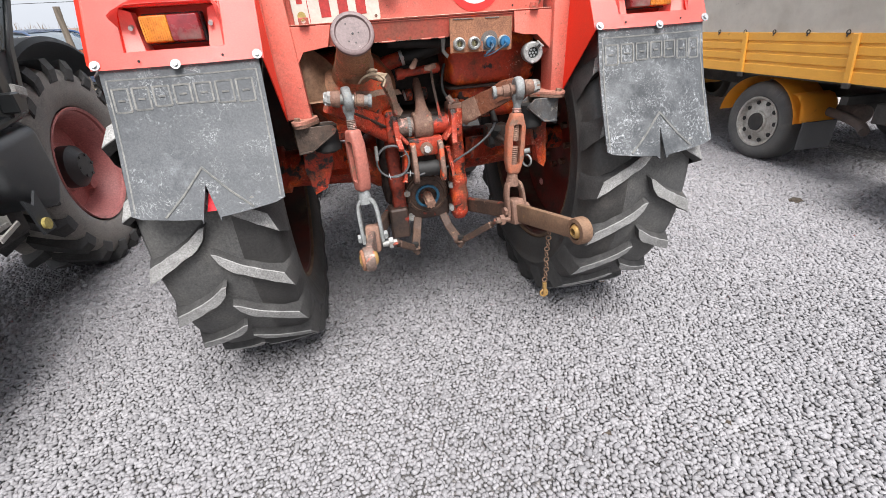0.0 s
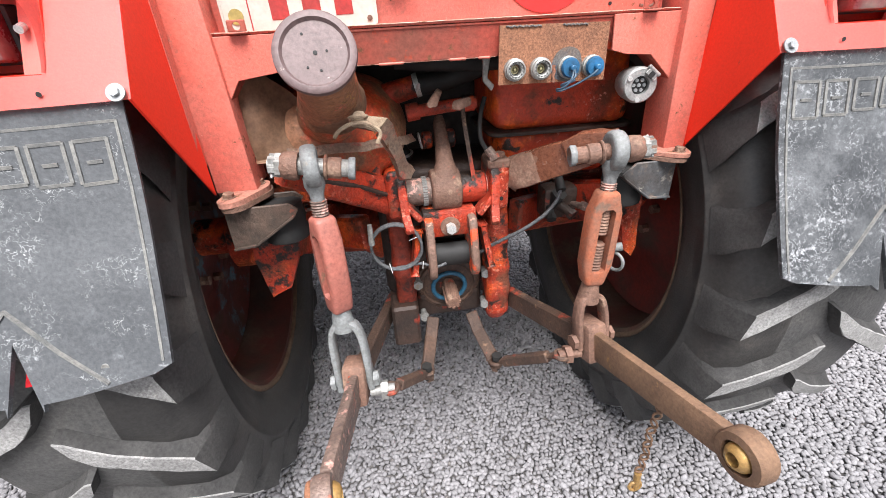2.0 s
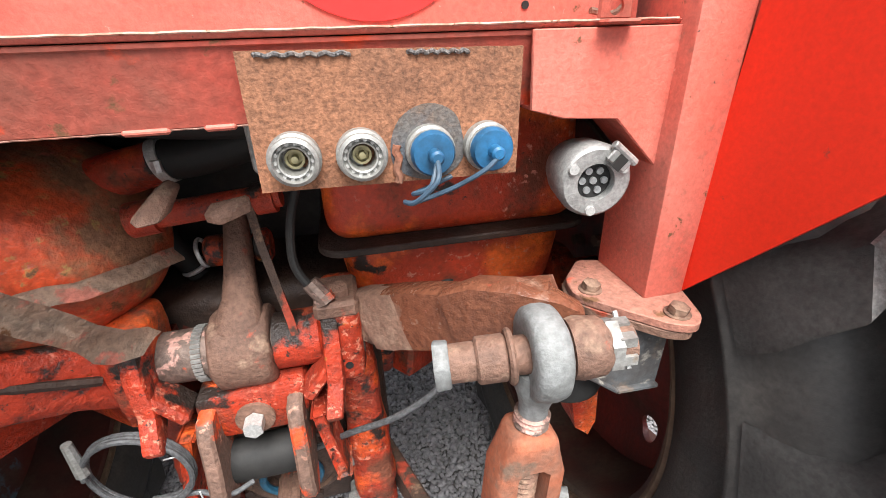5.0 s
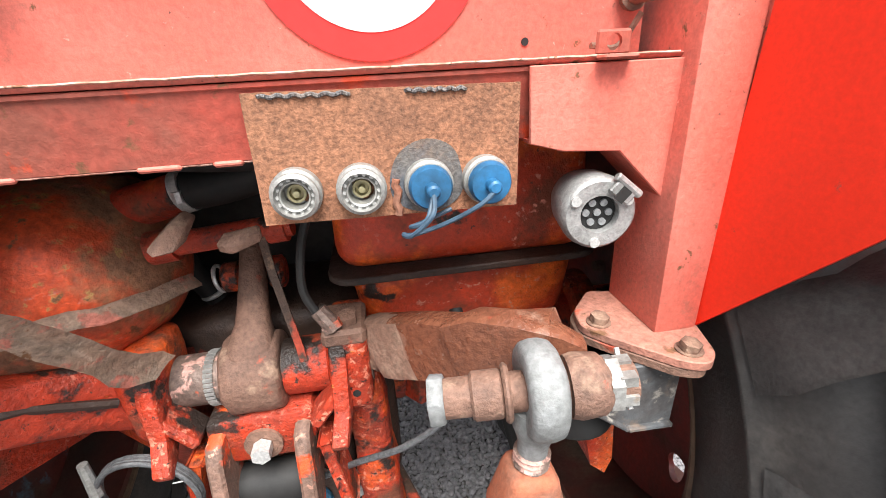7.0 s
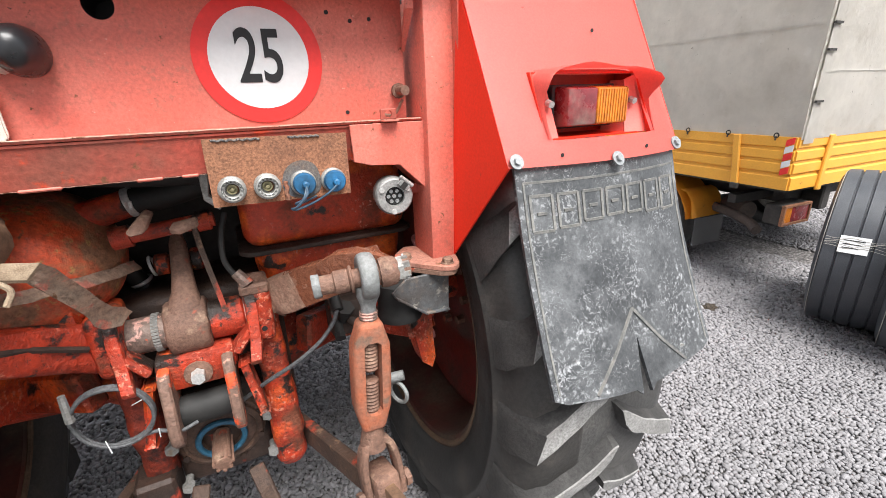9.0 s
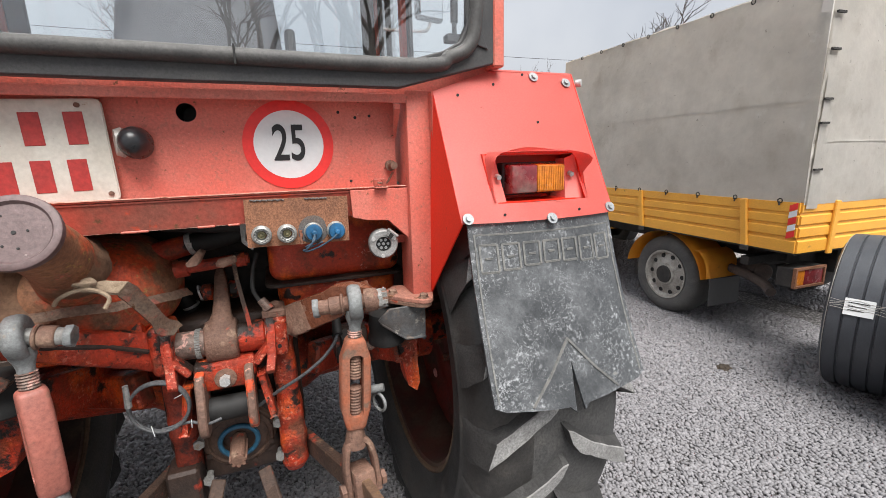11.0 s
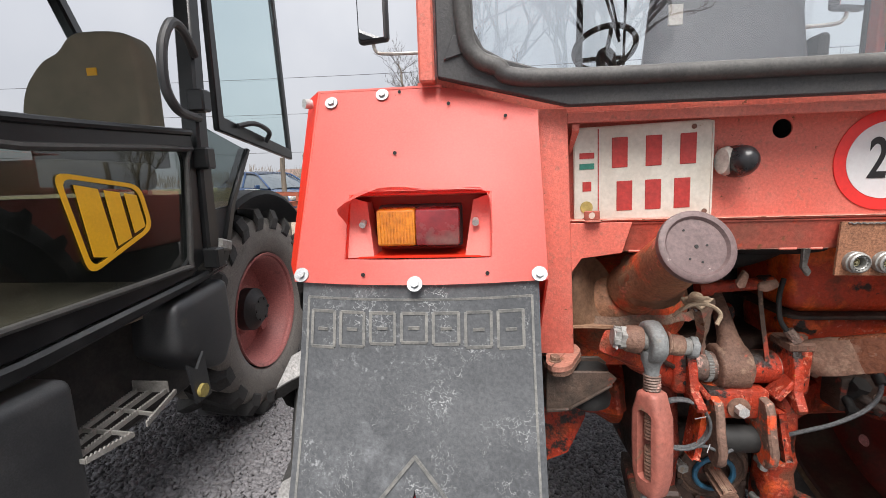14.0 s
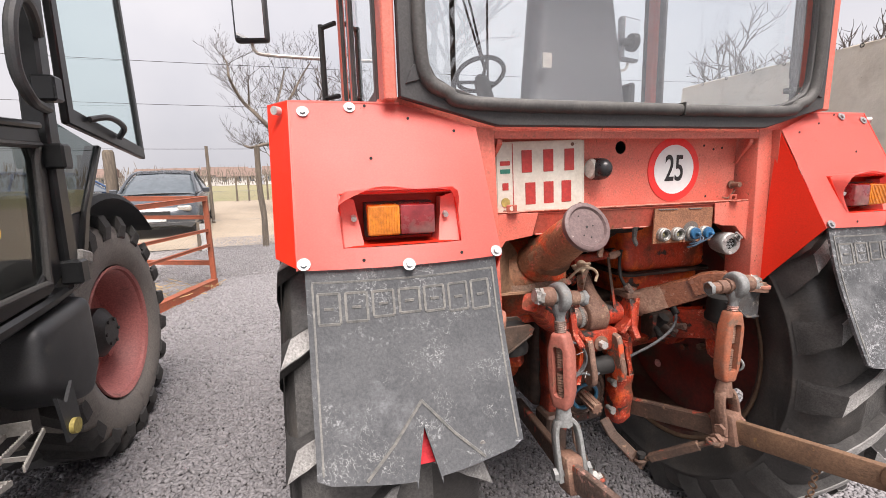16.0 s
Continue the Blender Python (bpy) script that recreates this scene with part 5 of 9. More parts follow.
for k, x in enumerate((-0.082, -0.028, 0.030, 0.082)):
    bm = B()
    a = cp.to_3x3() @ V(0, -1, 0)
    p = cp @ V(x, 0, -0.078)
    if k < 2:
        lathe(bm, [(0.0215, 0.0), (0.0215, 0.010), (0.0195, 0.012), (0.0195, 0.018), (0.0165, 0.020), (0.0150, 0.014), (0.0135, 0.014), (0.0125, 0.017), (0.0112, 0.016), (0.0105, -0.004), (0.0, -0.004)], p, a, n=28)
        cpl = part("coupler", bm, "coupler", cplate, "open zinc hydraulic coupler")
        bm = B()
        lathe(bm, [(0.0104, -0.003), (0.0085, -0.003), (0.0080, 0.006), (0.0060, 0.006), (0.0055, 0.001), (0.0030, 0.001), (0.0028, 0.009), (0.0, 0.010)], p, a, n=20)
        part("coupler_core", bm, "core", cpl, "brassy valve core")
        q = basis(p, p + a)
        for j in range(14):
            bm = B()
            g = j * 2 * math.pi / 14
            cyl(bm, q @ V(0.0143 * math.cos(g), 0.0143 * math.sin(g), 0.012), q @ V(0.0143 * math.cos(g), 0.0143 * math.sin(g), 0.0155), 0.0017, n=6)
            part("coupler_ball", bm, "bright", cpl)
    else:
        lathe(bm, [(0.0215, 0.0), (0.0215, 0.010), (0.0195, 0.012), (0.0195, 0.016), (0.0, 0.016)], p, a, n=28)
        cpl = part("coupler", bm, "coupler", cplate)
        bm = B()
        lathe(bm, [(0.019, 0.014), (0.019, 0.020), (0.017, 0.024), (0.006, 0.025), (0.006, 0.036), (0.004, 0.038), (0.0, 0.038)], p, a, n=24)
        part("dust_cap", bm, "blue", cpl, "blue plastic dust cap")
for pts in ([(0.030, -0.036, -0.080), (0.026, -0.052, -0.092), (0.010, -0.040, -0.112), (0.004, -0.020, -0.118), (0.015, -0.012, -0.122), (0.045, -0.020, -0.110), (0.070, -0.034, -0.092), (0.082, -0.036, -0.080)],
            [(0.030, -0.036, -0.080), (0.022, -0.045, -0.098), (0.010, -0.030, -0.108), (0.022, -0.010, -0.112), (0.050, -0.002, -0.104)]):
    bm = B()
    tube(bm, [cp @ p for p in curve_pts([V(*q) for q in pts], 5)], 0.0022, 7)
    part("cap_strap", bm, "strap", cplate, "slate blue cap strap")

# trailer socket
sk = basis((0.412, 1.884, 1.232), (0.404, 1.822, 1.232))
bm = B()
lathe(bm, [(0.018, -0.02), (0.030, -0.01), (0.035, 0.010), (0.0375, 0.045), (0.036, 0.052), (0.033, 0.055), (0.0190, 0.055), (0.0185, 0.040), (0.0, 0.040)], sk.translation, sk.to_3x3() @ V(0, 0, 1), n=32)
sock = part("trailer_socket", bm, "alloy", tractor, "silver seven-pin trailer socket")
bm = B()
cyl(bm, sk @ V(0, 0, 0.041), sk @ V(0, 0, 0.046), 0.0183, n=24)
core = part("socket_core", bm, "hose", sock)
for k in range(7):
    bm = B()
    a = k * math.pi / 3
    r = 0.0 if k == 6 else 0.0113
    cyl(bm, sk @ V(r * math.cos(a), r * math.sin(a), 0.043), sk @ V(r * math.cos(a), r * math.sin(a), 0.0485), 0.0037, n=10)
    part("pin", bm, "washer", sock)
for a in (0.5, 2.6, 4.6):
    bm = B()
    cyl(bm, sk @ V(0.029 * math.cos(a), 0.029 * math.sin(a), 0.05), sk @ V(0.029 * math.cos(a), 0.029 * math.sin(a), 0.058), 0.005, n=10)
    part("screw", bm, "bright", sock)
bm = B()
box(bm, (-0.012, 0.022, 0.050), (0.012, 0.041, 0.060), sk @ Matrix.Rotation(-0.7, 4, "Z"))
cyl(bm, sk @ Matrix.Rotation(-0.7, 4, "Z") @ V(-0.016, 0.037, 0.057), sk @ Matrix.Rotation(-0.7, 4, "Z") @ V(0.016, 0.037, 0.057), 0.0045, n=10)
part("latch", bm, "alloy", sock, "cast lid hinge", bev=0.002)
bm = B()
box(bm, (-0.005, 0.020, 0.0605), (0.005, 0.034, 0.0625), sk @ Matrix.Rotation(-0.7, 4, "Z"))
part("latch_slot", bm, "hose", sock)
bm = B()
bar(bm, (0.412, 1.884, 1.232), (0.480, 1.887, 1.236), 0.03, 0.02)
part("socket_bracket", bm, "worn", tractor)

# round cap on the slanting tube, and its housing
CA = Vector((-0.238, 1.700, 1.338))
CN = Vector((0.02, -0.90, 0.43)).normalized()
bm = B()
lathe(bm, [(0.0, -0.012), (0.050, -0.012), (0.064, -0.010), (0.066, 0.000), (0.065, 0.006), (0.062, 0.008), (0.054, 0.008), (0.050, 0.002), (0.0, 0.002)], CA, CN, n=48)
cap = part("tube_cap", bm, "cap", tractor, "round brown metal cap with small holes")
cb = basis(CA, CA + CN)
for x, y, r in ((0.0, 0.0, 0.0035), (0.018, 0.002, 0.002), (-0.017, 0.030, 0.002), (-0.014, -0.022, 0.002), (0.006, -0.028, 0.002)):
    bm = B()
    cyl(bm, cb @ V(x, y, 0.002), cb @ V(x, y, 0.0032), r, n=10)
    part("cap_hole", bm, "hose", cap)
bm = B()
tube(bm, curve_pts([CA - CN * 0.008, CA - CN * 0.08, CA - CN * 0.15 + V(0, 0, -0.008), CA - CN * 0.24 + V(-0.02, 0.01, -0.03)], 5), 0.050, 28, r2=0.062)
part("slant_tube", bm, "elbow", tractor, "rusty orange slanting tube")
# ragged end of the tube
bm = B()
e0, ed = CA - CN * 0.150 + V(0, 0, -0.006), (-CN + V(0, 0, -0.10)).normalized()
eu = ed.cross(V(1, 0, 0)).normalized()
rows = []
for k in range(5):
    q = k / 4
    row = []
    for i in range(33):
        a = 2 * math.pi * i / 32
        rad = 0.058 + 0.012 * q + 0.008 * q * noise.noise(Vector((math.cos(a) * 2, math.sin(a) * 2, q)))
        far = 0.055 * q * (1 + 0.5 * noise.noise(Vector((math.cos(a) * 3, math.sin(a) * 3, 4.0))))
        row.append(e0 + ed * far + (V(1, 0, 0) * math.cos(a) + eu * math.sin(a)) * rad)
    rows.append(row)
sheet(bm, rows, 0.003)
part("tube_skirt", bm, "shroud", tractor, "ragged brown sheet end of the tube", smooth=60)
bm = B()
bmesh.ops.create_icosphere(bm, subdivisions=5, radius=1.0)
for v in bm.verts:
    d = v.co.copy()
    v.co = Vector((-0.290, 2.085, 1.150)) + Vector((d.x * 0.208, d.y * 0.185, d.z * (0.140 if d.z > 0 else 0.165)))
    v.co += 0.010 * noise.noise_vector(v.co * 9)
part("housing_dome", bm, "elbow", tractor, "rusty rounded gearbox housing", smooth=60)
rows = []
for h in (0.0, 0.004, 0.016, 0.020):
    row = []
    for k in range(29):
        a = radians(10 + 165 * k / 28)
        rr = 1.0 + (0.10 if h < 0.01 else 0.055) + 0.025 * noise.noise(Vector((a * 3, 0.3, 0)))
        row.append((-0.290 + 0.208 * rr * math.cos(a), 2.085 - 0.185 * rr * math.sin(a), 1.112 + h + 0.022 * math.sin(a * 1.3) - 0.014 * math.cos(a) + 0.006 * noise.noise(Vector((a * 5, 2.3, 0)))))
    rows.append(row)
bm = B()
sheet(bm, rows, 0.004)
part("dome_flange", bm, "bracket", tractor, "bent sheet flange round the housing", smooth=40)
bm = B()
prism(bm, [(-0.44, 1.872, 1.132), (-0.34, 1.868, 1.134), (-0.30, 1.885, 1.130), (-0.28, 1.93, 1.126), (-0.28, 2.3, 1.11), (-0.44, 2.3, 1.10)], (0, 0, -0.006))
bmesh.ops.subdivide_edges(bm, edges=bm.edges, cuts=6, use_grid_fill=True)
weather(bm, 0.006, 11)
part("housing_ledge", bm, "shroud", tractor, "bent brown sheet ledge", smooth=50)
rows = [[(-0.445 + 0.150 * i / 12, 1.876 + 0.03 * j / 5 - 0.022 * math.sin(math.pi * j / 5) * math.sin(i * 0.55) + 0.05 * (i / 12) ** 3, 1.130 + (0.20 - 0.12 * (i / 12) ** 2) * j / 5) for i in range(13)] for j in range(6)]
bm = B()
sheet(bm, rows, 0.003)
weather(bm, 0.005, 16)
part("sheet_shroud", bm, "shroud", tractor, "buckled brown sheet shroud", smooth=60)
bm = B()
box(bm, (-0.43, 1.955, 1.00), (-0.16, 2.2, 1.105))
part("housing_side", bm, "cast", tractor, bev=0.012, seg=2)

# lidded block on the other side
bm = B()
box(bm, (0.140, 2.000, 0.978), (0.488, 2.24, 1.122))
for v in bm.verts:
    if v.co.z < 1.05:
        v.co.x = 0.314 + (v.co.x - 0.314) * 0.90
        v.co.y = max(v.co.y, 2.02)
bevel(bm, 0.045, 5)
weather(bm, 0.003, 12)
block = part("hydraulic_block", bm, "block", tractor, "orange-red hydraulic housing with dark oily stains", smooth=50)
bm = B()
box(bm, (0.116, 1.974, 1.112), (0.500, 2.24, 1.122))
bmesh.ops.bevel(bm, geom=[e for e in bm.edges if abs(e.verts[0].co.z - e.verts[1].co.z) > 0.005], offset=0.035, segments=5, profile=0.5, affect="EDGES")
part("block_lip", bm, "dark_cast", block, bev=0.002)
bm = B()
box(bm, (0.130, 1.988, 1.120), (0.490, 2.24, 1.330))
for v in bm.verts:
    if v.co.z > 1.25:
        v.co.y += 0.02
bevel(bm, 0.035, 5)
weather(bm, 0.003, 12)
part("block_lid", bm, "block", block, smooth=50)

# upper pipes, levers and hoses
bm = B()
tube(bm, curve_pts([(-0.24, 2.07, 1.190), (-0.16, 2.065, 1.212), (-0.047, 2.055, 1.240)], 5), 0.032, 20, r2=0.026)
part("red_pipe", bm, "cast", tractor, "chipped red pipe")
bm = B()
cyl(bm, (-0.056, 2.055, 1.238), (-0.044, 2.054, 1.241), 0.0285, n=24)
nut(bm, (-0.050, 2.026, 1.232), (0, 0, 1), 0.006, 0.014)
part("hose_clamp", bm, "bright", tractor, "bright hose clamp")
bm = B()
tube(bm, curve_pts([(-0.060, 2.055, 1.238), (0.0, 2.05, 1.245), (0.07, 2.05, 1.262), (0.16, 2.08, 1.285)], 6), 0.0255, 14)
part("rubber_hose", bm, "hose", tractor, "black rubber hose")
bm = B()
tube(bm, curve_pts([(-0.10, 2.02, 1.30), (0.0, 2.0, 1.292), (0.10, 2.0, 1.287), (0.2, 2.02, 1.285)], 6), 0.020, 12)
part("rubber_hose", bm, "hose", tractor, "black rubber hose")
bm = B()
tube(bm, curve_pts([(-0.150, 2.12, 1.20), (-0.125, 2.13, 1.14), (-0.105, 2.14, 1.08), (-0.085, 2.145, 1.035)], 6), 0.019, 12)
part("rubber_hose", bm, "hose", tractor, "black rubber hose")
bm = B()
torus(bm, (-0.088, 2.144, 1.048), (0.3, 0.1, -0.9), 0.0195, 0.004, n=18, k=6)
part("hose_clamp", bm, "bright", tractor)
bm = B()
tube(bm, curve_pts([(0.105, 1.99, 1.21), (0.092, 1.98, 1.17), (0.088, 1.965, 1.12), (0.105, 1.955, 1.085), (0.122, 1.95, 1.068)], 6), 0.0056, 10)
part("rubber_hose", bm, "hose", tractor, "thin black hydraulic hose")
bm = B()
cyl(bm, (0.103, 1.957, 1.094), (0.120, 1.950, 1.070), 0.011, 0.012, n=10)
nut(bm, (0.116, 1.952, 1.076), (0.35, -0.2, -0.7), 0.014, 0.010)
part("hose_end", bm, "shaft", tractor)
bm = B()
cyl(bm, (-0.075, 2.000, 1.186), (0.085, 1.995, 1.200), 0.015, n=16)
cyl(bm, (-0.085, 2.000, 1.185), (-0.055, 2.000, 1.188), 0.021, n=16)
cyl(bm, (0.055, 1.996, 1.197), (0.078, 1.995, 1.199), 0.020, n=16)
part("cross_rod", bm, "cast", tractor, "red cross rod")
bm = B()
prism(bm, [(-0.020, 1.930, 1.240), (-0.008, 1.930, 1.232), (-0.022, 1.918, 1.206), (-0.040, 1.908, 1.206), (-0.046, 1.910, 1.214)], (0.006, 0.020, 0.004))
part("small_lever", bm, "brown", tractor, "short rusty lever", bev=0.002)
bm = B()
prism(bm, [(0.020, 1.945, 1.215), (0.060, 1.945, 1.222), (0.062, 1.935, 1.212), (0.030, 1.925, 1.203), (0.014, 1.930, 1.207)], (0, 0.004, -0.012))
part("small_lever", bm, "brown", tractor, "short rusty lever", bev=0.003)
bm = B()
for a, c in zip(((0.048, 1.985, 1.205), (0.052, 1.980, 1.15), (0.060, 1.975, 1.09), (0.068, 1.97, 1.035)), ((0.052, 1.980, 1.15), (0.060, 1.975, 1.09), (0.068, 1.97, 1.035), (0.070, 1.968, 1.012))):
    bar(bm, a, V(*c) + (V(*c) - V(*a)) * 0.05, 0.010, 0.003, (0, 1, 0))
part("strap", bm, "link", tractor, "thin dark strap")
bm = B()
prism(bm, [(0.080, 1.90, 1.305), (0.096, 1.90, 1.300), (0.090, 1.90, 1.262), (0.108, 1.91, 1.244), (0.102, 1.91, 1.232), (0.080, 1.90, 1.255)], (0, 0.012, 0))
part("strap", bm, "zinc", tractor, bev=0.002)

# lift shaft with hubs and arms
SY, SZH = 1.998, 0.985
bm = B()
cyl(bm, (-0.16, SY, SZH), (0.16, SY, SZH), 0.036, n=28)
shaft = part("lift_shaft", bm, "shaft", tractor, "bare and grimy lift shaft")
spl = B()
for k in range(36):
    a = 2 * math.pi * k / 36
    p = V(-0.062, SY + 0.0365 * math.cos(a), SZH + 0.0365 * math.sin(a))
    box(spl, p - V(0, 0.002, 0.002), p + V(0.012, 0.002, 0.002))
tagged(part("spline", spl, "zinc", shaft, "fine steel splines"), kind="stuff")
bm = B()
lathe(bm, [(0.034, -0.040), (0.050, -0.039), (0.0555, -0.034), (0.0565, -0.01), (0.0565, 0.02), (0.0545, 0.033), (0.049, 0.037), (0.034, 0.038)], (0, SY, SZH), (1, 0, 0), n=36)
bmesh.ops.subdivide_edges(bm, edges=bm.edges, cuts=1)
weather(bm, 0.0016, 60)
hub = part("lever_hub", bm, "brown", tractor, "brown cast lever hub", smooth=55)
bm = B()
rings = []
for x, y, z, w, d in ((0.0, -0.006, 0.000, 0.040, 0.042), (0.0, -0.004, 0.030, 0.037, 0.036), (0.001, 0.004, 0.052, 0.029, 0.026), (0.003, 0.016, 0.070, 0.023, 0.020), (0.004, 0.034, 0.092, 0.020, 0.018), (0.004, 0.058, 0.122, 0.018, 0.017), (0.004, 0.082, 0.152, 0.016, 0.017), (0.004, 0.094, 0.168, 0.011, 0.012)):
    ring = []
    for k in range(16):
        a = 2 * math.pi * k / 16
        ca, sa = math.cos(a), math.sin(a)
        f = (abs(ca) ** 3.2 + abs(sa) ** 3.2) ** (-1 / 3.2)
        ring.append(bm.verts.new((x + w * ca * f, SY + y + d * sa * f * 0.85, SZH + z - d * sa * f * 0.5)))
    rings.append(ring)
for a, c in zip(rings, rings[1:]):
    for k in range(16):
        bm.faces.new((a[k], a[(k + 1) % 16], c[(k + 1) % 16], c[k]))
bm.faces.new(rings[0][::-1])
bm.faces.new(rings[-1])
bmesh.ops.recalc_face_normals(bm, faces=bm.faces)
weather(bm, 0.0015, 50)
lev = part("centre_lever", bm, "brown", tractor, "tall brown cast lever", smooth=60)
for x0, x1, r in ((-0.046, -0.018, 0.023), (0.020, 0.044, 0.025)):
    bm = B()
    lathe(bm, [(0.0, 0.0), (r * 0.8, 0.0), (r, 0.004), (r, x1 - x0 - 0.004), (r * 0.8, x1 - x0), (0.0, x1 - x0)], (x0, 2.085, 1.097), (1, 0, 0.0), n=22)
    part("lever_boss", bm, "cast", lev)
bm = B()
torus(bm, (-0.050, 2.083, 1.097), (1, 0, 0.2), 0.020, 0.003, n=20, k=6)
part("split_ring", bm, "bright", lev)
bm = B()
lathe(bm, [(0.034, 0.038), (0.040, 0.039), (0.041, 0.100), (0.036, 0.104), (0.030, 0.104)], (0, SY, SZH), (1, 0, 0), n=28)
part("collar", bm, "cast", tractor, "chipped red collar")
for s, xh in ((-1, -0.130), (1, 0.132)):
    bm = B()
    box(bm, (xh - 0.026, SY - 0.056, SZH - 0.052), (xh + 0.026, SY + 0.05, SZH + 0.075))
    bevel(bm, 0.014, 3)
    bmesh.ops.subdivide_edges(bm, edges=[e for e in bm.edges if e.calc_length() > 0.03], cuts=3, use_grid_fill=True)
    weather(bm, 0.0022, 45)
    ah = part("arm_hub", bm, "cast", tractor, "chipped red lift arm hub", smooth=50)
    if s > 0:
        bm = B()
        box(bm, (xh - 0.030, SY - 0.058, SZH + 0.058), (xh + 0.027, SY + 0.02, SZH + 0.082))
        part("hub_flange", bm, "brown", ah, bev=0.005)
        bm = B()
        nut(bm, (xh + 0.004, SY - 0.034, SZH + 0.081), (0, -0.1, 1), 0.014, 0.013)
        part("hub_bolt", bm, "brown", ah)
    bm = B()
    cyl(bm, (xh + 0.004, SY - 0.052, SZH - 0.020), (xh + 0.004, SY - 0.0575, SZH - 0.020), 0.0055, n=12)
    part("hub_hole", bm, "hose", ah)
    bm = B()
    x2 = xh - s * 0.024
    prism(bm, [(x2, SY - 0.052, SZH + 0.070), (x2, SY - 0.070, SZH + 0.02), (x2 - s * 0.004, SY - 0.078, SZH - 0.03), (x2 - s * 0.010, SY - 0.108, SZH - 0.060), (x2 - s * 0.010, SY - 0.100, SZH - 0.074), (x2 - s * 0.006, SY - 0.072, SZH - 0.066), (x2, SY - 0.03, SZH - 0.050)], (s * 0.022, 0, 0))
    part("stop_tongue", bm, "cast", ah, "worn stop tongue", bev=0.004, seg=2)
bm = B()
loft(bm, [((-0.140, SY - 0.010, SZH - 0.004), 0.026, 0.046), ((-0.180, 1.965, 1.008), 0.026, 0.044), ((-0.215, 1.935, 1.030), 0.025, 0.042), ((-0.255, 1.887, 1.060), 0.024, 0.037), ((-0.290, 1.840, 1.090), 0.024, 0.032), ((-0.350, 1.785, 1.128), 0.022, 0.025)], 5.0, 20)
weather(bm, 0.002, 40)
arm = part("lift_arm", bm, "cast", tractor, "orange-red lift arm with oily groove", smooth=50)
bm = B()
tube(bm, [(-0.155, SY - 0.052, SZH + 0.020), (-0.215, 1.902, 1.048), (-0.29, 1.808, 1.10)], 0.006, 6)
part("arm_groove", bm, "dark_cast", arm)
bm = B()
loft(bm, [((0.150, SY - 0.020, SZH + 0.010), 0.020, 0.042), ((0.165, 1.979, 1.013), 0.020, 0.043), ((0.180, 1.958, 1.026), 0.020, 0.043), ((0.190, 1.945, 1.033), 0.020, 0.043), ((0.200, 1.933, 1.040), 0.020, 0.043), ((0.210, 1.921, 1.047), 0.020, 0.042), ((0.222, 1.905, 1.056), 0.020, 0.042), ((0.245, 1.873, 1.074), 0.019, 0.040), ((0.275, 1.835, 1.095), 0.018, 0.036), ((0.350, 1.783, 1.132), 0.017, 0.025)], 8.0, 20)
weather(bm, 0.0015, 40)
for f in bm.faces:
    q = f.calc_center_median()
    f.material_index = 1 if q.x > 0.205 - 0.25 * (q.z - 1.04) else 0
arm = part("lift_arm", bm, ["arm_dry", "wet"], tractor, "flat brown lift arm with wet oil stain", smooth=40)
bm = B()
loft(bm, [((0.262, 1.838, 1.098), 0.018, 0.030), ((0.285, 1.812, 1.116), 0.018, 0.034), ((0.310, 1.790, 1.122), 0.017, 0.036), ((0.338, 1.775, 1.118), 0.016, 0.033), ((0.358, 1.770, 1.110), 0.014, 0.026)], 7.0, 20)
weather(bm, 0.002, 45)
part("arm_clevis", bm, "wet", arm, "wet brown clevis", smooth=45)


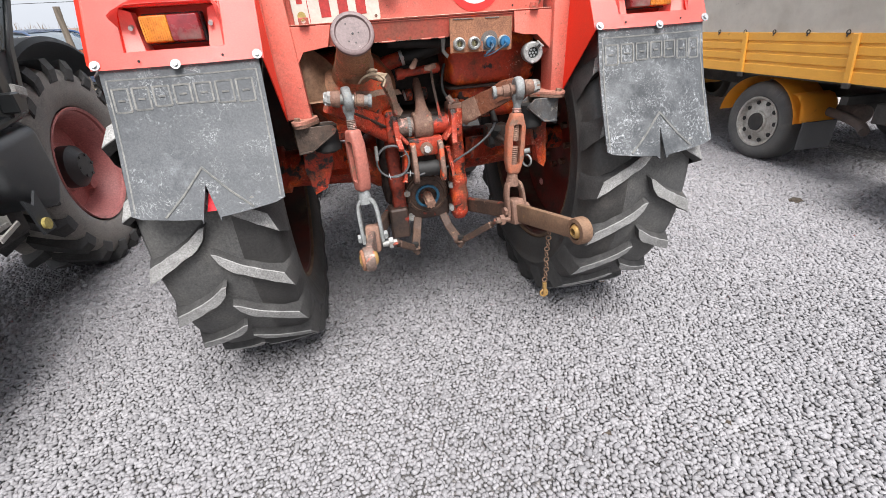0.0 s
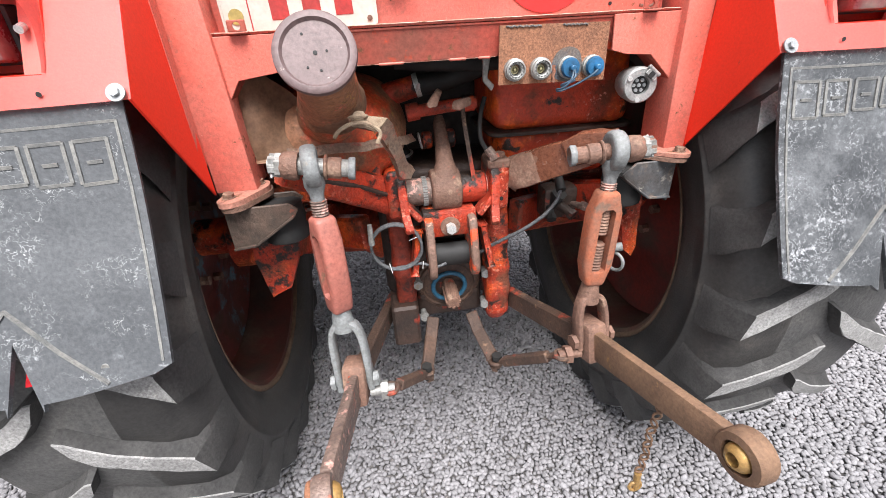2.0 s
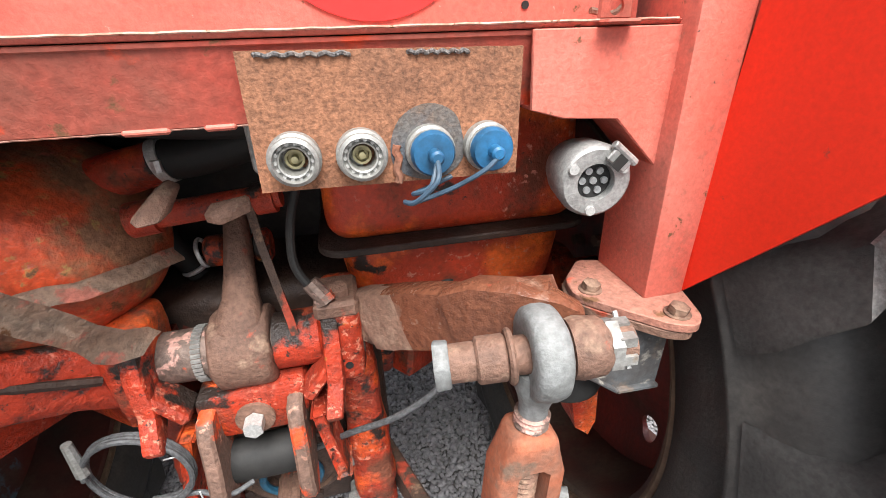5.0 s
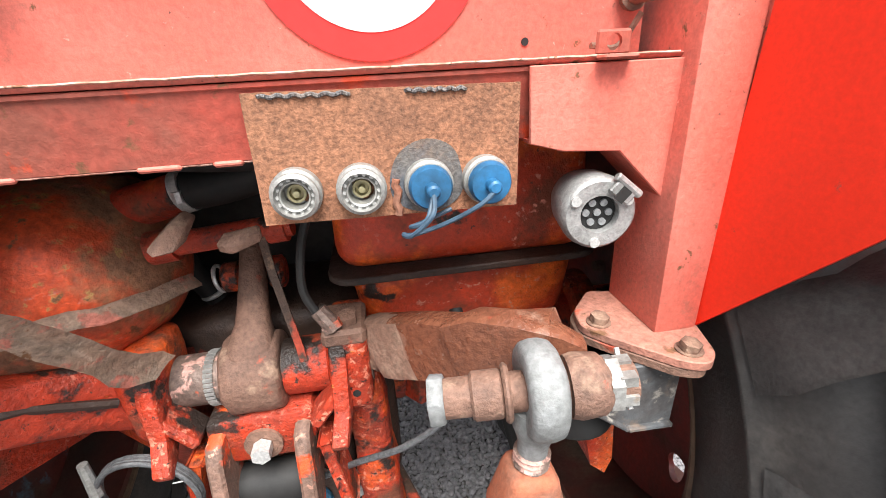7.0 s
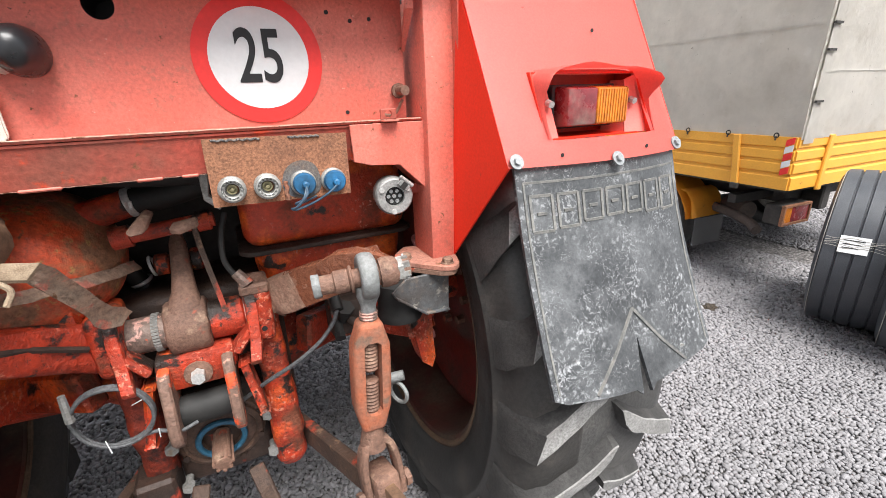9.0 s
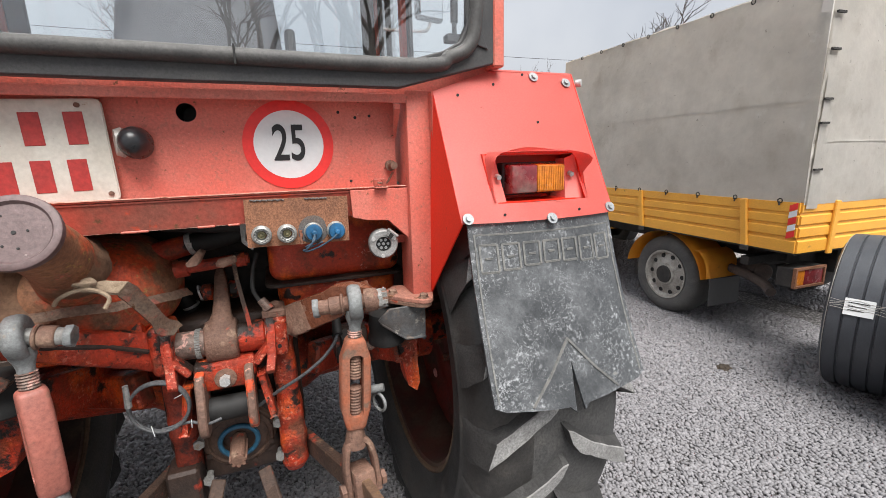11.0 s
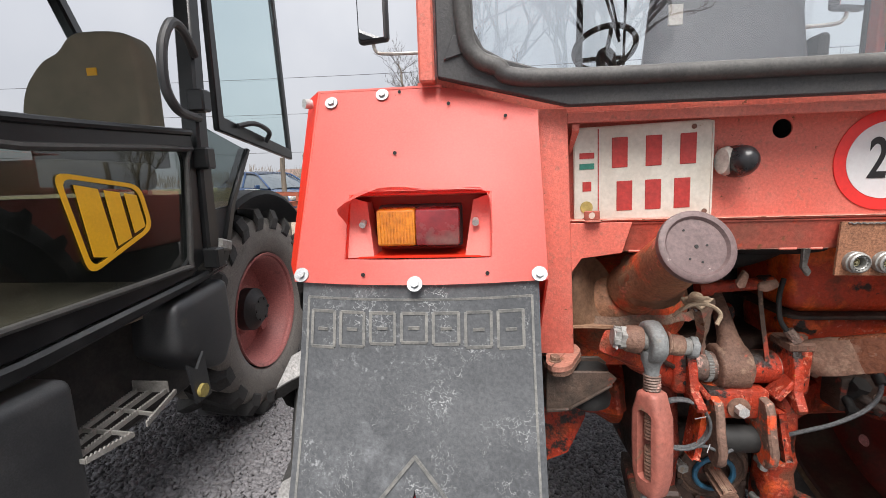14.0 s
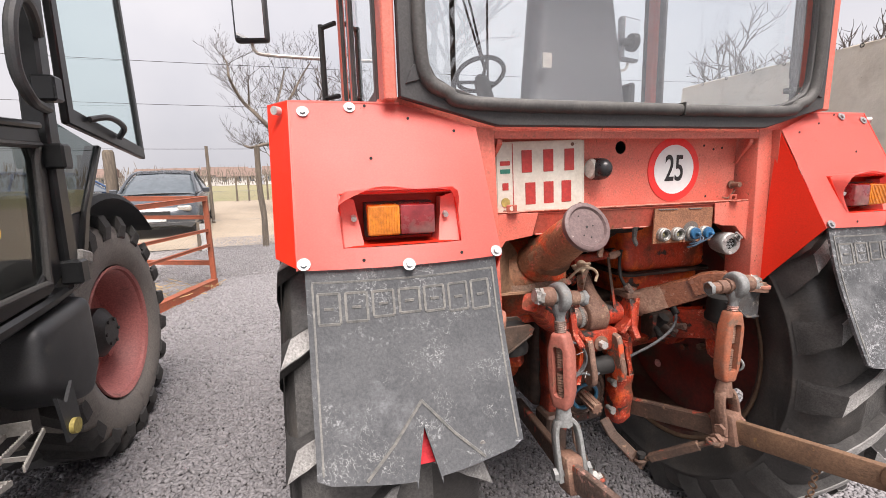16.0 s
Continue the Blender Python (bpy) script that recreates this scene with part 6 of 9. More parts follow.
def lift_rod(s, eye, fork, foot, bolt_in, mt_body, mt_fork, slot_dir, neck):
    """A lift rod: ball eye on a cross bolt, turnbuckle, fork."""
    eye, fork, foot = Vector(eye), Vector(fork), Vector(foot)
    d = (fork - eye).normalized()
    bm = B()
    lathe(bm, [(0.014, -0.0125), (0.024, -0.0145), (0.0350, -0.0145), (0.0390, -0.0115), (0.0410, -0.004), (0.0410, 0.004), (0.0390, 0.0115), (0.0350, 0.0145), (0.024, 0.0145), (0.014, 0.0125)], eye, (1, -0.10 * s, 0.02), n=40)
    lathe(bm, [(0.0, 0.015), (0.020, 0.018), (0.0200, 0.036), (0.0160, 0.046), (0.0135, 0.056), (0.0130, 0.080), (0.0, 0.080)], eye, d, n=24)
    weather(bm, 0.0009, 60)
    rod_eye = part("rod_eye", bm, "eye", tractor, "dull grey cast ball eye of the lift rod", smooth=42)
    bm = B()
    lathe(bm, [(0.0, 0.064), (0.0130, 0.064)] + [q for k in range(10) for q in ((0.0165, 0.066 + k * 0.0055), (0.0140, 0.0687 + k * 0.0055))] + [(0.0130, 0.123), (0.0, 0.123)], eye, d, n=20)
    part("thread", bm, "shaft", rod_eye)
    # cross bolt
    a = Vector(bolt_in)
    t = (eye - a).normalized()
    c = eye + t * 0.075
    bm = B()
    cyl(bm, a, c, 0.0165, n=20)
    bolt = part("cross_bolt", bm, "brown" if s > 0 else "zinc", tractor)
    bm = B()
    cyl(bm, a, a + t * 0.013, 0.0225, 0.0215, n=6)
    part("bolt_head", bm, "eye", bolt, bev=0.0015)
    for h0, h1, r in ((-0.056, -0.030, 0.020), (-0.030, -0.024, 0.024)):
        bm = B()
        cyl(bm, eye + t * h0, eye + t * h1, r, n=24)
        part("spacer", bm, "brown", bolt, bev=0.002)
    bm = B()
    lathe(bm, [(0.0, 0.022), (0.025, 0.022), (0.027, 0.030), (0.025, 0.048), (0.020, 0.054), (0.0, 0.054)], eye, t, n=24)
    part("thick_washer", bm, "brown", bolt)
    x = t.orthogonal().normalized()
    y = t.cross(x)
    bm = B()
    cyl(bm, eye + t * 0.052, eye + t * 0.062, 0.023, n=6)
    for k in range(6):
        q = (k + 0.5) * math.pi / 3
        p = eye + t * 0.060 + (x * math.cos(q) + y * math.sin(q)) * 0.0155
        m = basis(p, p + t)
        box(bm, (-0.0045, -0.0045, 0), (0.0045, 0.0045, 0.013), m)
    part("castle_nut", bm, "zinc", bolt)
    bm = B()
    cyl(bm, eye + t * 0.068 - x * 0.022, eye + t * 0.068 + x * 0.026, 0.0022, n=6)
    part("split_pin", bm, "bright", bolt)
    # turnbuckle
    top, bot = eye + d * neck, fork - d * 0.012
    n = (bot - top).length
    side = Vector((1, 0, 0)) if slot_dir == "front" else Vector((-0.5, 0.85, 0))
    side = (side - d * side.dot(d)).normalized()
    dep = d.cross(side)
    bm = B()
    prof = [(0.0, 0.0205), (0.018, 0.0245), (0.048, 0.034), (n * 0.5, 0.0350), (n - 0.052, 0.034), (n - 0.018, 0.0255), (n, 0.0215)]
    front = [top + d * h + side * w for h, w in prof] + [top + d * h - side * w for h, w in reversed(prof)]
    th = 0.0225
    prism(bm, [p - dep * th for p in front], dep * th * 2)
    bevel(bm, 0.010, 3, 60)
    tb = part("turnbuckle", bm, mt_body, tractor, "open turnbuckle body of the lift rod", smooth=45)
    hcut = B()
    k0, k1, ww = 0.038, n - 0.036, 0.0155
    mcut = [top + d * (k0 + 0.006) + side * ww, top + d * (k1 - 0.006) + side * ww, top + d * k1 + side * ww * 0.5, top + d * k1 - side * ww * 0.5,
            top + d * (k1 - 0.006) - side * ww, top + d * (k0 + 0.006) - side * ww, top + d * k0 - side * ww * 0.5, top + d * k0 + side * ww * 0.5]
    prism(hcut, [p - dep * 0.08 for p in mcut], dep * 0.16)
    pierce(tb, [hcut])
    for h0, h1 in ((0.03, n * 0.45), (n * 0.54, n - 0.03)):
        bm = B()
        k = int((h1 - h0) / 0.0035)
        lathe(bm, [(0.0, h0)] + [(0.0128 + 0.0022 * (i % 2), h0 + (h1 - h0) * i / k) for i in range(k + 1)] + [(0.0, h1)], top, d, n=16)
        part("screw_rod", bm, "brown", tb)
    # fork
    bm = B()
    cyl(bm, fork - d * 0.018, fork + d * 0.034, 0.0185, 0.026, n=20)
    f = part("fork_neck", bm, mt_fork, tractor, "fork of the lift rod")
    d2 = (foot - fork).normalized()
    sx = Vector((1, 0.15 * s, 0))
    sx = (sx - d2 * sx.dot(d2)).normalized()
    L = (foot - fork).length
    up = d2.cross(sx)
    for e in (-1, 1):
        bm = B()
        c1 = curve_pts([fork + d2 * 0.014 + sx * e * 0.002, fork + d2 * 0.030 + sx * e * 0.024, fork + d2 * 0.062 + sx * e * 0.033, fork + d2 * (L * 0.75) + sx * e * 0.035, fork + d2 * (L + 0.022) + sx * e * 0.035], 5)
        rings = []
        for i, p in enumerate(c1):
            t2 = (c1[min(i + 1, len(c1) - 1)] - c1[max(i - 1, 0)]).normalized()
            nrm = up.cross(t2).normalized()
            wd = 0.016 - 0.001 * (i / len(c1)) if i < len(c1) - 2 else 0.012
            rings.append([bm.verts.new(p + nrm * a2 * 0.0068 + up * b2 * wd) for a2, b2 in ((-1, -0.8), (-0.6, -1), (0.6, -1), (1, -0.8), (1, 0.8), (0.6, 1), (-0.6, 1), (-1, 0.8))])
        for a2, b2 in zip(rings, rings[1:]):
            for k in range(8):
                bm.faces.new((a2[k], a2[(k + 1) % 8], b2[(k + 1) % 8], b2[k]))
        bm.faces.new(rings[0])
        bm.faces.new(rings[-1][::-1])
        bmesh.ops.recalc_face_normals(bm, faces=bm.faces)
        part("fork_prong", bm, mt_fork, f, smooth=45)
    bm = B()
    cyl(bm, foot - sx * 0.052, foot + sx * 0.056, 0.011, n=16)
    pin = part("fork_pin", bm, mt_fork, f)
    for e in (-1, 1):
        bm = B()
        nut(bm, foot + sx * e * 0.043, sx * e, 0.018, 0.011)
        part("pin_nut", bm, mt_fork, pin)


lift_rod(-1, (-0.286, 1.744, 1.147), (-0.280, 1.722, 0.824), (-0.272, 1.688, 0.665), (-0.206, 1.742, 1.136), "tread_rod", "eye", "side", 0.096)
lift_rod(1, (0.306, 1.724, 1.128), (0.284, 1.715, 0.814), (0.290, 1.690, 0.688), (0.217, 1.739, 1.121), "rust_rod", "brown", "front", 0.080)

# lower links with end eyes
for s, far, mid2, near in ((-1, (-0.150, 2.26, 0.53), (-0.272, 1.688, 0.655), (-0.296, 1.385, 0.742)), (1, (0.135, 2.24, 0.545), (0.290, 1.69, 0.676), (0.342, 1.330, 0.752))):
    far, mid2, near = Vector(far), Vector(mid2), Vector(near)
    bm = B()
    bar(bm, far, mid2, 0.026, 0.062)
    a = part("lower_link", bm, "link", tractor, "rusty lower hitch link", bev=0.004)
    bm = B()
    bar(bm, mid2 - (near - mid2).normalized() * 0.06, near, 0.022, 0.075, (0, 0, 1), 0.022, 0.062)
    part("link_front", bm, "arm" if s > 0 else "shaft", a, "dusty rusty link arm", bev=0.005, seg=2)
    bm = B()
    ax = Vector((1, 0.12, 0)).normalized()
    dn = (near - mid2).normalized()
    lathe(bm, [(0.0275, -0.020), (0.040, -0.018), (0.043, -0.012), (0.043, 0.012), (0.040, 0.018), (0.0275, 0.020), (0.0265, 0.0), (0.0275, -0.020)], near + dn * 0.028, ax, n=28, close=False)
    if s < 0:
        bmesh.ops.scale(bm, vec=(0.8, 0.86, 0.86), space=Matrix.Translation(-near - dn * 0.028), verts=bm.verts)
    part("link_eye", bm, "arm" if s > 0 else "shaft", a, "rusty ball eye")
    bm = B()
    torus(bm, near + dn * 0.028 + ax * s * 0.018, ax, 0.026, 0.006, n=24, k=8)
    part("eye_ring", bm, "rust_plate", a)
    bm = B()
    lathe(bm, [(0.0115, -0.027), (0.0165, -0.0255), (0.0225, -0.018), (0.0255, 0.0), (0.0225, 0.018), (0.0165, 0.0255), (0.0115, 0.027), (0.0115, -0.027)], near + dn * 0.028, ax, n=24, close=False)
    part("eye_ball", bm, "ochre", a, "worn yellowish steel ball", smooth=50)
    # sleeve round the link at the fork
    bm = B()
    bar(bm, mid2 - dn * 0.045 + V(0, 0, 0.004), mid2 + dn * 0.030 + V(0, 0, 0.004), 0.052, 0.100, (0, 0, 1))
    part("link_sleeve", bm, "brown", a, bev=0.010, seg=2)
    bm = B()
    c = mid2 - s * V(0.030, 0, 0) + V(0, -0.012, -0.020)
    cyl(bm, c, c - s * V(0.055, 0, 0), 0.012, n=12)
    nut(bm, c - s * V(0.024, 0, 0), (-s, 0, 0), 0.022, 0.016)
    part("sleeve_bolt", bm, "brown" if s > 0 else "zinc", a)
    # stabiliser from the sleeve to the hanger
    st, en = c - s * V(0.045, 0, 0.0), V(s * 0.100, 1.845, 0.505)
    dd = (en - st).normalized()
    bm = B()
    cyl(bm, st, st + dd * 0.05, 0.009, n=10)
    bar(bm, st + dd * 0.045, en - dd * 0.035, 0.022, 0.026)
    cyl(bm, en - dd * 0.04, en, 0.009, n=10)
    part("stabiliser", bm, "link", tractor, "rusty stabiliser turnbuckle", bev=0.004)
    for q, ax2 in ((st, (0, 0, 1)), (en, (0, 0.3, 1))):
        bm = B()
        torus(bm, q, ax2, 0.016, 0.006, n=16, k=8)
        part("stabiliser_eye", bm, "link", tractor)
    bm = B()
    for k, (p, q) in enumerate((((s * 0.058, 1.99, 0.585), (s * 0.072, 1.955, 0.54)), ((s * 0.072, 1.955, 0.54), (s * 0.095, 1.87, 0.505)), ((s * 0.095, 1.87, 0.505), (s * 0.102, 1.835, 0.500)))):
        bar(bm, p, V(*q) + (V(*q) - V(*p)) * 0.1, 0.036, 0.014, (0, 1, 1))
    part("hanger", bm, "link", tractor, "bent brown hanger strap", bev=0.003)
    bm = B()
    cyl(bm, (s * 0.100, 1.842, 0.485), (s * 0.100, 1.842, 0.528), 0.010, n=10)
    nut(bm, (s * 0.100, 1.842, 0.522), (0, 0, 1), 0.015, 0.012)
    part("hanger_bolt", bm, "hose", tractor)
# hanging chain with a pin
bm = B()
cx0 = V(0.325, 1.47, 0.70)
for k in range(11):
    torus(bm, cx0 + V(0.002 * math.sin(k), 0.001 * k, -0.022 * k), (1, 0.2, 0) if k % 2 else (0.2, 1, 0), 0.0085, 0.0025, n=10, k=6)
chain = part("chain", bm, "arm", tractor, "short rusty hanging chain")
bm = B()
cyl(bm, cx0 + V(0, 0.012, -0.235), cx0 + V(0.004, 0.014, -0.29), 0.008, n=10)
torus(bm, cx0 + V(0, 0.012, -0.28), (0, 1, 0), 0.014, 0.004, n=12, k=6)
part("linch_pin", bm, "ochre", chain)

# gearbox, axle, power take-off
# dark casting colour here stands for the shadow deep in the gap
bm = B()
box(bm, (-0.185, 2.075, 0.62), (0.185, 3.2, 1.03))
part("gearbox", bm, "dark_cast", tractor, "gearbox casing coloured dark for the deep gap's shade", bev=0.03, seg=3)
for s in (-1, 1):
    bm = B()
    lathe(bm, [(0.0, 0.15), (0.135, 0.15), (0.135, 0.20), (0.105, 0.25), (0.092, 0.45), (0.085, 0.60), (0.11, 0.61), (0.11, 0.66), (0.06, 0.67), (0.06, 0.78), (0.0, 0.78)], (0, WY, WZ + 0.02), (s, 0, 0), n=32)
    part("axle_housing", bm, "cast", tractor, "grimy red axle housing")
    bm = B()
    bar(bm, (s * 0.40, 2.25, 0.80), (s * 0.22, 2.10, 0.84), 0.05, 0.10)
    part("axle_web", bm, "cast", tractor, bev=0.008)
    # lumpy upright casting beside the shaft, with two bolts
    if s > 0:
        secs = [(0.142, 2.030, 1.000, 0.030, 0.045), (0.140, 2.030, 0.93, 0.031, 0.045), (0.141, 2.026, 0.85, 0.033, 0.046), (0.143, 2.026, 0.78, 0.031, 0.044), (0.144, 2.022, 0.735, 0.036, 0.048), (0.143, 2.024, 0.70, 0.033, 0.045),
                (0.145, 2.020, 0.655, 0.039, 0.050), (0.143, 2.024, 0.615, 0.034, 0.045), (0.144, 2.024, 0.575, 0.036, 0.045), (0.142, 2.030, 0.548, 0.026, 0.034)]
    else:
        secs = [(-0.136, 2.050, 0.99, 0.026, 0.040), (-0.134, 2.046, 0.86, 0.028, 0.042), (-0.130, 2.044, 0.79, 0.030, 0.044), (-0.130, 2.040, 0.74, 0.034, 0.046), (-0.128, 2.044, 0.70, 0.029, 0.042), (-0.130, 2.048, 0.60, 0.030, 0.042)]
    bm = B()
    rings = []
    for x, y, z, w, d in secs:
        ring = []
        for k in range(20):
            a = 2 * math.pi * (k + 0.5) / 20
            ca, sa = math.cos(a), math.sin(a)
            f = (abs(ca) ** 4 + abs(sa) ** 4) ** -0.25
            ring.append(bm.verts.new((x + w * ca * f, y + d * sa * f, z)))
        rings.append(ring)
    for a, c in zip(rings, rings[1:]):
        for k in range(20):
            bm.faces.new((a[k], a[(k + 1) % 20], c[(k + 1) % 20], c[k]))
    bm.faces.new(rings[0])
    bm.faces.new(rings[-1][::-1])
    bmesh.ops.subdivide_edges(bm, edges=[e for e in bm.edges if e.calc_length() > 0.03], cuts=2, use_grid_fill=True)
    bmesh.ops.recalc_face_normals(bm, faces=bm.faces)
    weather(bm, 0.0035, 28)
    part("upright_casting", bm, "cast" if s > 0 else "grimy", tractor, "rough red upright casting" if s > 0 else "grimy upright casting, darkened for shade under the cab", smooth=50)
    for x, z in (((0.107, 0.712), (0.104, 0.604)) if s > 0 else ((-0.094, 0.700), (-0.084, 0.585))):
        bm = B()
        cyl(bm, (x, 2.03, z), (x, 1.995, z), 0.009, n=12)
        nut(bm, (x, 2.004, z), (0, -1, 0), 0.0145, 0.012)
        part("case_bolt", bm, "zinc", tractor)
bm = B()
box(bm, (-0.180, 1.976, 0.500), (-0.100, 2.068, 0.640))
part("link_stop", bm, "dark_cast", tractor, "black oily link stop", bev=0.008)
bm = B()
lathe(bm, [(0.0, 0.0), (0.099, 0.0), (0.101, 0.012), (0.097, 0.022), (0.092, 0.024), (0.090, 0.032), (0.080, 0.036), (0.076, 0.030), (0.066, 0.036), (0.046, 0.036), (0.044, 0.020), (0.0, 0.020)], (0, 2.065, 0.672), (0, -1, -0.12), n=44)
flange = part("pto_flange", bm, "flange", tractor, "oily brown power take-off flange")
bm = B()
torus(bm, (0, 2.024, 0.667), (0, -1, -0.12), 0.049, 0.0070, n=40, k=8)
part("seal_ring", bm, "blue_ring", flange, "blue seal ring")
bm = B()
lathe(bm, [(0.0, 0.095)] + [(0.017, 0.093), (0.019, 0.085), (0.019, 0.0), (0.0, 0.0)], (0, 2.040, 0.668), (0, -1, -0.12), n=20)
part("pto_shaft", bm, "brown", flange)
for k in range(8):
    a = 2 * math.pi * k / 8
    bm = B()
    p = V(0.0, 2.06 - 0.006, 0.668) + V(0.027 * math.cos(a), 0, 0.027 * math.sin(a))
    cyl(bm, V(0.0185 * math.cos(a), 2.025, 0.666 + 0.0185 * math.sin(a)), V(0.0185 * math.cos(a), 1.948, 0.657 + 0.0185 * math.sin(a)), 0.0045, n=6)
    part("pto_spline", bm, "brown", flange)
    bm = B()
    nut(bm, V(0.088 * math.cos(a + 0.4), 2.045, 0.668 + 0.088 * math.sin(a + 0.4)), (0, -1, 0), 0.008, 0.014)
    part("flange_bolt", bm, "dark_cast", flange)
bm = B()
box(bm, (-0.100, 2.045, 0.545), (0.105, 2.10, 0.80))
part("pto_case", bm, "dark_cast", tractor, bev=0.02, seg=3)

# top link bracket: two cheeks, pin and bolt
for s in (-1, 1):
    bm = B()
    x = s * 0.046
    prism(bm, [(x, 1.922, 0.928), (x, 1.910, 0.905), (x, 1.900, 0.86), (x, 1.885, 0.815), (x, 1.888, 0.785), (x, 1.905, 0.768), (x, 1.93, 0.772), (x, 1.950, 0.80), (x, 2.02, 0.86), (x, 2.02, 0.94)], (s * 0.021, 0, 0))
    cheek = part("bracket_cheek", bm, "tongue", tractor, "worn top link cheek", bev=0.004)
bm = B()
prism(bm, [(-0.070, 1.945, 0.945), (0.070, 1.945, 0.945), (0.075, 1.945, 0.90), (0.048, 1.945, 0.87), (-0.048, 1.945, 0.87), (-0.075, 1.945, 0.90)], (0, 0.08, 0))
part("top_link_bracket", bm, "cast", tractor, "chipped red top link bracket", bev=0.008, seg=2)
bm = B()
cyl(bm, (0, 1.948, 0.902), (0, 1.940, 0.902), 0.026, n=20)
part("bracket_washer", bm, "brown", tractor)
bm = B()
nut(bm, (0, 1.939, 0.902), (0, -1, 0), 0.0135, 0.020)
part("bracket_bolt", bm, "bright", tractor, "bright hexagon bolt")
bm = B()
cyl(bm, (-0.05, 1.955, 0.815), (0.05, 1.955, 0.815), 0.032, n=20)
part("spring_drum", bm, "hose", tractor)
for s in (-1, 1):
    bm = B()
    for a, c in (((s * 0.075, 1.95, 0.93), (s * 0.115, 1.95, 0.98)), ((s * 0.085, 1.95, 0.90), (s * 0.105, 1.94, 0.78))):
        bar(bm, a, c, 0.016, 0.05, (0, 1, 0))
    part("side_web", bm, "cast", tractor, bev=0.004)

# coiled cable and control cable
bm = B()
tube(bm, curve_pts([(0.03, 1.975, 0.775), (0.064, 1.965, 0.793), (0.12, 1.940, 0.838), (0.19, 1.905, 0.890), (0.250, 1.895, 0.940), (0.285, 1.92, 0.985), (0.285, 1.98, 1.04)], 6), 0.0048, 8)
part("control_cable", bm, "braid", tractor, "grey braided control cable")
bm = B()
loops = []
for k in range(84):
    q = -1.6 + 2 * math.pi * 2.75 * k / 83
    rr = 0.064 + 0.003 * math.sin(k * 0.21)
    loops.append(V(-0.148 + rr * math.cos(q), 1.925 - 0.014 * k / 83 - 0.009 * math.cos(q), 0.872 + rr * math.sin(q)))
tube(bm, loops[::-1] + curve_pts([(-0.120, 1.915, 0.815), (-0.085, 1.91, 0.820), (-0.05, 1.905, 0.808), (-0.02, 1.92, 0.806)], 6), 0.0038, 8)
coil = part("control_cable", bm, "braid", tractor, "coiled grey braided control cable")
bm = B()
cyl(bm, (-0.205, 1.92, 0.94), (-0.206, 1.92, 0.885), 0.006, 0.008, n=8)
part("cable_end", bm, "zinc", coil)
bm = B()
cyl(bm, (0.285, 1.915, 0.980), (0.286, 1.985, 1.05), 0.013, 0.010, n=12)
part("cable_boot", bm, "hose", coil, "black rubber cable boot")
for p, d in (((-0.10, 1.909, 0.895), (0.02, -0.01, 0.012)), ((-0.165, 1.912, 0.815), (0.004, -0.004, -0.022)), ((-0.082, 1.905, 0.818), (0.002, -0.004, 0.02)), ((0.095, 1.948, 0.82), (-0.002, -0.004, -0.02))):
    bm = B()
    cyl(bm, V(*p) - V(*d) * 0.6, V(*p) + V(*d) * 0.6, 0.0011, n=6)
    part("cable_tie", bm, "paper", coil)

# bent bracket with a knotted rope
right = [(-0.132, 1.828, 1.206), (-0.124, 1.842, 1.192), (-0.116, 1.868, 1.158), (-0.104, 1.900, 1.112), (-0.096, 1.925, 1.086), (-0.084, 1.948, 1.070), (-0.078, 1.958, 1.056)]
left = [(-0.156, 1.830, 1.180), (-0.148, 1.838, 1.166), (-0.134, 1.856, 1.132), (-0.122, 1.886, 1.092), (-0.120, 1.896, 1.068), (-0.112, 1.908, 1.052), (-0.092, 1.930, 1.044)]
rows = [[a, V(*a).lerp(V(*c), 0.33) + V(0, 0, 0.002), V(*a).lerp(V(*c), 0.66), c, V(*c) + V(-0.006, 0.022, -0.010)] for a, c in zip(right, left)]
bm = B()
sheet(bm, [[tuple(p) for p in q] for q in rows], 0.006)
bmesh.ops.subdivide_edges(bm, edges=bm.edges, cuts=1, use_grid_fill=True)
weather(bm, 0.0025, 40)
hook = part("hook_bracket", bm, "bracket", tractor, "bent rusty bracket with flaking paint", smooth=45)
bm = B()
prism(bm, [(-0.132, 1.828, 1.209), (-0.156, 1.830, 1.184), (-0.182, 1.800, 1.202), (-0.205, 1.796, 1.206), (-0.208, 1.812, 1.216), (-0.172, 1.822, 1.218)], (0.001, 0.004, -0.006))
part("bracket_tongue", bm, "rope", hook, "pale bent tongue", bev=0.0015)
bm = B()
lathe(bm, [(0.0, 0.014), (0.010, 0.013), (0.014, 0.006), (0.014, 0.0), (0.0, 0.0)], (-0.188, 1.792, 1.216), (0, -0.3, 1), n=14)
part("rope_knot", bm, "rope", hook, smooth=60)
for pts in ([(-0.238, 1.770, 1.190), (-0.226, 1.765, 1.204), (-0.200, 1.770, 1.214), (-0.172, 1.766, 1.212), (-0.152, 1.768, 1.194), (-0.160, 1.764, 1.174)],
            [(-0.206, 1.780, 1.222), (-0.198, 1.766, 1.226), (-0.178, 1.768, 1.226), (-0.176, 1.784, 1.222), (-0.190, 1.796, 1.224), (-0.206, 1.780, 1.218)]):
    bm = B()
    tube(bm, curve_pts(pts, 5), 0.0040, 7)
    part("rope", bm, "rope", hook, "knotted dirty rope")

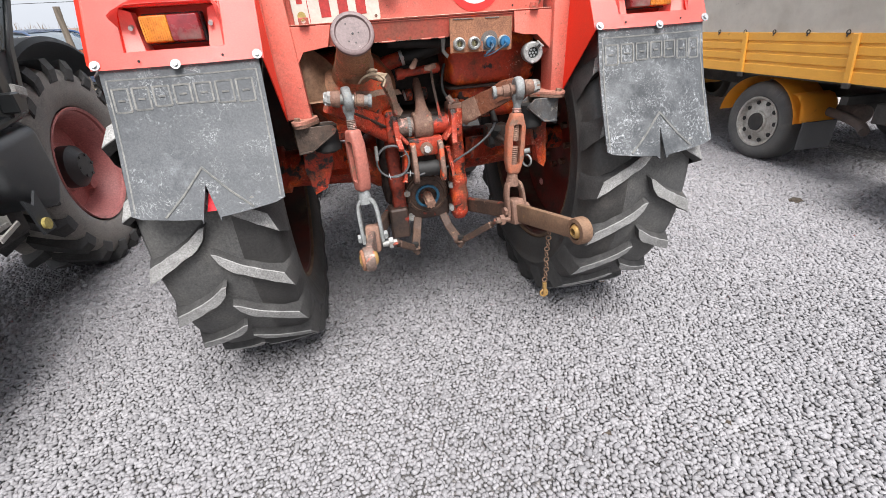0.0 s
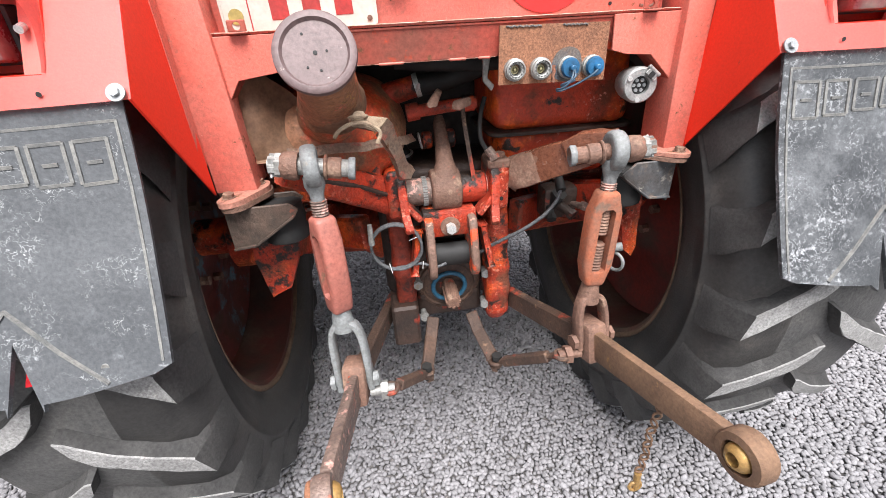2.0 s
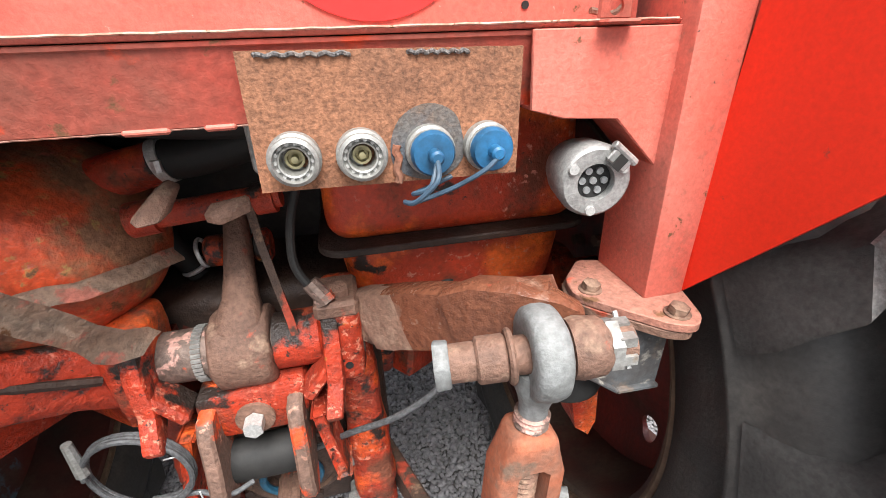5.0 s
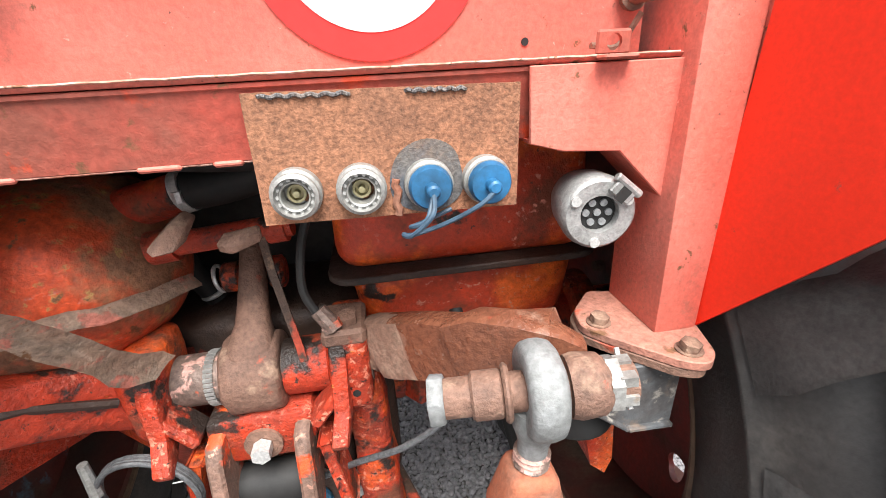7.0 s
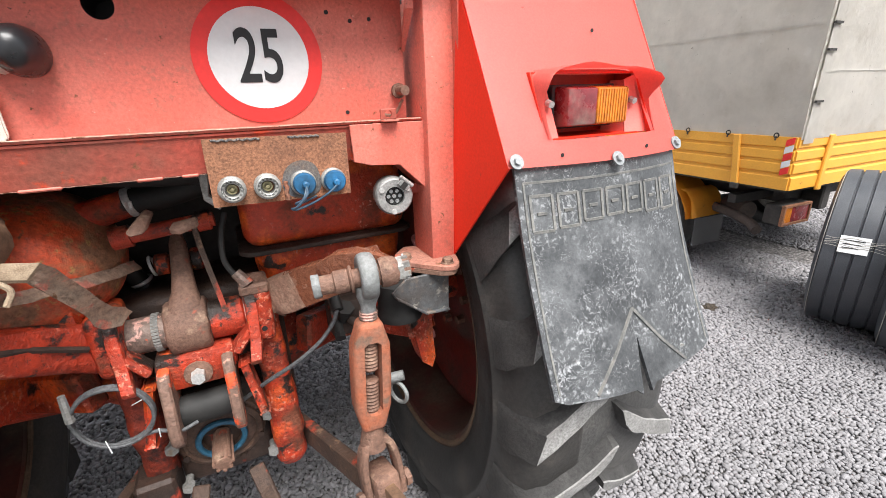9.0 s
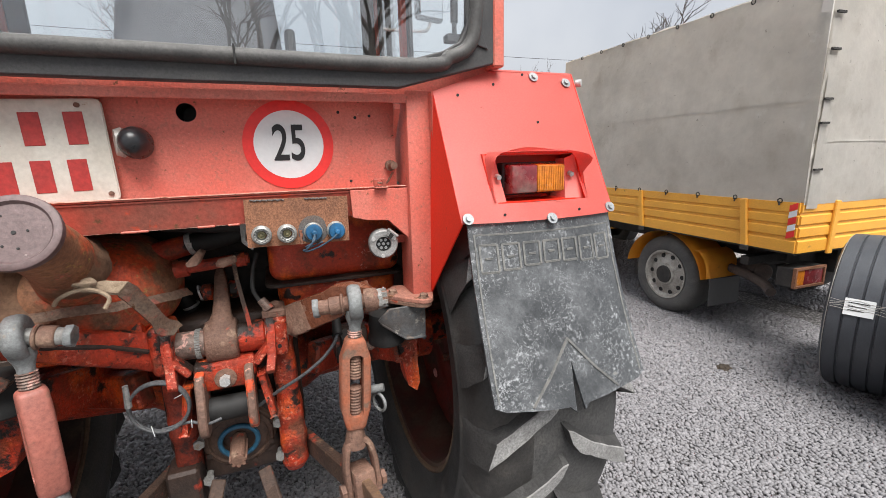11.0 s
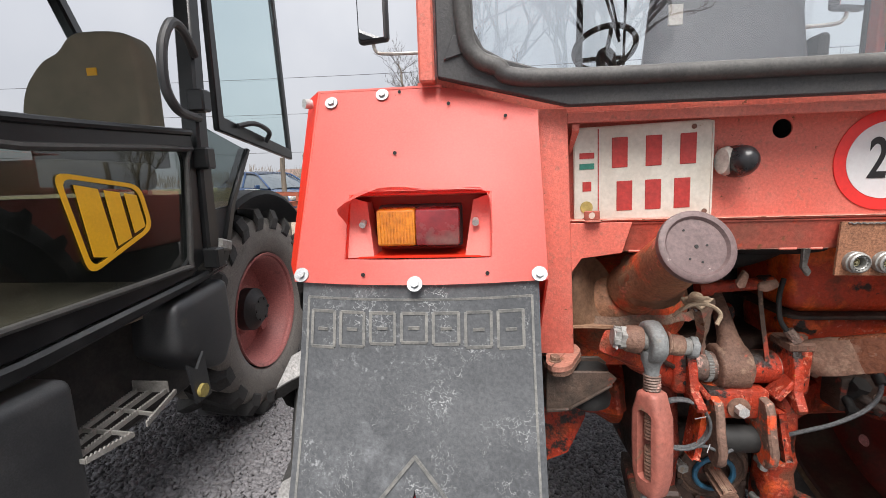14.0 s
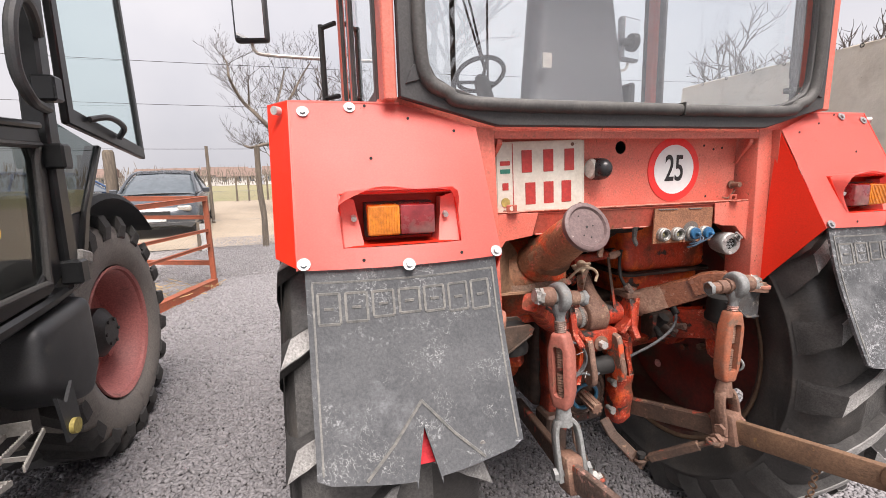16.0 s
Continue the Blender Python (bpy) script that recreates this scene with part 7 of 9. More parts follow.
# ---- cab ----
def ring_plate(bm, outer, inner, y0, y1):
    """A flat frame between two outlines with the same number of points, in the xz plane."""
    vs = [[bm.verts.new((x, y, z)) for x, z in pts] for y in (y0, y1) for pts in (outer, inner)]
    n = len(outer)
    o0, i0, o1, i1 = vs
    for k in range(n):
        j = (k + 1) % n
        bm.faces.new((o0[k], o0[j], i0[j], i0[k]))
        bm.faces.new((o1[k], i1[k], i1[j], o1[j]))
        bm.faces.new((o0[k], o1[k], o1[j], o0[j]))
        bm.faces.new((i0[k], i0[j], i1[j], i1[k]))
    bmesh.ops.recalc_face_normals(bm, faces=bm.faces)


WIN_OUT = [(-0.690, 2.52), (-0.690, 1.90), (-0.690, 1.662), (-0.620, 1.644), (-0.530, 1.621), (-0.440, 1.598), (0.0, 1.597), (0.452, 1.597), (0.540, 1.620), (0.620, 1.641), (0.694, 1.660), (0.694, 1.90), (0.694, 2.52)]
WIN_IN = [(-0.600, 2.44), (-0.622, 1.90), (-0.618, 1.745), (-0.600, 1.710), (-0.560, 1.688), (-0.480, 1.664), (0.0, 1.660), (0.480, 1.660), (0.560, 1.682), (0.605, 1.706), (0.624, 1.745), (0.628, 1.90), (0.606, 2.44)]
bm = B()
ring_plate(bm, WIN_OUT, WIN_IN, 1.788, 1.812)
rear_win = part("rear_window", bm, "frame_black", tractor, "black rear window frame with rubber gasket", bev=0.003)
bm = B()
gp = [(x * 1.028, 1.783, z - 0.014 if z < 1.74 else z) for x, z in WIN_IN]
tube(bm, curve_pts(gp, 6), 0.0165, 12)
part("gasket", bm, "gasket", rear_win, "rounded rubber gasket")
bm = B()
box(bm, (0.117, 1.7655, 1.628), (0.121, 1.790, 1.664))
part("gasket_joint", bm, "hose", rear_win)
bm = B()
prism(bm, [(x, 1.800, z) for x, z in WIN_IN], (0, 0.004, 0))
pane = part("pane", bm, "rear_glass", rear_win, "clear window pane", smooth=0)
pane.visible_shadow = False
for s in (-1, 1):
    x = s * 0.655
    bm = B()
    prism(bm, [(x - 0.018 * s, 1.788, 1.735), (x + 0.002 * s, 1.788, 1.735), (x + s * 0.022, 1.788, 1.690), (x - 0.022 * s, 1.788, 1.702)], (0, -0.005, 0))
    part("moulding", bm, "frame_black", rear_win, bev=0.002)
bm = B()
prism(bm, [(-0.735, 1.840, 1.664), (-0.69, 1.840, 1.672), (-0.44, 1.840, 1.622), (0.452, 1.840, 1.622), (0.694, 1.840, 1.672), (0.735, 1.840, 1.664), (0.735, 1.840, 1.60), (0.50, 1.840, 1.592), (-0.48, 1.840, 1.592), (-0.735, 1.840, 1.60)], (0, 0.03, 0))
part("cab_sill", bm, "body", tractor)
for s in (-1, 1):
    bm = B()
    prism(bm, [(s * 0.695, 1.792, 1.655), (s * 0.726, 1.792, 1.655), (s * 0.726, 1.792, 2.56), (s * 0.695, 1.792, 2.56)], (0, 0.085, 0))
    part("cab_pillar", bm, "body", tractor, "faded red cab pillar", bev=0.004)
    bm = B()
    box(bm, (s * 0.715 - 0.018, 2.555, 1.50), (s * 0.715 + 0.018, 2.60, 2.56))
    part("door_pillar", bm, "body", tractor, bev=0.004)
    bm = B()
    prism(bm, [(s * 0.70, 3.00, 1.40), (s * 0.74, 3.00, 1.40), (s * 0.74, 3.00, 2.56), (s * 0.70, 3.00, 2.56)], (0, 0.05, 0))
    part("front_pillar", bm, "body", tractor, bev=0.004)
    # side windows with gaskets
    for y0, y1, nm in ((1.885, 2.545, "side_window"), (2.61, 2.99, "door_window")):
        bm = B()
        o = [(y0, 1.665), (y1, 1.665), (y1, 2.52), (y0, 2.52)]
        i = [(y0 + 0.035, 1.70), (y1 - 0.035, 1.70), (y1 - 0.035, 2.48), (y0 + 0.035, 2.48)]
        ring_plate(bm, o, i, 0.0, 0.02)
        bmesh.ops.transform(bm, matrix=Matrix(((0, s, 0, s * 0.712), (1, 0, 0, 0), (0, 0, 1, 0), (0, 0, 0, 1))), verts=bm.verts)
        w = part(nm, bm, "gasket", tractor, bev=0.004)
        bm = B()
        box(bm, (s * 0.722 - 0.002, y0 + 0.03, 1.695), (s * 0.722 + 0.002, y1 - 0.03, 2.485))
        pn = part("pane", bm, "clear", w)
        pn.visible_shadow = False
    bm = B()
    box(bm, (s * 0.722 - 0.012, 1.872, 1.40), (s * 0.722 + 0.012, 3.05, 1.662))
    part("cab_side", bm, "body", tractor, bev=0.003)
bm = B()
ring_plate(bm, [(-0.70, 2.56), (-0.70, 1.62), (0.70, 1.62), (0.70, 2.56)], [(-0.64, 2.50), (-0.64, 1.70), (0.64, 1.70), (0.64, 2.50)], 3.01, 3.04)
fw = part("windscreen", bm, "gasket", tractor, bev=0.004)
bm = B()
box(bm, (-0.645, 3.022, 1.695), (0.645, 3.026, 2.505))
pn = part("pane", bm, "clear", fw)
pn.visible_shadow = False
bm = B()
box(bm, (-0.78, 1.74, 2.56), (0.78, 3.12, 2.68))
part("cab_roof", bm, "body", tractor, "red cab roof", bev=0.03, seg=3)
bm = B()
box(bm, (-0.70, 1.90, 1.335), (0.70, 3.0, 1.37))
part("cab_floor", bm, "chassis", tractor, "dark cab floor")
bm = B()
box(bm, (-0.50, 2.26, 1.02), (0.50, 2.30, 1.334))
part("bulkhead", bm, "chassis", tractor, "dark bulkhead under the cab")
# bonnet and front wheels ahead of the cab
bm = B()
box(bm, (-0.36, 3.06, 0.98), (0.36, 4.75, 1.52))
for v in bm.verts:
    if v.co.y > 4 and v.co.z > 1.2:
        v.co.z -= 0.08
part("bonnet", bm, "body", tractor, "faded red bonnet", bev=0.06, seg=3)
bm = B()
box(bm, (-0.24, 3.06, 0.62), (0.24, 4.70, 0.975))
part("engine_block", bm, "chassis", tractor, bev=0.02)
bm = B()
box(bm, (-0.62, 4.28, 0.46), (0.62, 4.42, 0.60))
part("front_axle", bm, "cast", tractor, bev=0.02)
for s in (-1, 1):
    bm = B()
    lathe(bm, [(0.27, -0.09), (0.30, -0.11), (0.42, -0.12), (0.49, -0.08), (0.50, 0.0), (0.49, 0.08), (0.42, 0.12), (0.30, 0.11), (0.27, 0.09)], (s * 0.74, 4.35, 0.50), (s, 0, 0), n=40, close=False)
    ft = part("front_tyre", bm, "tyre", tractor, smooth=50)
    bm = B()
    lathe(bm, [(0.0, 0.02), (0.16, 0.02), (0.20, 0.06), (0.28, 0.09), (0.28, -0.09), (0.19, -0.02), (0.0, -0.02)], (s * 0.74, 4.35, 0.50), (s, 0, 0), n=32)
    part("front_rim", bm, "rim", ft)
# seat
bm = B()
box(bm, (-0.205, 2.10, 1.50), (0.245, 2.22, 2.30))
for v in bm.verts:
    if v.co.z > 2:
        v.co.x = 0.045 + (v.co.x - 0.02) * 0.62
        v.co.y += 0.10
seat = part("driver_seat", bm, "dark_seat", tractor, "dark grey high-backed driver seat", bev=0.05, seg=4)
bm = B()
box(bm, (-0.22, 2.20, 1.45), (0.26, 2.62, 1.58))
part("seat_cushion", bm, "dark_seat", seat, bev=0.04, seg=3)
bm = B()
lathe(bm, [(0.0, 0.0), (0.014, 0.0), (0.014, 0.03), (0.03, 0.035), (0.032, 0.055), (0.02, 0.065), (0.0, 0.065)], (0.215, 2.17, 1.945), (1, 0, 0), n=18)
part("recliner_knob", bm, "hose", seat)
bm = B()
box(bm, (0.235, 2.14, 1.70), (0.262, 2.20, 1.80))
part("seat_hinge", bm, "hose", seat, bev=0.008)
bm = B()
box(bm, (-0.145, 2.100, 1.825), (-0.112, 2.106, 1.872))
part("seat_label", bm, "lamp_glass", seat)
# steering wheel, column and wiper linkage
sw = Matrix.Translation((-0.148, 2.66, 1.928)) @ Matrix.Rotation(radians(-28), 4, "X")
bm = B()
torus(bm, sw.translation, sw.to_3x3() @ V(0, 0, 1), 0.108, 0.010, n=40, k=10)
wheel = part("steering_wheel", bm, "hose", tractor, "black steering wheel")
for a in (0.5, 2.6, 4.7):
    bm = B()
    cyl(bm, sw @ V(0, 0, -0.04), sw @ V(0.105 * math.cos(a), 0.105 * math.sin(a), 0), 0.008, n=8)
    part("spoke", bm, "hose", wheel)
bm = B()
lathe(bm, [(0.0, -0.07), (0.032, -0.07), (0.036, -0.04), (0.026, -0.015), (0.0, -0.01)], sw.translation, sw.to_3x3() @ V(0, 0, 1), n=20)
part("wheel_hub", bm, "hose", wheel)
bm = B()
cyl(bm, sw @ V(0, 0, -0.06), sw @ V(0, -0.05, -0.6), 0.035, n=14)
part("steering_column", bm, "hose", tractor)
bm = B()
cyl(bm, (-0.17, 2.985, 1.70), (-0.17, 2.985, 2.5), 0.014, n=10)
part("grab_rail", bm, "hose", tractor)
bm = B()
for a, c in (((0.02, 2.98, 2.5), (0.02, 2.98, 1.90)), ((-0.10, 2.98, 2.45), (0.0, 2.98, 2.06)), ((-0.14, 2.98, 2.45), (0.0, 2.98, 2.04))):
    cyl(bm, a, c, 0.006, n=7)
part("wiper_arm", bm, "hose", tractor)
# window latch and stay
bm = B()
cyl(bm, (0.612, 1.840, 1.76), (0.618, 1.845, 2.0), 0.009, n=10)
cyl(bm, (0.612, 1.840, 1.72), (0.612, 1.840, 1.77), 0.006, n=8)
box(bm, (0.585, 1.815, 1.712), (0.630, 1.845, 1.728))
part("gas_stay", bm, "hose", tractor)
# mirrors
for s, c in ((-1, V(-1.155, 3.20, 2.285)), (1, V(1.045, 3.13, 2.275))):
    bm = B()
    rot = Matrix.Translation(c) @ Matrix.Rotation(radians(14 * s), 4, "Z")
    box(bm, (-0.085, 0.0, -0.115), (0.085, 0.05, 0.145), rot)
    mir = part("wing_mirror", bm, "plastic", tractor, "black wing mirror on a pale arm", bev=0.02, seg=3)
    bm = B()
    box(bm, (-0.070, -0.003, -0.098), (0.070, 0.001, 0.13), rot)
    part("mirror_glass", bm, "mirror", mir, "mirror glass", bev=0.0008)
    bm = B()
    tube(bm, curve_pts([c + V(0.0, 0.03, -0.11), c + V(0.01 * -s, 0.03, -0.145), c + V(-s * 0.06, 0.03, -0.165), c + V(-s * 0.33, 0.0, -0.18)], 6), 0.009, 8)
    part("mirror_arm", bm, "lamp_glass", mir)
    bm = B()
    cyl(bm, (s * 0.815, 3.17, 1.85), (s * 0.815, 3.17, 2.26), 0.015, n=10)
    cyl(bm, (s * 0.815, 3.17, 2.245), (s * 0.75, 3.08, 2.245), 0.012, n=8)
    cyl(bm, (s * 0.815, 3.17, 1.90), (s * 0.75, 3.08, 1.90), 0.012, n=8)
    part("mirror_post", bm, "hose", mir)

# ---- black loading machine beside the tractor ----
JC = Vector((-0.68, 0.94, 1.474))
JT = Matrix.Translation((0.015, 0, -0.010)) @ Matrix.Translation(JC) @ Matrix.Scale(1.02, 4) @ Matrix.Translation(-JC)
JS = 1.178
JW = Matrix.Translation((0.015, 0, 0.0)) @ Matrix.Translation(JC) @ Matrix.Scale(JS, 4) @ Matrix.Translation(-JC)
JX = -1.84
loader = thing("telescopic_loader", (-2.7, 3.5, 0.0), "black loading machine with glazed cab and faded red wheels", "loader")


def jpart(name, bm, mats, parent, label="", at=None, **k):
    bmesh.ops.transform(bm, matrix=at or JT, verts=bm.verts)
    return part(name, bm, mats, parent, label, **k)


def side(pts, x0=JX, t=0.03):
    """A plate in the machine's side plane from (y, z) corners, t thick inwards."""
    bm = B()
    prism(bm, [(x0, y, z) for y, z in pts], (-t, 0, 0))
    return bm


# door: lower half closed, with a pane and a plain yellow emblem
bm = B()
o = [(1.30, 1.035), (1.88, 1.045), (2.58, 1.11), (2.665, 1.16), (2.69, 1.62), (2.67, 1.70), (1.98, 1.665), (1.30, 1.64)]
i = [(1.37, 1.12), (1.90, 1.132), (2.52, 1.152), (2.575, 1.19), (2.625, 1.585), (2.61, 1.635), (1.98, 1.60), (1.37, 1.585)]
ring_plate(bm, o, i, 0.0, 0.035)
bmesh.ops.transform(bm, matrix=Matrix(((0, -1, 0, JX), (1, 0, 0, 0), (0, 0, 1, 0), (0, 0, 0, 1))), verts=bm.verts)
door = jpart("door", bm, "black", loader, "black lower cab door with dusty pane", bev=0.006)
p = jpart("pane", side(i, JX - 0.012, 0.004), "tinted", door, "dusty tinted pane", smooth=0)
p.visible_shadow = False
bm = B()
tube(bm, curve_pts([(JX + 0.002, y, z) for y, z in i] + [(JX + 0.002, i[0][0], i[0][1])], 3), 0.012, 8)
jpart("door_gasket", bm, "gasket", door)
bm = B()
tube(bm, curve_pts([(JX + 0.006, 1.30, 1.655), (JX + 0.006, 1.98, 1.672), (JX + 0.006, 2.66, 1.705)], 4), 0.014, 8)
jpart("door_rail", bm, "black", door)
E4 = [(2.060, 1.536), (2.374, 1.493), (2.408, 1.333), (2.127, 1.213)]
ctr = (2.242, 1.394)


def rounded(pts, r, k=4):
    """Corners of a flat outline rounded off."""
    out = []
    n = len(pts)
    for j in range(n):
        p, a, c = Vector(pts[j]), Vector(pts[j - 1]), Vector(pts[(j + 1) % n])
        a, c = p + (a - p).normalized() * r, p + (c - p).normalized() * r
        for m in range(k + 1):
            u = m / k
            out.append(tuple(a * (1 - u) ** 2 + p * 2 * u * (1 - u) + c * u * u))
    return out


bm = B()
outer = rounded(E4, 0.045)
ring_plate(bm, outer, [(ctr[0] + (y - ctr[0]) * 0.885, ctr[1] + (z - ctr[1]) * 0.875) for y, z in outer], 0.0, 0.003)
bmesh.ops.transform(bm, matrix=Matrix(((0, -1, 0, JX - 0.006), (1, 0, 0, 0), (0, 0, 1, 0), (0, 0, 0, 1))), verts=bm.verts)
emb = jpart("emblem", bm, "yellow", door, "plain yellow emblem on the pane")
for a in ([(2.120, 1.497), (2.200, 1.483), (2.236, 1.282), (2.205, 1.260), (2.150, 1.270)],
          [(2.222, 1.478), (2.280, 1.470), (2.306, 1.312), (2.248, 1.292)],
          [(2.300, 1.466), (2.350, 1.458), (2.372, 1.345), (2.322, 1.326)]):
    jpart("emblem_block", side(a, JX - 0.006, 0.003), "yellow", emb)
# posts, sills and lower panels
jpart("front_post", side([(2.675, 1.10), (2.755, 1.11), (2.765, 1.70), (2.815, 2.45), (2.750, 2.45), (2.695, 1.70)], JX + 0.02, 0.08), "black", loader, bev=0.01)
jpart("sill", side([(1.30, 0.97), (1.875, 0.985), (2.60, 1.065), (2.80, 1.10), (2.83, 1.135), (2.60, 1.105), (1.88, 1.04), (1.30, 1.03)], JX + 0.012, 0.10), "black", loader, bev=0.012)
jpart("quarter_pane", side([(2.755, 1.75), (3.125, 1.662), (2.915, 1.39), (2.735, 1.375)], JX - 0.012, 0.004), "smoked", loader, smooth=0)
jpart("quarter_frame", side([(3.112, 1.675), (3.142, 1.668), (2.950, 1.39), (2.83, 1.10), (2.79, 1.12), (2.908, 1.39)], JX, 0.06), "black", loader, bev=0.006)
jpart("lower_panel", side([(2.735, 1.37), (2.912, 1.385), (2.82, 1.115), (2.72, 1.11)], JX - 0.02, 0.02), "plastic", loader, bev=0.004)
bm = B()
bar(bm, (JX + 0.02, 2.745, 1.225), (JX + 0.02, 2.83, 1.20), 0.03, 0.05)
jpart("door_latch", bm, "zinc", loader, bev=0.008)
for y, z in ((2.715, 1.84), (2.70, 1.60), (2.69, 1.17)):
    bm = B()
    box(bm, (JX - 0.01, y - 0.03, z - 0.045), (JX + 0.065, y + 0.03, z + 0.045))
    jpart("hinge", bm, "black", loader, bev=0.008)
bm = B()
tube(bm, curve_pts([(JX + 0.02, 2.730, 2.03), (JX + 0.05, 2.66, 2.06), (JX + 0.08, 2.570, 2.085), (JX + 0.085, 2.510, 2.075), (JX + 0.085, 2.455, 1.98), (JX + 0.08, 2.450, 1.85), (JX + 0.08, 2.495, 1.775), (JX + 0.05, 2.600, 1.765), (JX + 0.02, 2.71, 1.77)], 6), 0.018, 10)
jpart("grab_handle", bm, "plastic", loader, "black grab handle")
# open upper door pane, swung out
bm = B()
o = [(2.845, 1.735), (3.60, 1.635), (3.535, 2.62), (2.86, 2.62)]
i = [(2.90, 1.80), (3.565, 1.70), (3.50, 2.56), (2.90, 2.56)]
ring_plate(bm, o, i, 0.0, 0.03)
bmesh.ops.transform(bm, matrix=Matrix(((0, -1, 0, JX + 0.02), (1, 0, 0, 0), (0, 0, 1, 0), (0, 0, 0, 1))), verts=bm.verts)
up = jpart("upper_door", bm, "black", loader, "opened upper cab door with clear pane", bev=0.006)
p = jpart("pane", side(i, JX + 0.008, 0.004), "teal", up, smooth=0)
p.visible_shadow = False
bm = B()
tube(bm, curve_pts([(JX + 0.03, 2.99, 1.77), (JX + 0.07, 3.08, 1.79), (JX + 0.07, 3.22, 1.765), (JX + 0.03, 3.26, 1.72)], 5), 0.013, 8)
jpart("door_pull", bm, "plastic", up)
# cab shell behind
bm = B()
box(bm, (-3.05, 1.20, 0.98), (-1.95, 2.75, 1.06))
jpart("cab_floor", bm, "sand", loader, "beige cab floor")
for x, y in ((-3.05, 2.72), (-3.05, 1.25), (-1.90, 1.25)):
    bm = B()
    box(bm, (x, y, 1.0), (x + 0.07, y + 0.08, 2.45))
    jpart("cab_post", bm, "black", loader, bev=0.01)
bm = B()
bar(bm, (-2.37, 2.95, 1.78), (-2.69, 2.95, 2.56), 0.06, 0.06)
part("cab_stay", bm, "black", loader, bev=0.01)
p = jpart("far_pane", side([(1.33, 1.66), (2.72, 1.66), (2.72, 2.42), (1.33, 2.42)], -3.03, 0.004), "teal", loader, smooth=0)
p.visible_shadow = False
bm = B()
box(bm, (-3.08, 1.20, 2.42), (-1.82, 2.90, 2.54))
jpart("cab_roof", bm, "black", loader, bev=0.04)
bm = B()
box(bm, (-3.05, 1.25, 1.0), (-3.01, 2.75, 1.66))
box(bm, (-3.05, 2.70, 1.0), (-1.95, 2.76, 1.45))
jpart("cab_wall", bm, "plastic", loader)
# seat
bm = B()
arc = curve_pts([V(x, 2.72, z) for x, z in [(-2.597, 1.74), (-2.597, 1.814), (-2.569, 1.898), (-2.526, 1.96), (-2.458, 2.021), (-2.381, 2.056), (-2.323, 2.11), (-2.258, 2.128), (-2.108, 2.122), (-2.040, 2.094), (-2.010, 2.023), (-2.005, 1.916), (-2.005, 1.74)]], 4)
arc = [V(*p) + V(-0.05, 0, 0.015) for p in arc]
prism(bm, [V(-2.647, 2.72, 1.56)] + [V(*p) for p in arc] + [V(-2.055, 2.72, 1.56)], (0, 0.13, 0))
bmesh.ops.bevel(bm, geom=[e for e in bm.edges if abs(e.verts[0].co.y - e.verts[1].co.y) < 0.001], offset=0.028, segments=4, profile=0.5, affect="EDGES", clamp_overlap=True)
st = part("seat_back", bm, "seat", loader, "olive cloth seat back", smooth=60)
bm = B()
box(bm, (-2.294, 2.716, 1.958), (-2.248, 2.7195, 1.990))
part("seat_badge", bm, "yellow", st)
bm = B()
box(bm, (-2.59, 2.26, 1.46), (-2.03, 2.73, 1.58))
bevel(bm, 0.04, 3)
part("seat_base", bm, "seat", loader, "olive cloth seat cushion", smooth=60)
bm = B()
cyl(bm, (-2.40, 3.02, 1.30), (-2.35, 2.98, 1.95), 0.03, n=12)
box(bm, (-2.42, 2.95, 1.80), (-2.30, 3.03, 1.86))
jpart("control_lever", bm, "hose", loader)
# body blocks, tank, step
bm = B()
box(bm, (-2.9, 1.2, 0.55), (-2.0, 2.7, 0.98))
box(bm, (-2.9, 2.7, 0.55), (-2.45, 4.4, 0.98))
jpart("chassis", bm, "chassis", loader, bev=0.02)
bm = B()
prism(bm, [(JX + 0.03, 2.42, 1.03), (JX + 0.03, 2.78, 1.065), (JX + 0.03, 2.79, 0.78), (JX + 0.03, 2.70, 0.66), (JX + 0.03, 2.56, 0.70), (JX + 0.03, 2.40, 0.83)], (-0.35, 0, 0))
jpart("side_tank", bm, "plastic", loader, "black plastic side tank", bev=0.045, seg=4)
bm = B()
box(bm, (-2.2, 1.25, 0.42), (JX + 0.04, 1.985, 0.955))
jpart("battery_box", bm, "plastic", loader, "black plastic side box", bev=0.04, seg=4)
bm = B()
prism(bm, [(JX + 0.04, 2.43, 0.78), (JX + 0.04, 2.48, 0.74), (JX + 0.04, 2.53, 0.80), (JX + 0.04, 2.55, 0.60), (JX + 0.04, 2.46, 0.60)], (-0.012, 0, 0))
br = jpart("step_bracket", bm, "plastic", loader)
bm = B()
cyl(bm, (JX + 0.04, 2.49, 0.645), (JX + 0.055, 2.49, 0.645), 0.028, n=20)
jpart("reflector", bm, "stamp", br, "amber round reflector")
bm = B()
box(bm, (-2.06, 2.403, 0.668), (-1.86, 2.409, 0.715))
step = part("step", bm, "galv", loader, "pale galvanised serrated step", bev=0.001)
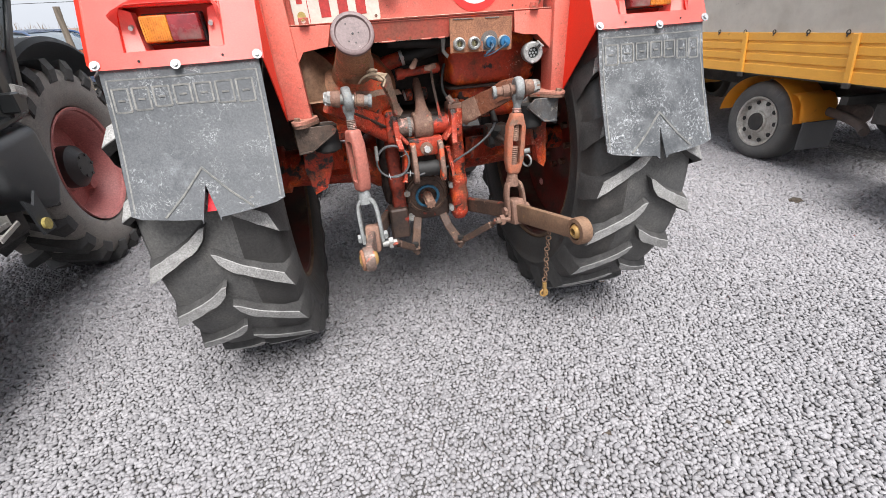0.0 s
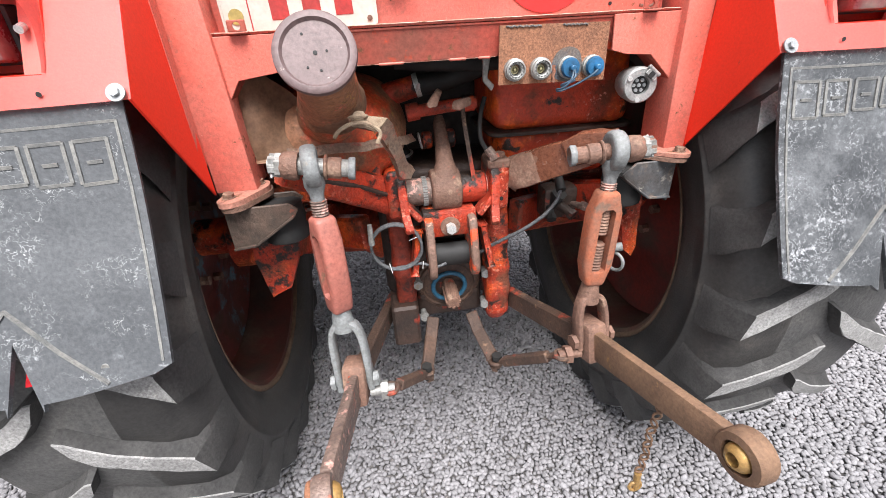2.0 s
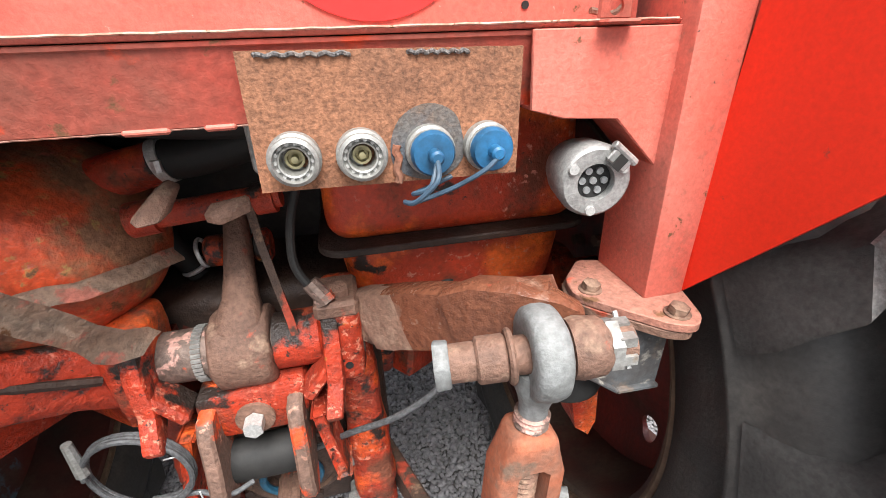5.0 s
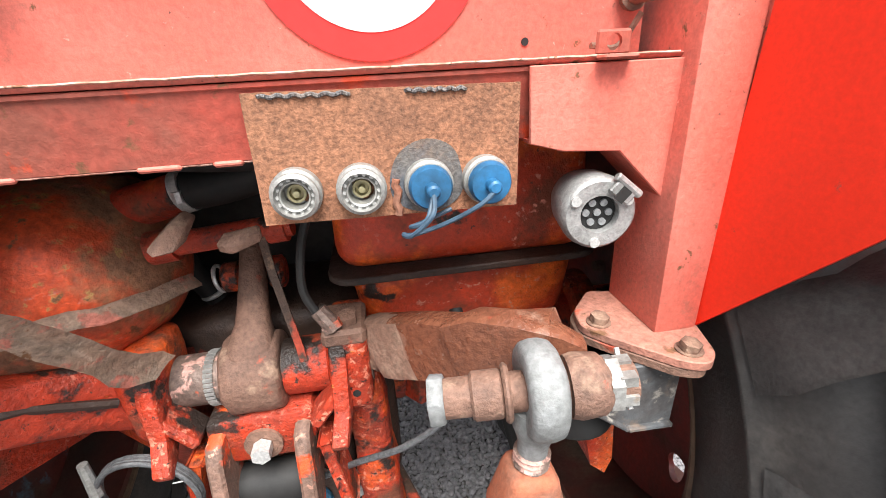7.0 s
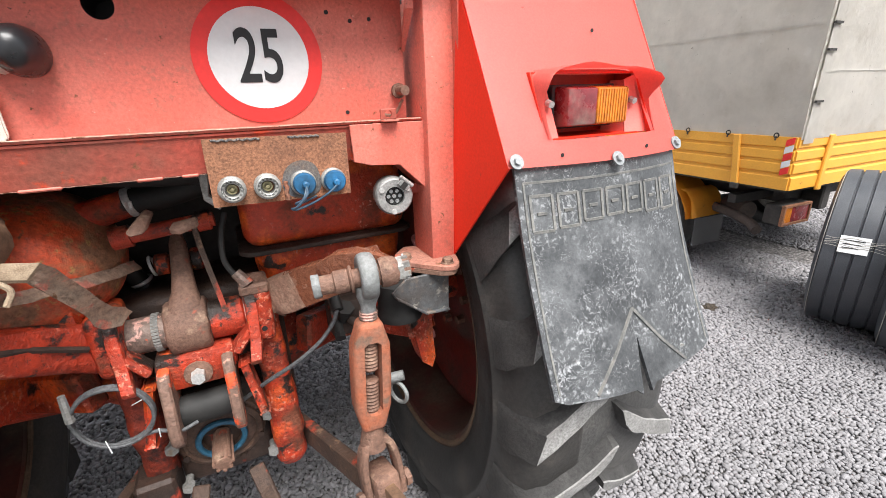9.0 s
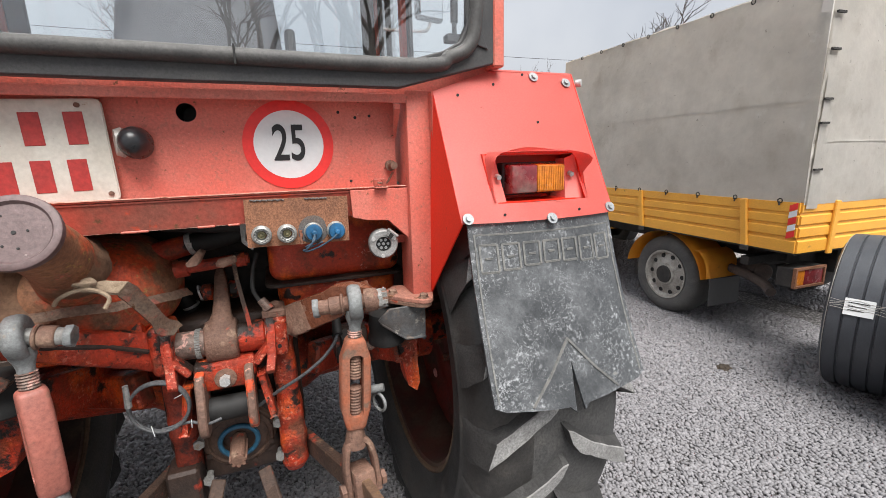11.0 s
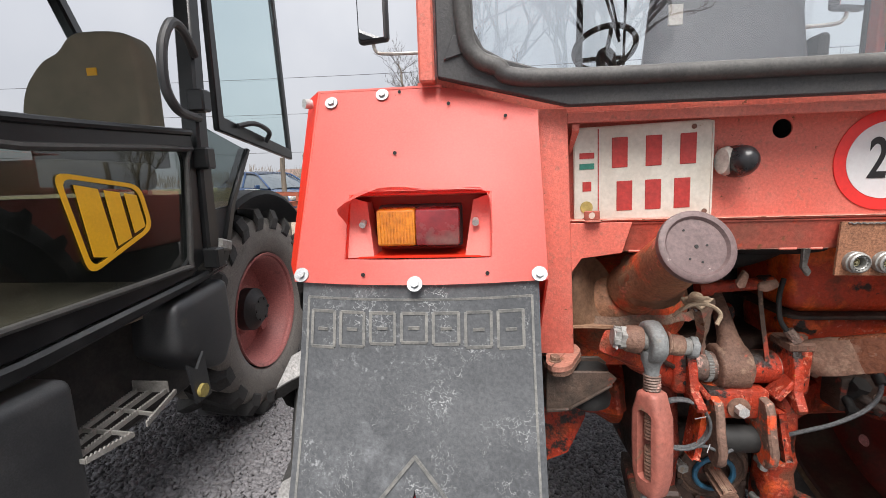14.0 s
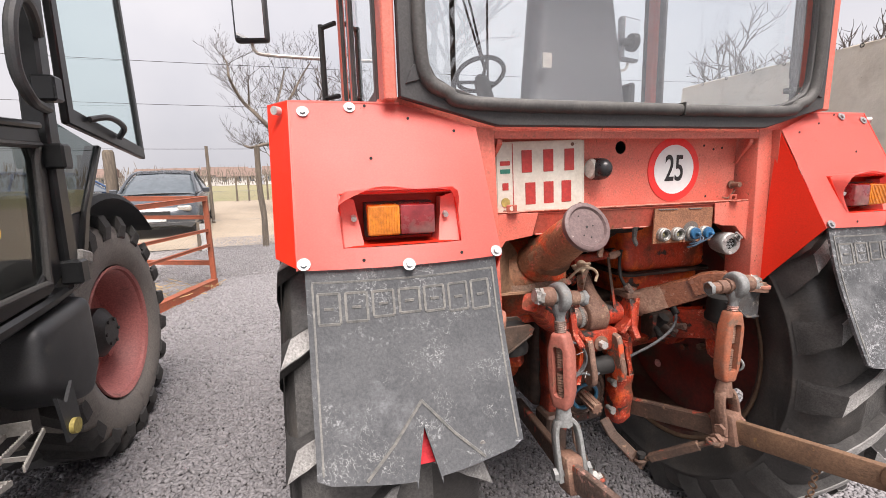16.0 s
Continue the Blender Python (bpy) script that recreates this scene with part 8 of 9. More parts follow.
for a, c in (((-1.790, 1.975), (-1.757, 2.115)), ((-1.758, 2.170), (-1.826, 2.400)), ((-1.832, 1.98), (-1.866, 2.400)), ((-1.885, 1.98), (-1.932, 2.400)), ((-1.938, 1.98), (-1.992, 2.400))):
    bm = B()
    a, c = V(*a, 0.676), V(*c, 0.676)
    bar(bm, a, c, 0.006, 0.016)
    t = (c - a).normalized()
    n0 = int((c - a).length / 0.0125)
    for k in range(n0):
        q = a + t * 0.0125 * k + V(-0.003, 0, 0.0075)
        prism(bm, [q, q + t * 0.010, q + t * 0.005 + V(0, 0, 0.007)], (0.006, 0, 0))
    part("step_rail", bm, "galv", step)
for a, c in (((-1.757, 2.115), (-1.955, 2.130)), ((-1.780, 2.235), (-1.965, 2.262)), ((-1.790, 1.975), (-1.94, 1.98))):
    bm = B()
    bar(bm, V(*a, 0.675), V(*c, 0.675), 0.006, 0.014)
    part("step_cross", bm, "galv", step)
# wheel and mudguard
hc = Vector((JX - 0.155, 3.15, 0.783))
RJ = 0.560
bm = B()
lathe(bm, [(0.315, -0.13), (0.33, -0.155), (0.40, -0.175), (0.47, -0.17), (0.510, -0.150), (RJ - 0.035, -0.08), (RJ - 0.03, 0.0), (RJ - 0.035, 0.08), (0.510, 0.150), (0.47, 0.17), (0.40, 0.175), (0.33, 0.155), (0.315, 0.13)], hc, (1, 0, 0), n=64, close=False)
jt = jpart("tyre", bm, "jtyre", loader, "dusty black loader tyre", at=JW, smooth=50)
hcw = JW @ hc
for hand in (-1, 1):
    bm = B()
    secs = []
    for k in range(9):
        q = min(1.0, k / 6)
        tail = max(0, k - 6)
        u = hand * (-0.01 + 0.168 * q + (0.0, 0.016, 0.012)[tail]) * JS
        phi = -0.22 * q - 0.02 * tail
        rt = (RJ + 0.004, RJ - 0.045, RJ - 0.100)[tail] * JS
        rb = (RJ - 0.045 - (0.012 if q > 0.9 else 0), RJ - 0.075, RJ - 0.108)[tail] * JS
        ring = []
        for r, dw in ((rb, -0.048), (rt, -0.033), (rt, 0.033), (rb, 0.048)):
            a = phi + dw / r
            ring.append(bm.verts.new((u + hand * (0.012 if tail and r == rt else 0.0), -r * math.cos(a), r * math.sin(a))))
        secs.append(ring)
    for a, c in zip(secs, secs[1:]):
        for k in range(3):
            bm.faces.new((a[k], a[k + 1], c[k + 1], c[k]))
    bm.faces.new(secs[0])
    bm.faces.new(secs[-1][::-1])
    bmesh.ops.recalc_face_normals(bm, faces=bm.faces)
    me = mesh_of("tread_lug", bm, "lug_side", smooth=30)
    for k in range(20):
        ob = new("tread_lug", me)
        ob.parent = jt
        ob.matrix_basis = Matrix.Translation(hcw) @ Matrix.Rotation(2 * math.pi * (k + (0.5 if hand > 0 else 0)) / 20, 4, "X")
bm = B()
lathe(bm, [(0.315, -0.15), (0.300, -0.14), (0.295, 0.10), (0.303, 0.15), (0.315, 0.158), (0.318, 0.150), (0.300, 0.135), (0.285, 0.120), (0.270, 0.02), (0.255, -0.02), (0.15, -0.02), (0.13, 0.02), (0.0, 0.02)], hc, (1, 0, 0), n=48, close=False)
jr = jpart("wheel_rim", bm, "jrim", loader, "faded red dished rim", at=JW, smooth=40)
bm = B()
lathe(bm, [(0.0, 0.115), (0.07, 0.115), (0.085, 0.10), (0.118, 0.075), (0.12, 0.0), (0.13, 0.0)], hc, (1, 0, 0), n=32, close=False)
jh = jpart("wheel_hub", bm, "hub", jr, "black hub", at=JW)
for k in range(6):
    a = 2 * math.pi * k / 6
    bm = B()
    cyl(bm, hc + V(0.10, 0.06 * math.cos(a), 0.06 * math.sin(a)), hc + V(0.123, 0.06 * math.cos(a), 0.06 * math.sin(a)), 0.009, n=6)
    jpart("hub_bolt", bm, "hub", jh, at=JW)
bm = B()
a = 3.9
cyl(bm, hc + V(-0.02, -0.21 * math.cos(a), 0.21 * math.sin(a)), hc + V(0.03, -0.21 * math.cos(a), 0.21 * math.sin(a)), 0.03, n=14)
jpart("rim_boss", bm, "jrim", jr, at=JW)
bm = B()
rows = []
for x in (-0.20, -0.10, 0.05, 0.17, 0.185):
    rows.append([(hc.x + x, hc.y + 0.02 - math.cos(a) * (0.655 - (0.025 if x > 0.18 else 0)), hc.z + 0.03 + math.sin(a) * (0.635 - (0.025 if x > 0.18 else 0))) for a in [radians(52 + 88 * k / 16) for k in range(17)]])
sheet(bm, rows, 0.008)
jpart("mudguard", bm, "plastic", loader, "black curved mudguard", at=JW, smooth=50)
bm = B()
box(bm, (hc.x + 0.06, hc.y + 0.04, hc.z + 0.662), (hc.x + 0.12, hc.y + 0.10, hc.z + 0.668))
jpart("mudguard_label", bm, "paper", loader, at=JW)

# ---- truck ----
TA = radians(3)
TM = Matrix(((math.cos(TA), math.sin(TA), 0, 3.27), (-math.sin(TA), math.cos(TA), 0, 2.48), (0, 0, 1, 0), (0, 0, 0, 1)))   # x across, y forward
truck = thing("flatbed_truck", (4.2, 3.6, 0), "yellow flatbed truck with grey tarpaulin cover, parked on gravel", "truck")
TL, TW = 2.62, 2.05


def tpart(name, bm, mats, parent, label="", **k):
    bmesh.ops.transform(bm, matrix=TM, verts=bm.verts)
    return part(name, bm, mats, parent, label, **k)


def dropside(bm, p, q, n):
    """A ribbed side board from p to q along the ground, n its outward normal."""
    p, q, n = Vector(p), Vector(q), Vector(n)
    d = q - p
    prof = [(0.770, 0.0), (0.770, 0.012), (0.845, 0.012), (0.855, 0.0), (0.868, 0.0), (0.878, 0.012), (0.930, 0.012), (0.938, 0.002), (0.952, 0.002), (0.960, 0.012), (1.010, 0.012), (1.018, 0.002), (1.030, 0.002), (1.038, 0.012), (1.098, 0.012), (1.100, 0.0)]
    a = [bm.verts.new(p + n * o + V(0, 0, z)) for z, o in prof] + [bm.verts.new(p - n * 0.02 + V(0, 0, z)) for z in (1.10, 0.77)]
    b2 = [bm.verts.new(v.co + d) for v in a]
    for i in range(len(a)):
        j = (i + 1) % len(a)
        bm.faces.new((a[i], a[j], b2[j], b2[i]))
    bm.faces.new(a)
    bm.faces.new(b2[::-1])
    bmesh.ops.recalc_face_normals(bm, faces=bm.faces)


bm = B()
dropside(bm, (0, 0.0, 0), (0, TL, 0), (-1, 0, 0))
sb = tpart("side_board", bm, "truck", truck, "ribbed yellow side board", smooth=20)
bm = B()
dropside(bm, (0.0, 0, 0), (TW, 0, 0), (0, -1, 0))
tb = tpart("tail_board", bm, "truck", truck, "ribbed yellow tail board", smooth=20)
for u in (0.32, 1.30, 2.25):
    bm = B()
    bar(bm, (-0.018, u, 0.745), (-0.018, u + 0.045, 1.10), 0.022, 0.048, (0, 1, 0))
    pst = tpart("board_post", bm, "truck", sb, bev=0.006)
    bm = B()
    box(bm, (-0.035, u - 0.03, 0.735), (-0.012, u + 0.025, 0.775))
    tpart("board_catch", bm, "chassis", sb, bev=0.005)
for w in (0.30, 1.2):
    bm = B()
    bar(bm, (w, -0.018, 0.745), (w + 0.02, -0.018, 1.10), 0.048, 0.022, (0, 1, 0))
    tpart("board_post", bm, "truck", tb, bev=0.006)
for k in range(5):
    bm = B()
    z = 0.86 + k * 0.045
    prism(bm, [(-0.017, 0.055, z), (-0.017, 0.008, z + 0.02), (-0.017, 0.008, z + 0.06), (-0.017, 0.055, z + 0.04)], (-0.002, 0, 0))
    tpart("warning_stripe", bm, "sign_red" if k % 2 == 0 else "sign_white", sb)
bm = B()
box(bm, (0.006, -0.008, 1.085), (0.06, 0.05, 2.40))
tpart("corner_post", bm, "tarp", truck)
# tarpaulin: a slack sheet over hoops
bm = B()
nu, nz = 40, 22


def slack(u, z, w):
    return 0.020 * noise.noise(Vector((u * 1.7, z * 1.5, w))) + 0.006 * noise.noise(Vector((u * 6, z * 5, w + 3)))


rows = [[(-0.005 - 0.012 * math.sin(math.pi * j / nz) + slack(TL * i / nu, j / nz * 1.4, 1.0) * (0.3 + 0.7 * math.sin(math.pi * j / nz)) + (0.03 * (j / nz) ** 3), TL * i / nu + 0.03 * (i / nu) * (j / nz), 1.085 + (1.33 + 0.05 * (i / nu)) * j / nz) for i in range(nu + 1)] for j in range(nz + 1)]
sheet(bm, rows, 0.004)
tarp = tpart("tarpaulin_side", bm, "tarp", truck, "slack grey tarpaulin side with stains", smooth=60)
bm = B()
rows = [[(0.03 * (j / nz) ** 3 + (TW - 0.04) * i / nu, -0.014 + slack(TW * i / nu + 7, j / nz * 1.4, 4.0) * math.sin(math.pi * j / nz), 1.085 + 1.33 * j / nz) for i in range(nu + 1)] for j in range(nz + 1)]
sheet(bm, rows, 0.004)
tpart("tarpaulin_rear", bm, "tarp", truck, "grey tarpaulin rear flap", smooth=60)
bm = B()
rows = [[(x, -0.02 + (TL + 0.06) * i / nu, 2.415 + 0.05 * i / nu + 0.10 * math.sin(math.pi * (x + 0.02) / TW) + 0.01 * noise.noise(Vector((x * 2, i * 0.3, 0)))) for i in range(nu + 1)] for x in [0.02 + (TW - 0.04) * k / 10 for k in range(11)]]
sheet(bm, rows, 0.004)
tpart("tarpaulin_top", bm, "tarp", truck, "grey tarpaulin roof", smooth=60)
bm = B()
rows = [[(0.012 + 0.10 * k + 0.02 * j / 8, -0.021 - 0.002 * k, 1.06 + 0.80 * j / 8) for k in (0, 0.5, 1)] for j in range(9)]
sheet(bm, rows, 0.003)
tpart("tarpaulin_tab", bm, "tarp", truck, "pale tarpaulin corner tab")
bm = B()
box(bm, (0.03, -0.0175, 1.476), (TW - 0.1, -0.014, 1.479))
tpart("tarpaulin_seam", bm, "tarp", truck)
bm = B()
rows = [[(-0.012 - 0.008 + slack(TL * i / 20, 0.55 * 1.4, 1.0) * 0.9 - 0.004, TL * i / 20, 1.72 + 0.012 * k) for i in range(21)] for k in (0, 1)]
sheet(bm, rows, 0.003)
tpart("tarpaulin_seam", bm, "tarp", truck)
for u in [0.12 + 0.31 * k for k in range(8)]:
    bm = B()
    torus(bm, (-0.018, u, 1.105), (1, 0, 0), 0.014, 0.004, n=14, k=6)
    cyl(bm, (-0.022, u, 1.10), (-0.022, u, 1.075), 0.005, n=6)
    tpart("tarp_eyelet", bm, "chassis", truck)
    bm = B()
    torus(bm, (0.012, u + 0.05, 2.405 + 0.02 * u), (1, 0, 0), 0.014, 0.004, n=12, k=6)
    tpart("tarp_eyelet", bm, "chassis", truck)
for z in (1.30, 1.58, 1.72, 2.0, 2.2):
    bm = B()
    box(bm, (0.02, -0.036, z), (0.09, -0.022, z + 0.012))
    tpart("tarp_buckle", bm, "chassis", truck)
# floor, chassis, wheel, arch, mud flap, tail lamp, exhaust, cab
bm = B()
box(bm, (0.0, 0.0, 0.755), (TW, TL, 0.80))
tpart("load_floor", bm, "chassis", truck)
for w in (0.55, 1.35):
    bm = B()
    box(bm, (w, 0.05, 0.56), (w + 0.09, 4.2, 0.755))
    tpart("chassis_rail", bm, "chassis", truck, bev=0.01)
bm = B()
box(bm, (0.35, 0.18, 0.62), (1.70, 0.26, 0.72))
box(bm, (0.10, 0.36, 0.60), (1.9, 0.42, 0.66))
tpart("cross_member", bm, "chassis", truck)
wc = V(0.185, 1.085, 0.352)
for wx in (0.185, 1.87):
    c = V(wx, 1.085, 0.352)
    o = -1 if wx < 1 else 1
    bm = B()
    lathe(bm, [(0.215, -0.10), (0.235, -0.115), (0.29, -0.122), (0.325, -0.112), (0.347, -0.085), (0.352, 0.0), (0.347, 0.085), (0.325, 0.112), (0.29, 0.122), (0.235, 0.115), (0.215, 0.10)], c, (o, 0, 0), n=48, close=False)
    tw = tpart("tyre", bm, "tyre", truck, "worn truck tyre", smooth=50)
    bm = B()
    lathe(bm, [(0.215, 0.10), (0.222, 0.115), (0.205, 0.112), (0.198, 0.09), (0.185, 0.075), (0.15, 0.085), (0.10, 0.10), (0.095, 0.115), (0.05, 0.120), (0.0, 0.120), (0.0, 0.04), (0.20, 0.04)], c, (o, 0, 0), n=40, close=False)
    rm = tpart("wheel_rim", bm, "wheel_silver", truck, "grey steel wheel with oval holes", smooth=40)
    for k in range(10):
        a = 2 * math.pi * k / 10
        bm = B()
        cyl(bm, c + V(o * 0.074, 0.168 * math.cos(a), 0.168 * math.sin(a)), c + V(o * 0.088, 0.168 * math.cos(a), 0.168 * math.sin(a)), 0.019, n=12)
        tpart("wheel_slot", bm, "hose", rm)
    bm = B()
    cyl(bm, c + V(o * 0.11, 0, 0), c + V(o * 0.128, 0, 0), 0.082, 0.075, n=28)
    tpart("hub_cap", bm, "chassis", rm)
bm = B()
cyl(bm, (0.2, 1.085, 0.352), (1.85, 1.085, 0.352), 0.06, n=12)
tpart("axle", bm, "chassis", truck)
bm = B()
rows = []
for x in (0.02, 0.05, 0.36):
    row = [(x, 1.085 - 0.415 * math.cos(a), 0.352 + 0.40 * math.sin(a)) for a in [radians(8 + 164 * k / 20) for k in range(21)]]
    rows.append([(px, py, pz) for px, py, pz in row])
sheet(bm, rows, 0.006)
arch = tpart("wheel_arch", bm, "truck", truck, "yellow wheel arch", smooth=40)
bm = B()
sheet(bm, [[(x, y, z) for y, z in ((0.745, 0.645), (0.690, 0.630), (0.650, 0.585), (0.628, 0.52), (0.615, 0.43))] for x in (0.012, 0.02, 0.19, 0.35, 0.36)], 0.008)
tpart("arch_apron", bm, "truck", arch, "bent yellow apron of the wheel arch", smooth=40)
bm = B()
box(bm, (0.03, 0.592, 0.205), (0.36, 0.600, 0.435))
tpart("mud_flap", bm, "frame_black", truck, bev=0.002)
bm = B()
box(bm, (0.10, 0.05, 0.505), (0.40, 0.16, 0.645))
tl = tpart("tail_lamp", bm, "chassis", truck, "rusty tail lamp box", bev=0.008)
bm = B()
ring_plate(bm, [(0.10, 0.505), (0.40, 0.505), (0.40, 0.645), (0.10, 0.645)], [(0.115, 0.52), (0.385, 0.52), (0.385, 0.63), (0.115, 0.63)], 0.03, 0.052)
tpart("lamp_frame", bm, "rust_plate", tl)
for a, c, mt in ((0.115, 0.20, "amber"), (0.20, 0.385, "red_lens")):
    bm = B()
    box(bm, (a, 0.038, 0.52), (c, 0.06, 0.63))
    tpart("lamp_lens", bm, mt, tl, bev=0.004)
bm = B()
tube(bm, curve_pts([(0.45, 1.5, 0.50), (0.35, 0.9, 0.50), (0.25, 0.5, 0.49), (0.20, 0.30, 0.46), (0.14, 0.20, 0.43)], 6), 0.035, 12)
tpart("exhaust_pipe", bm, "exhaust", truck, "rusty exhaust pipe", smooth=60)
bm = B()
cyl(bm, (0.42, 0.62, 0.50), (0.34, 0.40, 0.50), 0.075, n=20)
tpart("silencer", bm, "exhaust", truck, bev=0.01)
bm = B()
box(bm, (0.02, 2.72, 0.45), (TW - 0.02, 4.3, 2.05))
for v in bm.verts:
    if v.co.y > 4 and v.co.z > 1.5:
        v.co.y -= 0.45
tpart("cab", bm, "truck", truck, "yellow truck cab", bev=0.08, seg=3)
for wx in (0.16, 1.87):
    bm = B()
    lathe(bm, [(0.215, -0.10), (0.29, -0.122), (0.347, -0.085), (0.352, 0.0), (0.347, 0.085), (0.29, 0.122), (0.215, 0.10), (0.0, 0.06)], (wx, 3.75, 0.352), (-1 if wx < 1 else 1, 0, 0), n=40, close=False)
    tpart("tyre", bm, "tyre", truck, smooth=50)


# ---- new tyres standing by the truck ----
def spare(c, yaw, R, w):
    t = thing("spare_tyre", (c[0], c[1], 0), "new black ribbed truck tyre standing on gravel", "tyre", "new tyres by the truck")
    ax = Vector((math.sin(yaw), -math.cos(yaw), 0))
    p = Vector((c[0], c[1], R))
    h = w / 2
    bm = B()
    prof = [(R * 0.60, -h * 0.85), (R * 0.62, -h * 1.02), (R * 0.75, -h * 1.12), (R * 0.90, -h * 1.08), (R * 0.965, -h * 0.98)]
    for k in range(5):
        a0, a1 = -0.96 + k * 0.392, -0.96 + k * 0.392 + 0.352
        prof += [(R - 0.014, h * a0), (R - 0.004 * abs(a0), h * (a0 + 0.015)), (R - 0.004 * abs(a1), h * (a1 - 0.015)), (R - 0.014, h * a1)]
    prof += [(R * 0.965, h * 0.98), (R * 0.90, h * 1.08), (R * 0.75, h * 1.12), (R * 0.62, h * 1.02), (R * 0.60, h * 0.85), (R * 0.66, 0.0), (R * 0.60, -h * 0.85)]
    lathe(bm, prof, p, ax, n=80, close=False)
    part("tyre_body", bm, "new_tyre", t, smooth=25)
    for k in (-0.99, 0.42):
        bm = B()
        torus(bm, p + ax * h * k, ax, R * (0.97 if k < 0 else 0.988), 0.0022, n=64, k=5)
        part("paint_line", bm, "lamp_glass", t)
    return t, p, ax, h


t1, p1, ax1, h1 = spare((3.42, 2.08), radians(17), 0.465, 0.34)
spare((3.36, 1.71), radians(14), 0.47, 0.34)
bm = B()
d = Vector((-math.cos(radians(17)), -math.sin(radians(17)), 0))
ang = radians(-17)
up = V(0, 0, 1)
cn = d * math.cos(ang) + up * math.sin(ang) * -1
c0 = p1 + cn * (0.465 + 0.004)
tg = ax1
tu = tg.cross(cn).normalized()
for a, c in ((-0.10, 0.02),):
    prism(bm, [c0 + tg * a - tu * 0.045, c0 + tg * c - tu * 0.045, c0 + tg * c + tu * 0.045, c0 + tg * a + tu * 0.045], cn * 0.001)
lb = part("paper_label", bm, "paper", t1, "white paper label")
for k in range(3):
    bm = B()
    z = -0.025 + 0.02 * k
    prism(bm, [c0 + cn * 0.002 + tg * -0.085 + tu * z, c0 + cn * 0.002 + tg * (0.0 - 0.01 * k) + tu * z, c0 + cn * 0.002 + tg * (0.0 - 0.01 * k) + tu * (z + 0.005), c0 + cn * 0.002 + tg * -0.085 + tu * (z + 0.005)], cn * 0.0005)
    part("label_bar", bm, "chassis", lb)
for k in range(5):
    bm = B()
    o = -0.03 + 0.012 * k
    tube(bm, [c0 + cn * 0.0015 + tg * (-0.16 + 0.32 * i / 8) + tu * (o + 0.006 * math.sin(i * 1.7 + k)) for i in range(9)], 0.0012, 5)
    part("wrap_film", bm, "lamp_glass", t1)

# ---- steel feeder frame, fence, far things ----
feeder = thing("feeder_frame", (-2.7, 6.4, 0.1), "rusty orange welded steel frame on the gravel", "frame")
GP = V(-2.30, 6.96, 0.124)
GD = (V(-2.66, 6.05, 0.086) - GP).normalized()
GB = V(-0.92, 0.38, 0.016)
for a, c, w in ((GP + V(0, 0, 0.066), GP + GD * 2.6 + V(0, 0, 0.066), 0.10), (GP + V(0, 0, 1.18), GP + GD * 2.6 + V(0, 0, 1.18), 0.055), (GP + V(0, 0, 0.77), GP + GD * 2.6 + V(0, 0, 0.814), 0.035), (GP + V(0, 0, 0.572), GP + GD * 2.6 + V(0, 0, 0.55), 0.035),
                (GP + V(0, 0, 0.33), GP + GB * 2.6 + V(0, 0, 0.33), 0.05), (GP + V(0, 0, 1.18), GP + GB * 2.6 + V(0, 0, 1.18), 0.055), (GP + V(0, 0, 0.934), GP + GB * 2.6 + V(0, 0, 0.934), 0.04), (GP + GD * 2.6 + V(0, 0, 0.066), GP + GD * 2.6 + GB * 2.6 + V(0, 0, 0.066), 0.08), (GP + GB * 2.6 + V(0, 0, 0.066), GP + GD * 2.6 + GB * 2.6 + V(0, 0, 0.066), 0.08)):
    bm = B()
    bar(bm, a, c, w, w)
    part("rail", bm, "gate", feeder, bev=0.004)
for q in (GP, GP + GD * 2.6, GP + GB * 2.6, GP + GD * 2.6 + GB * 2.6, GP + GB * 1.3):
    bm = B()
    bar(bm, q, q + V(0, 0, 1.21), 0.06, 0.06)
    part("post", bm, "gate", feeder, bev=0.004)
bm = B()
rng = np.random.default_rng(5)
for k in range(700):
    p = GP + GD * rng.uniform(0, 2.7) + GB * rng.uniform(-0.1, 2.4) + V(0, 0, rng.uniform(0.01, 0.10))
    a, el = rng.uniform(0, 6.28), rng.uniform(-0.3, 0.5)
    d = V(math.cos(a), math.sin(a), el) * rng.uniform(0.04, 0.13)
    s2 = d.orthogonal().normalized() * 0.004
    bm.faces.new([bm.verts.new(q) for q in (p - d + s2, p + d + s2, p + d - s2, p - d - s2)])
single("straw", bm, "straw", "loose dry straw lying on gravel", "straw", kind="stuff", smooth=0)

FY = 9.75
for x, h2 in ((-1.95, 1.92), (-4.8, 1.8), (1.7, 1.85), (5.1, 1.85), (8.6, 1.8), (-7.9, 1.8)):
    bm = B()
    z = gz(x, FY)
    tube(bm, curve_pts([(x, FY, z - 0.15), (x + 0.02, FY, z + 0.6), (x - 0.015, FY + 0.02, z + 1.2), (x + 0.01, FY, z + h2)], 3), 0.062, 9, r2=0.05)
    for v in bm.verts:
        v.co += 0.012 * noise.noise_vector(v.co * 5)
    single("fence_post", bm, "timber", "weathered round timber fence post", "post", "fence posts", smooth=50)
bm = B()
L0, L1, H = -7.9, 8.6, 1.08
FZ = gz(-3, FY)
n = int((L1 - L0 + H) / 0.06)
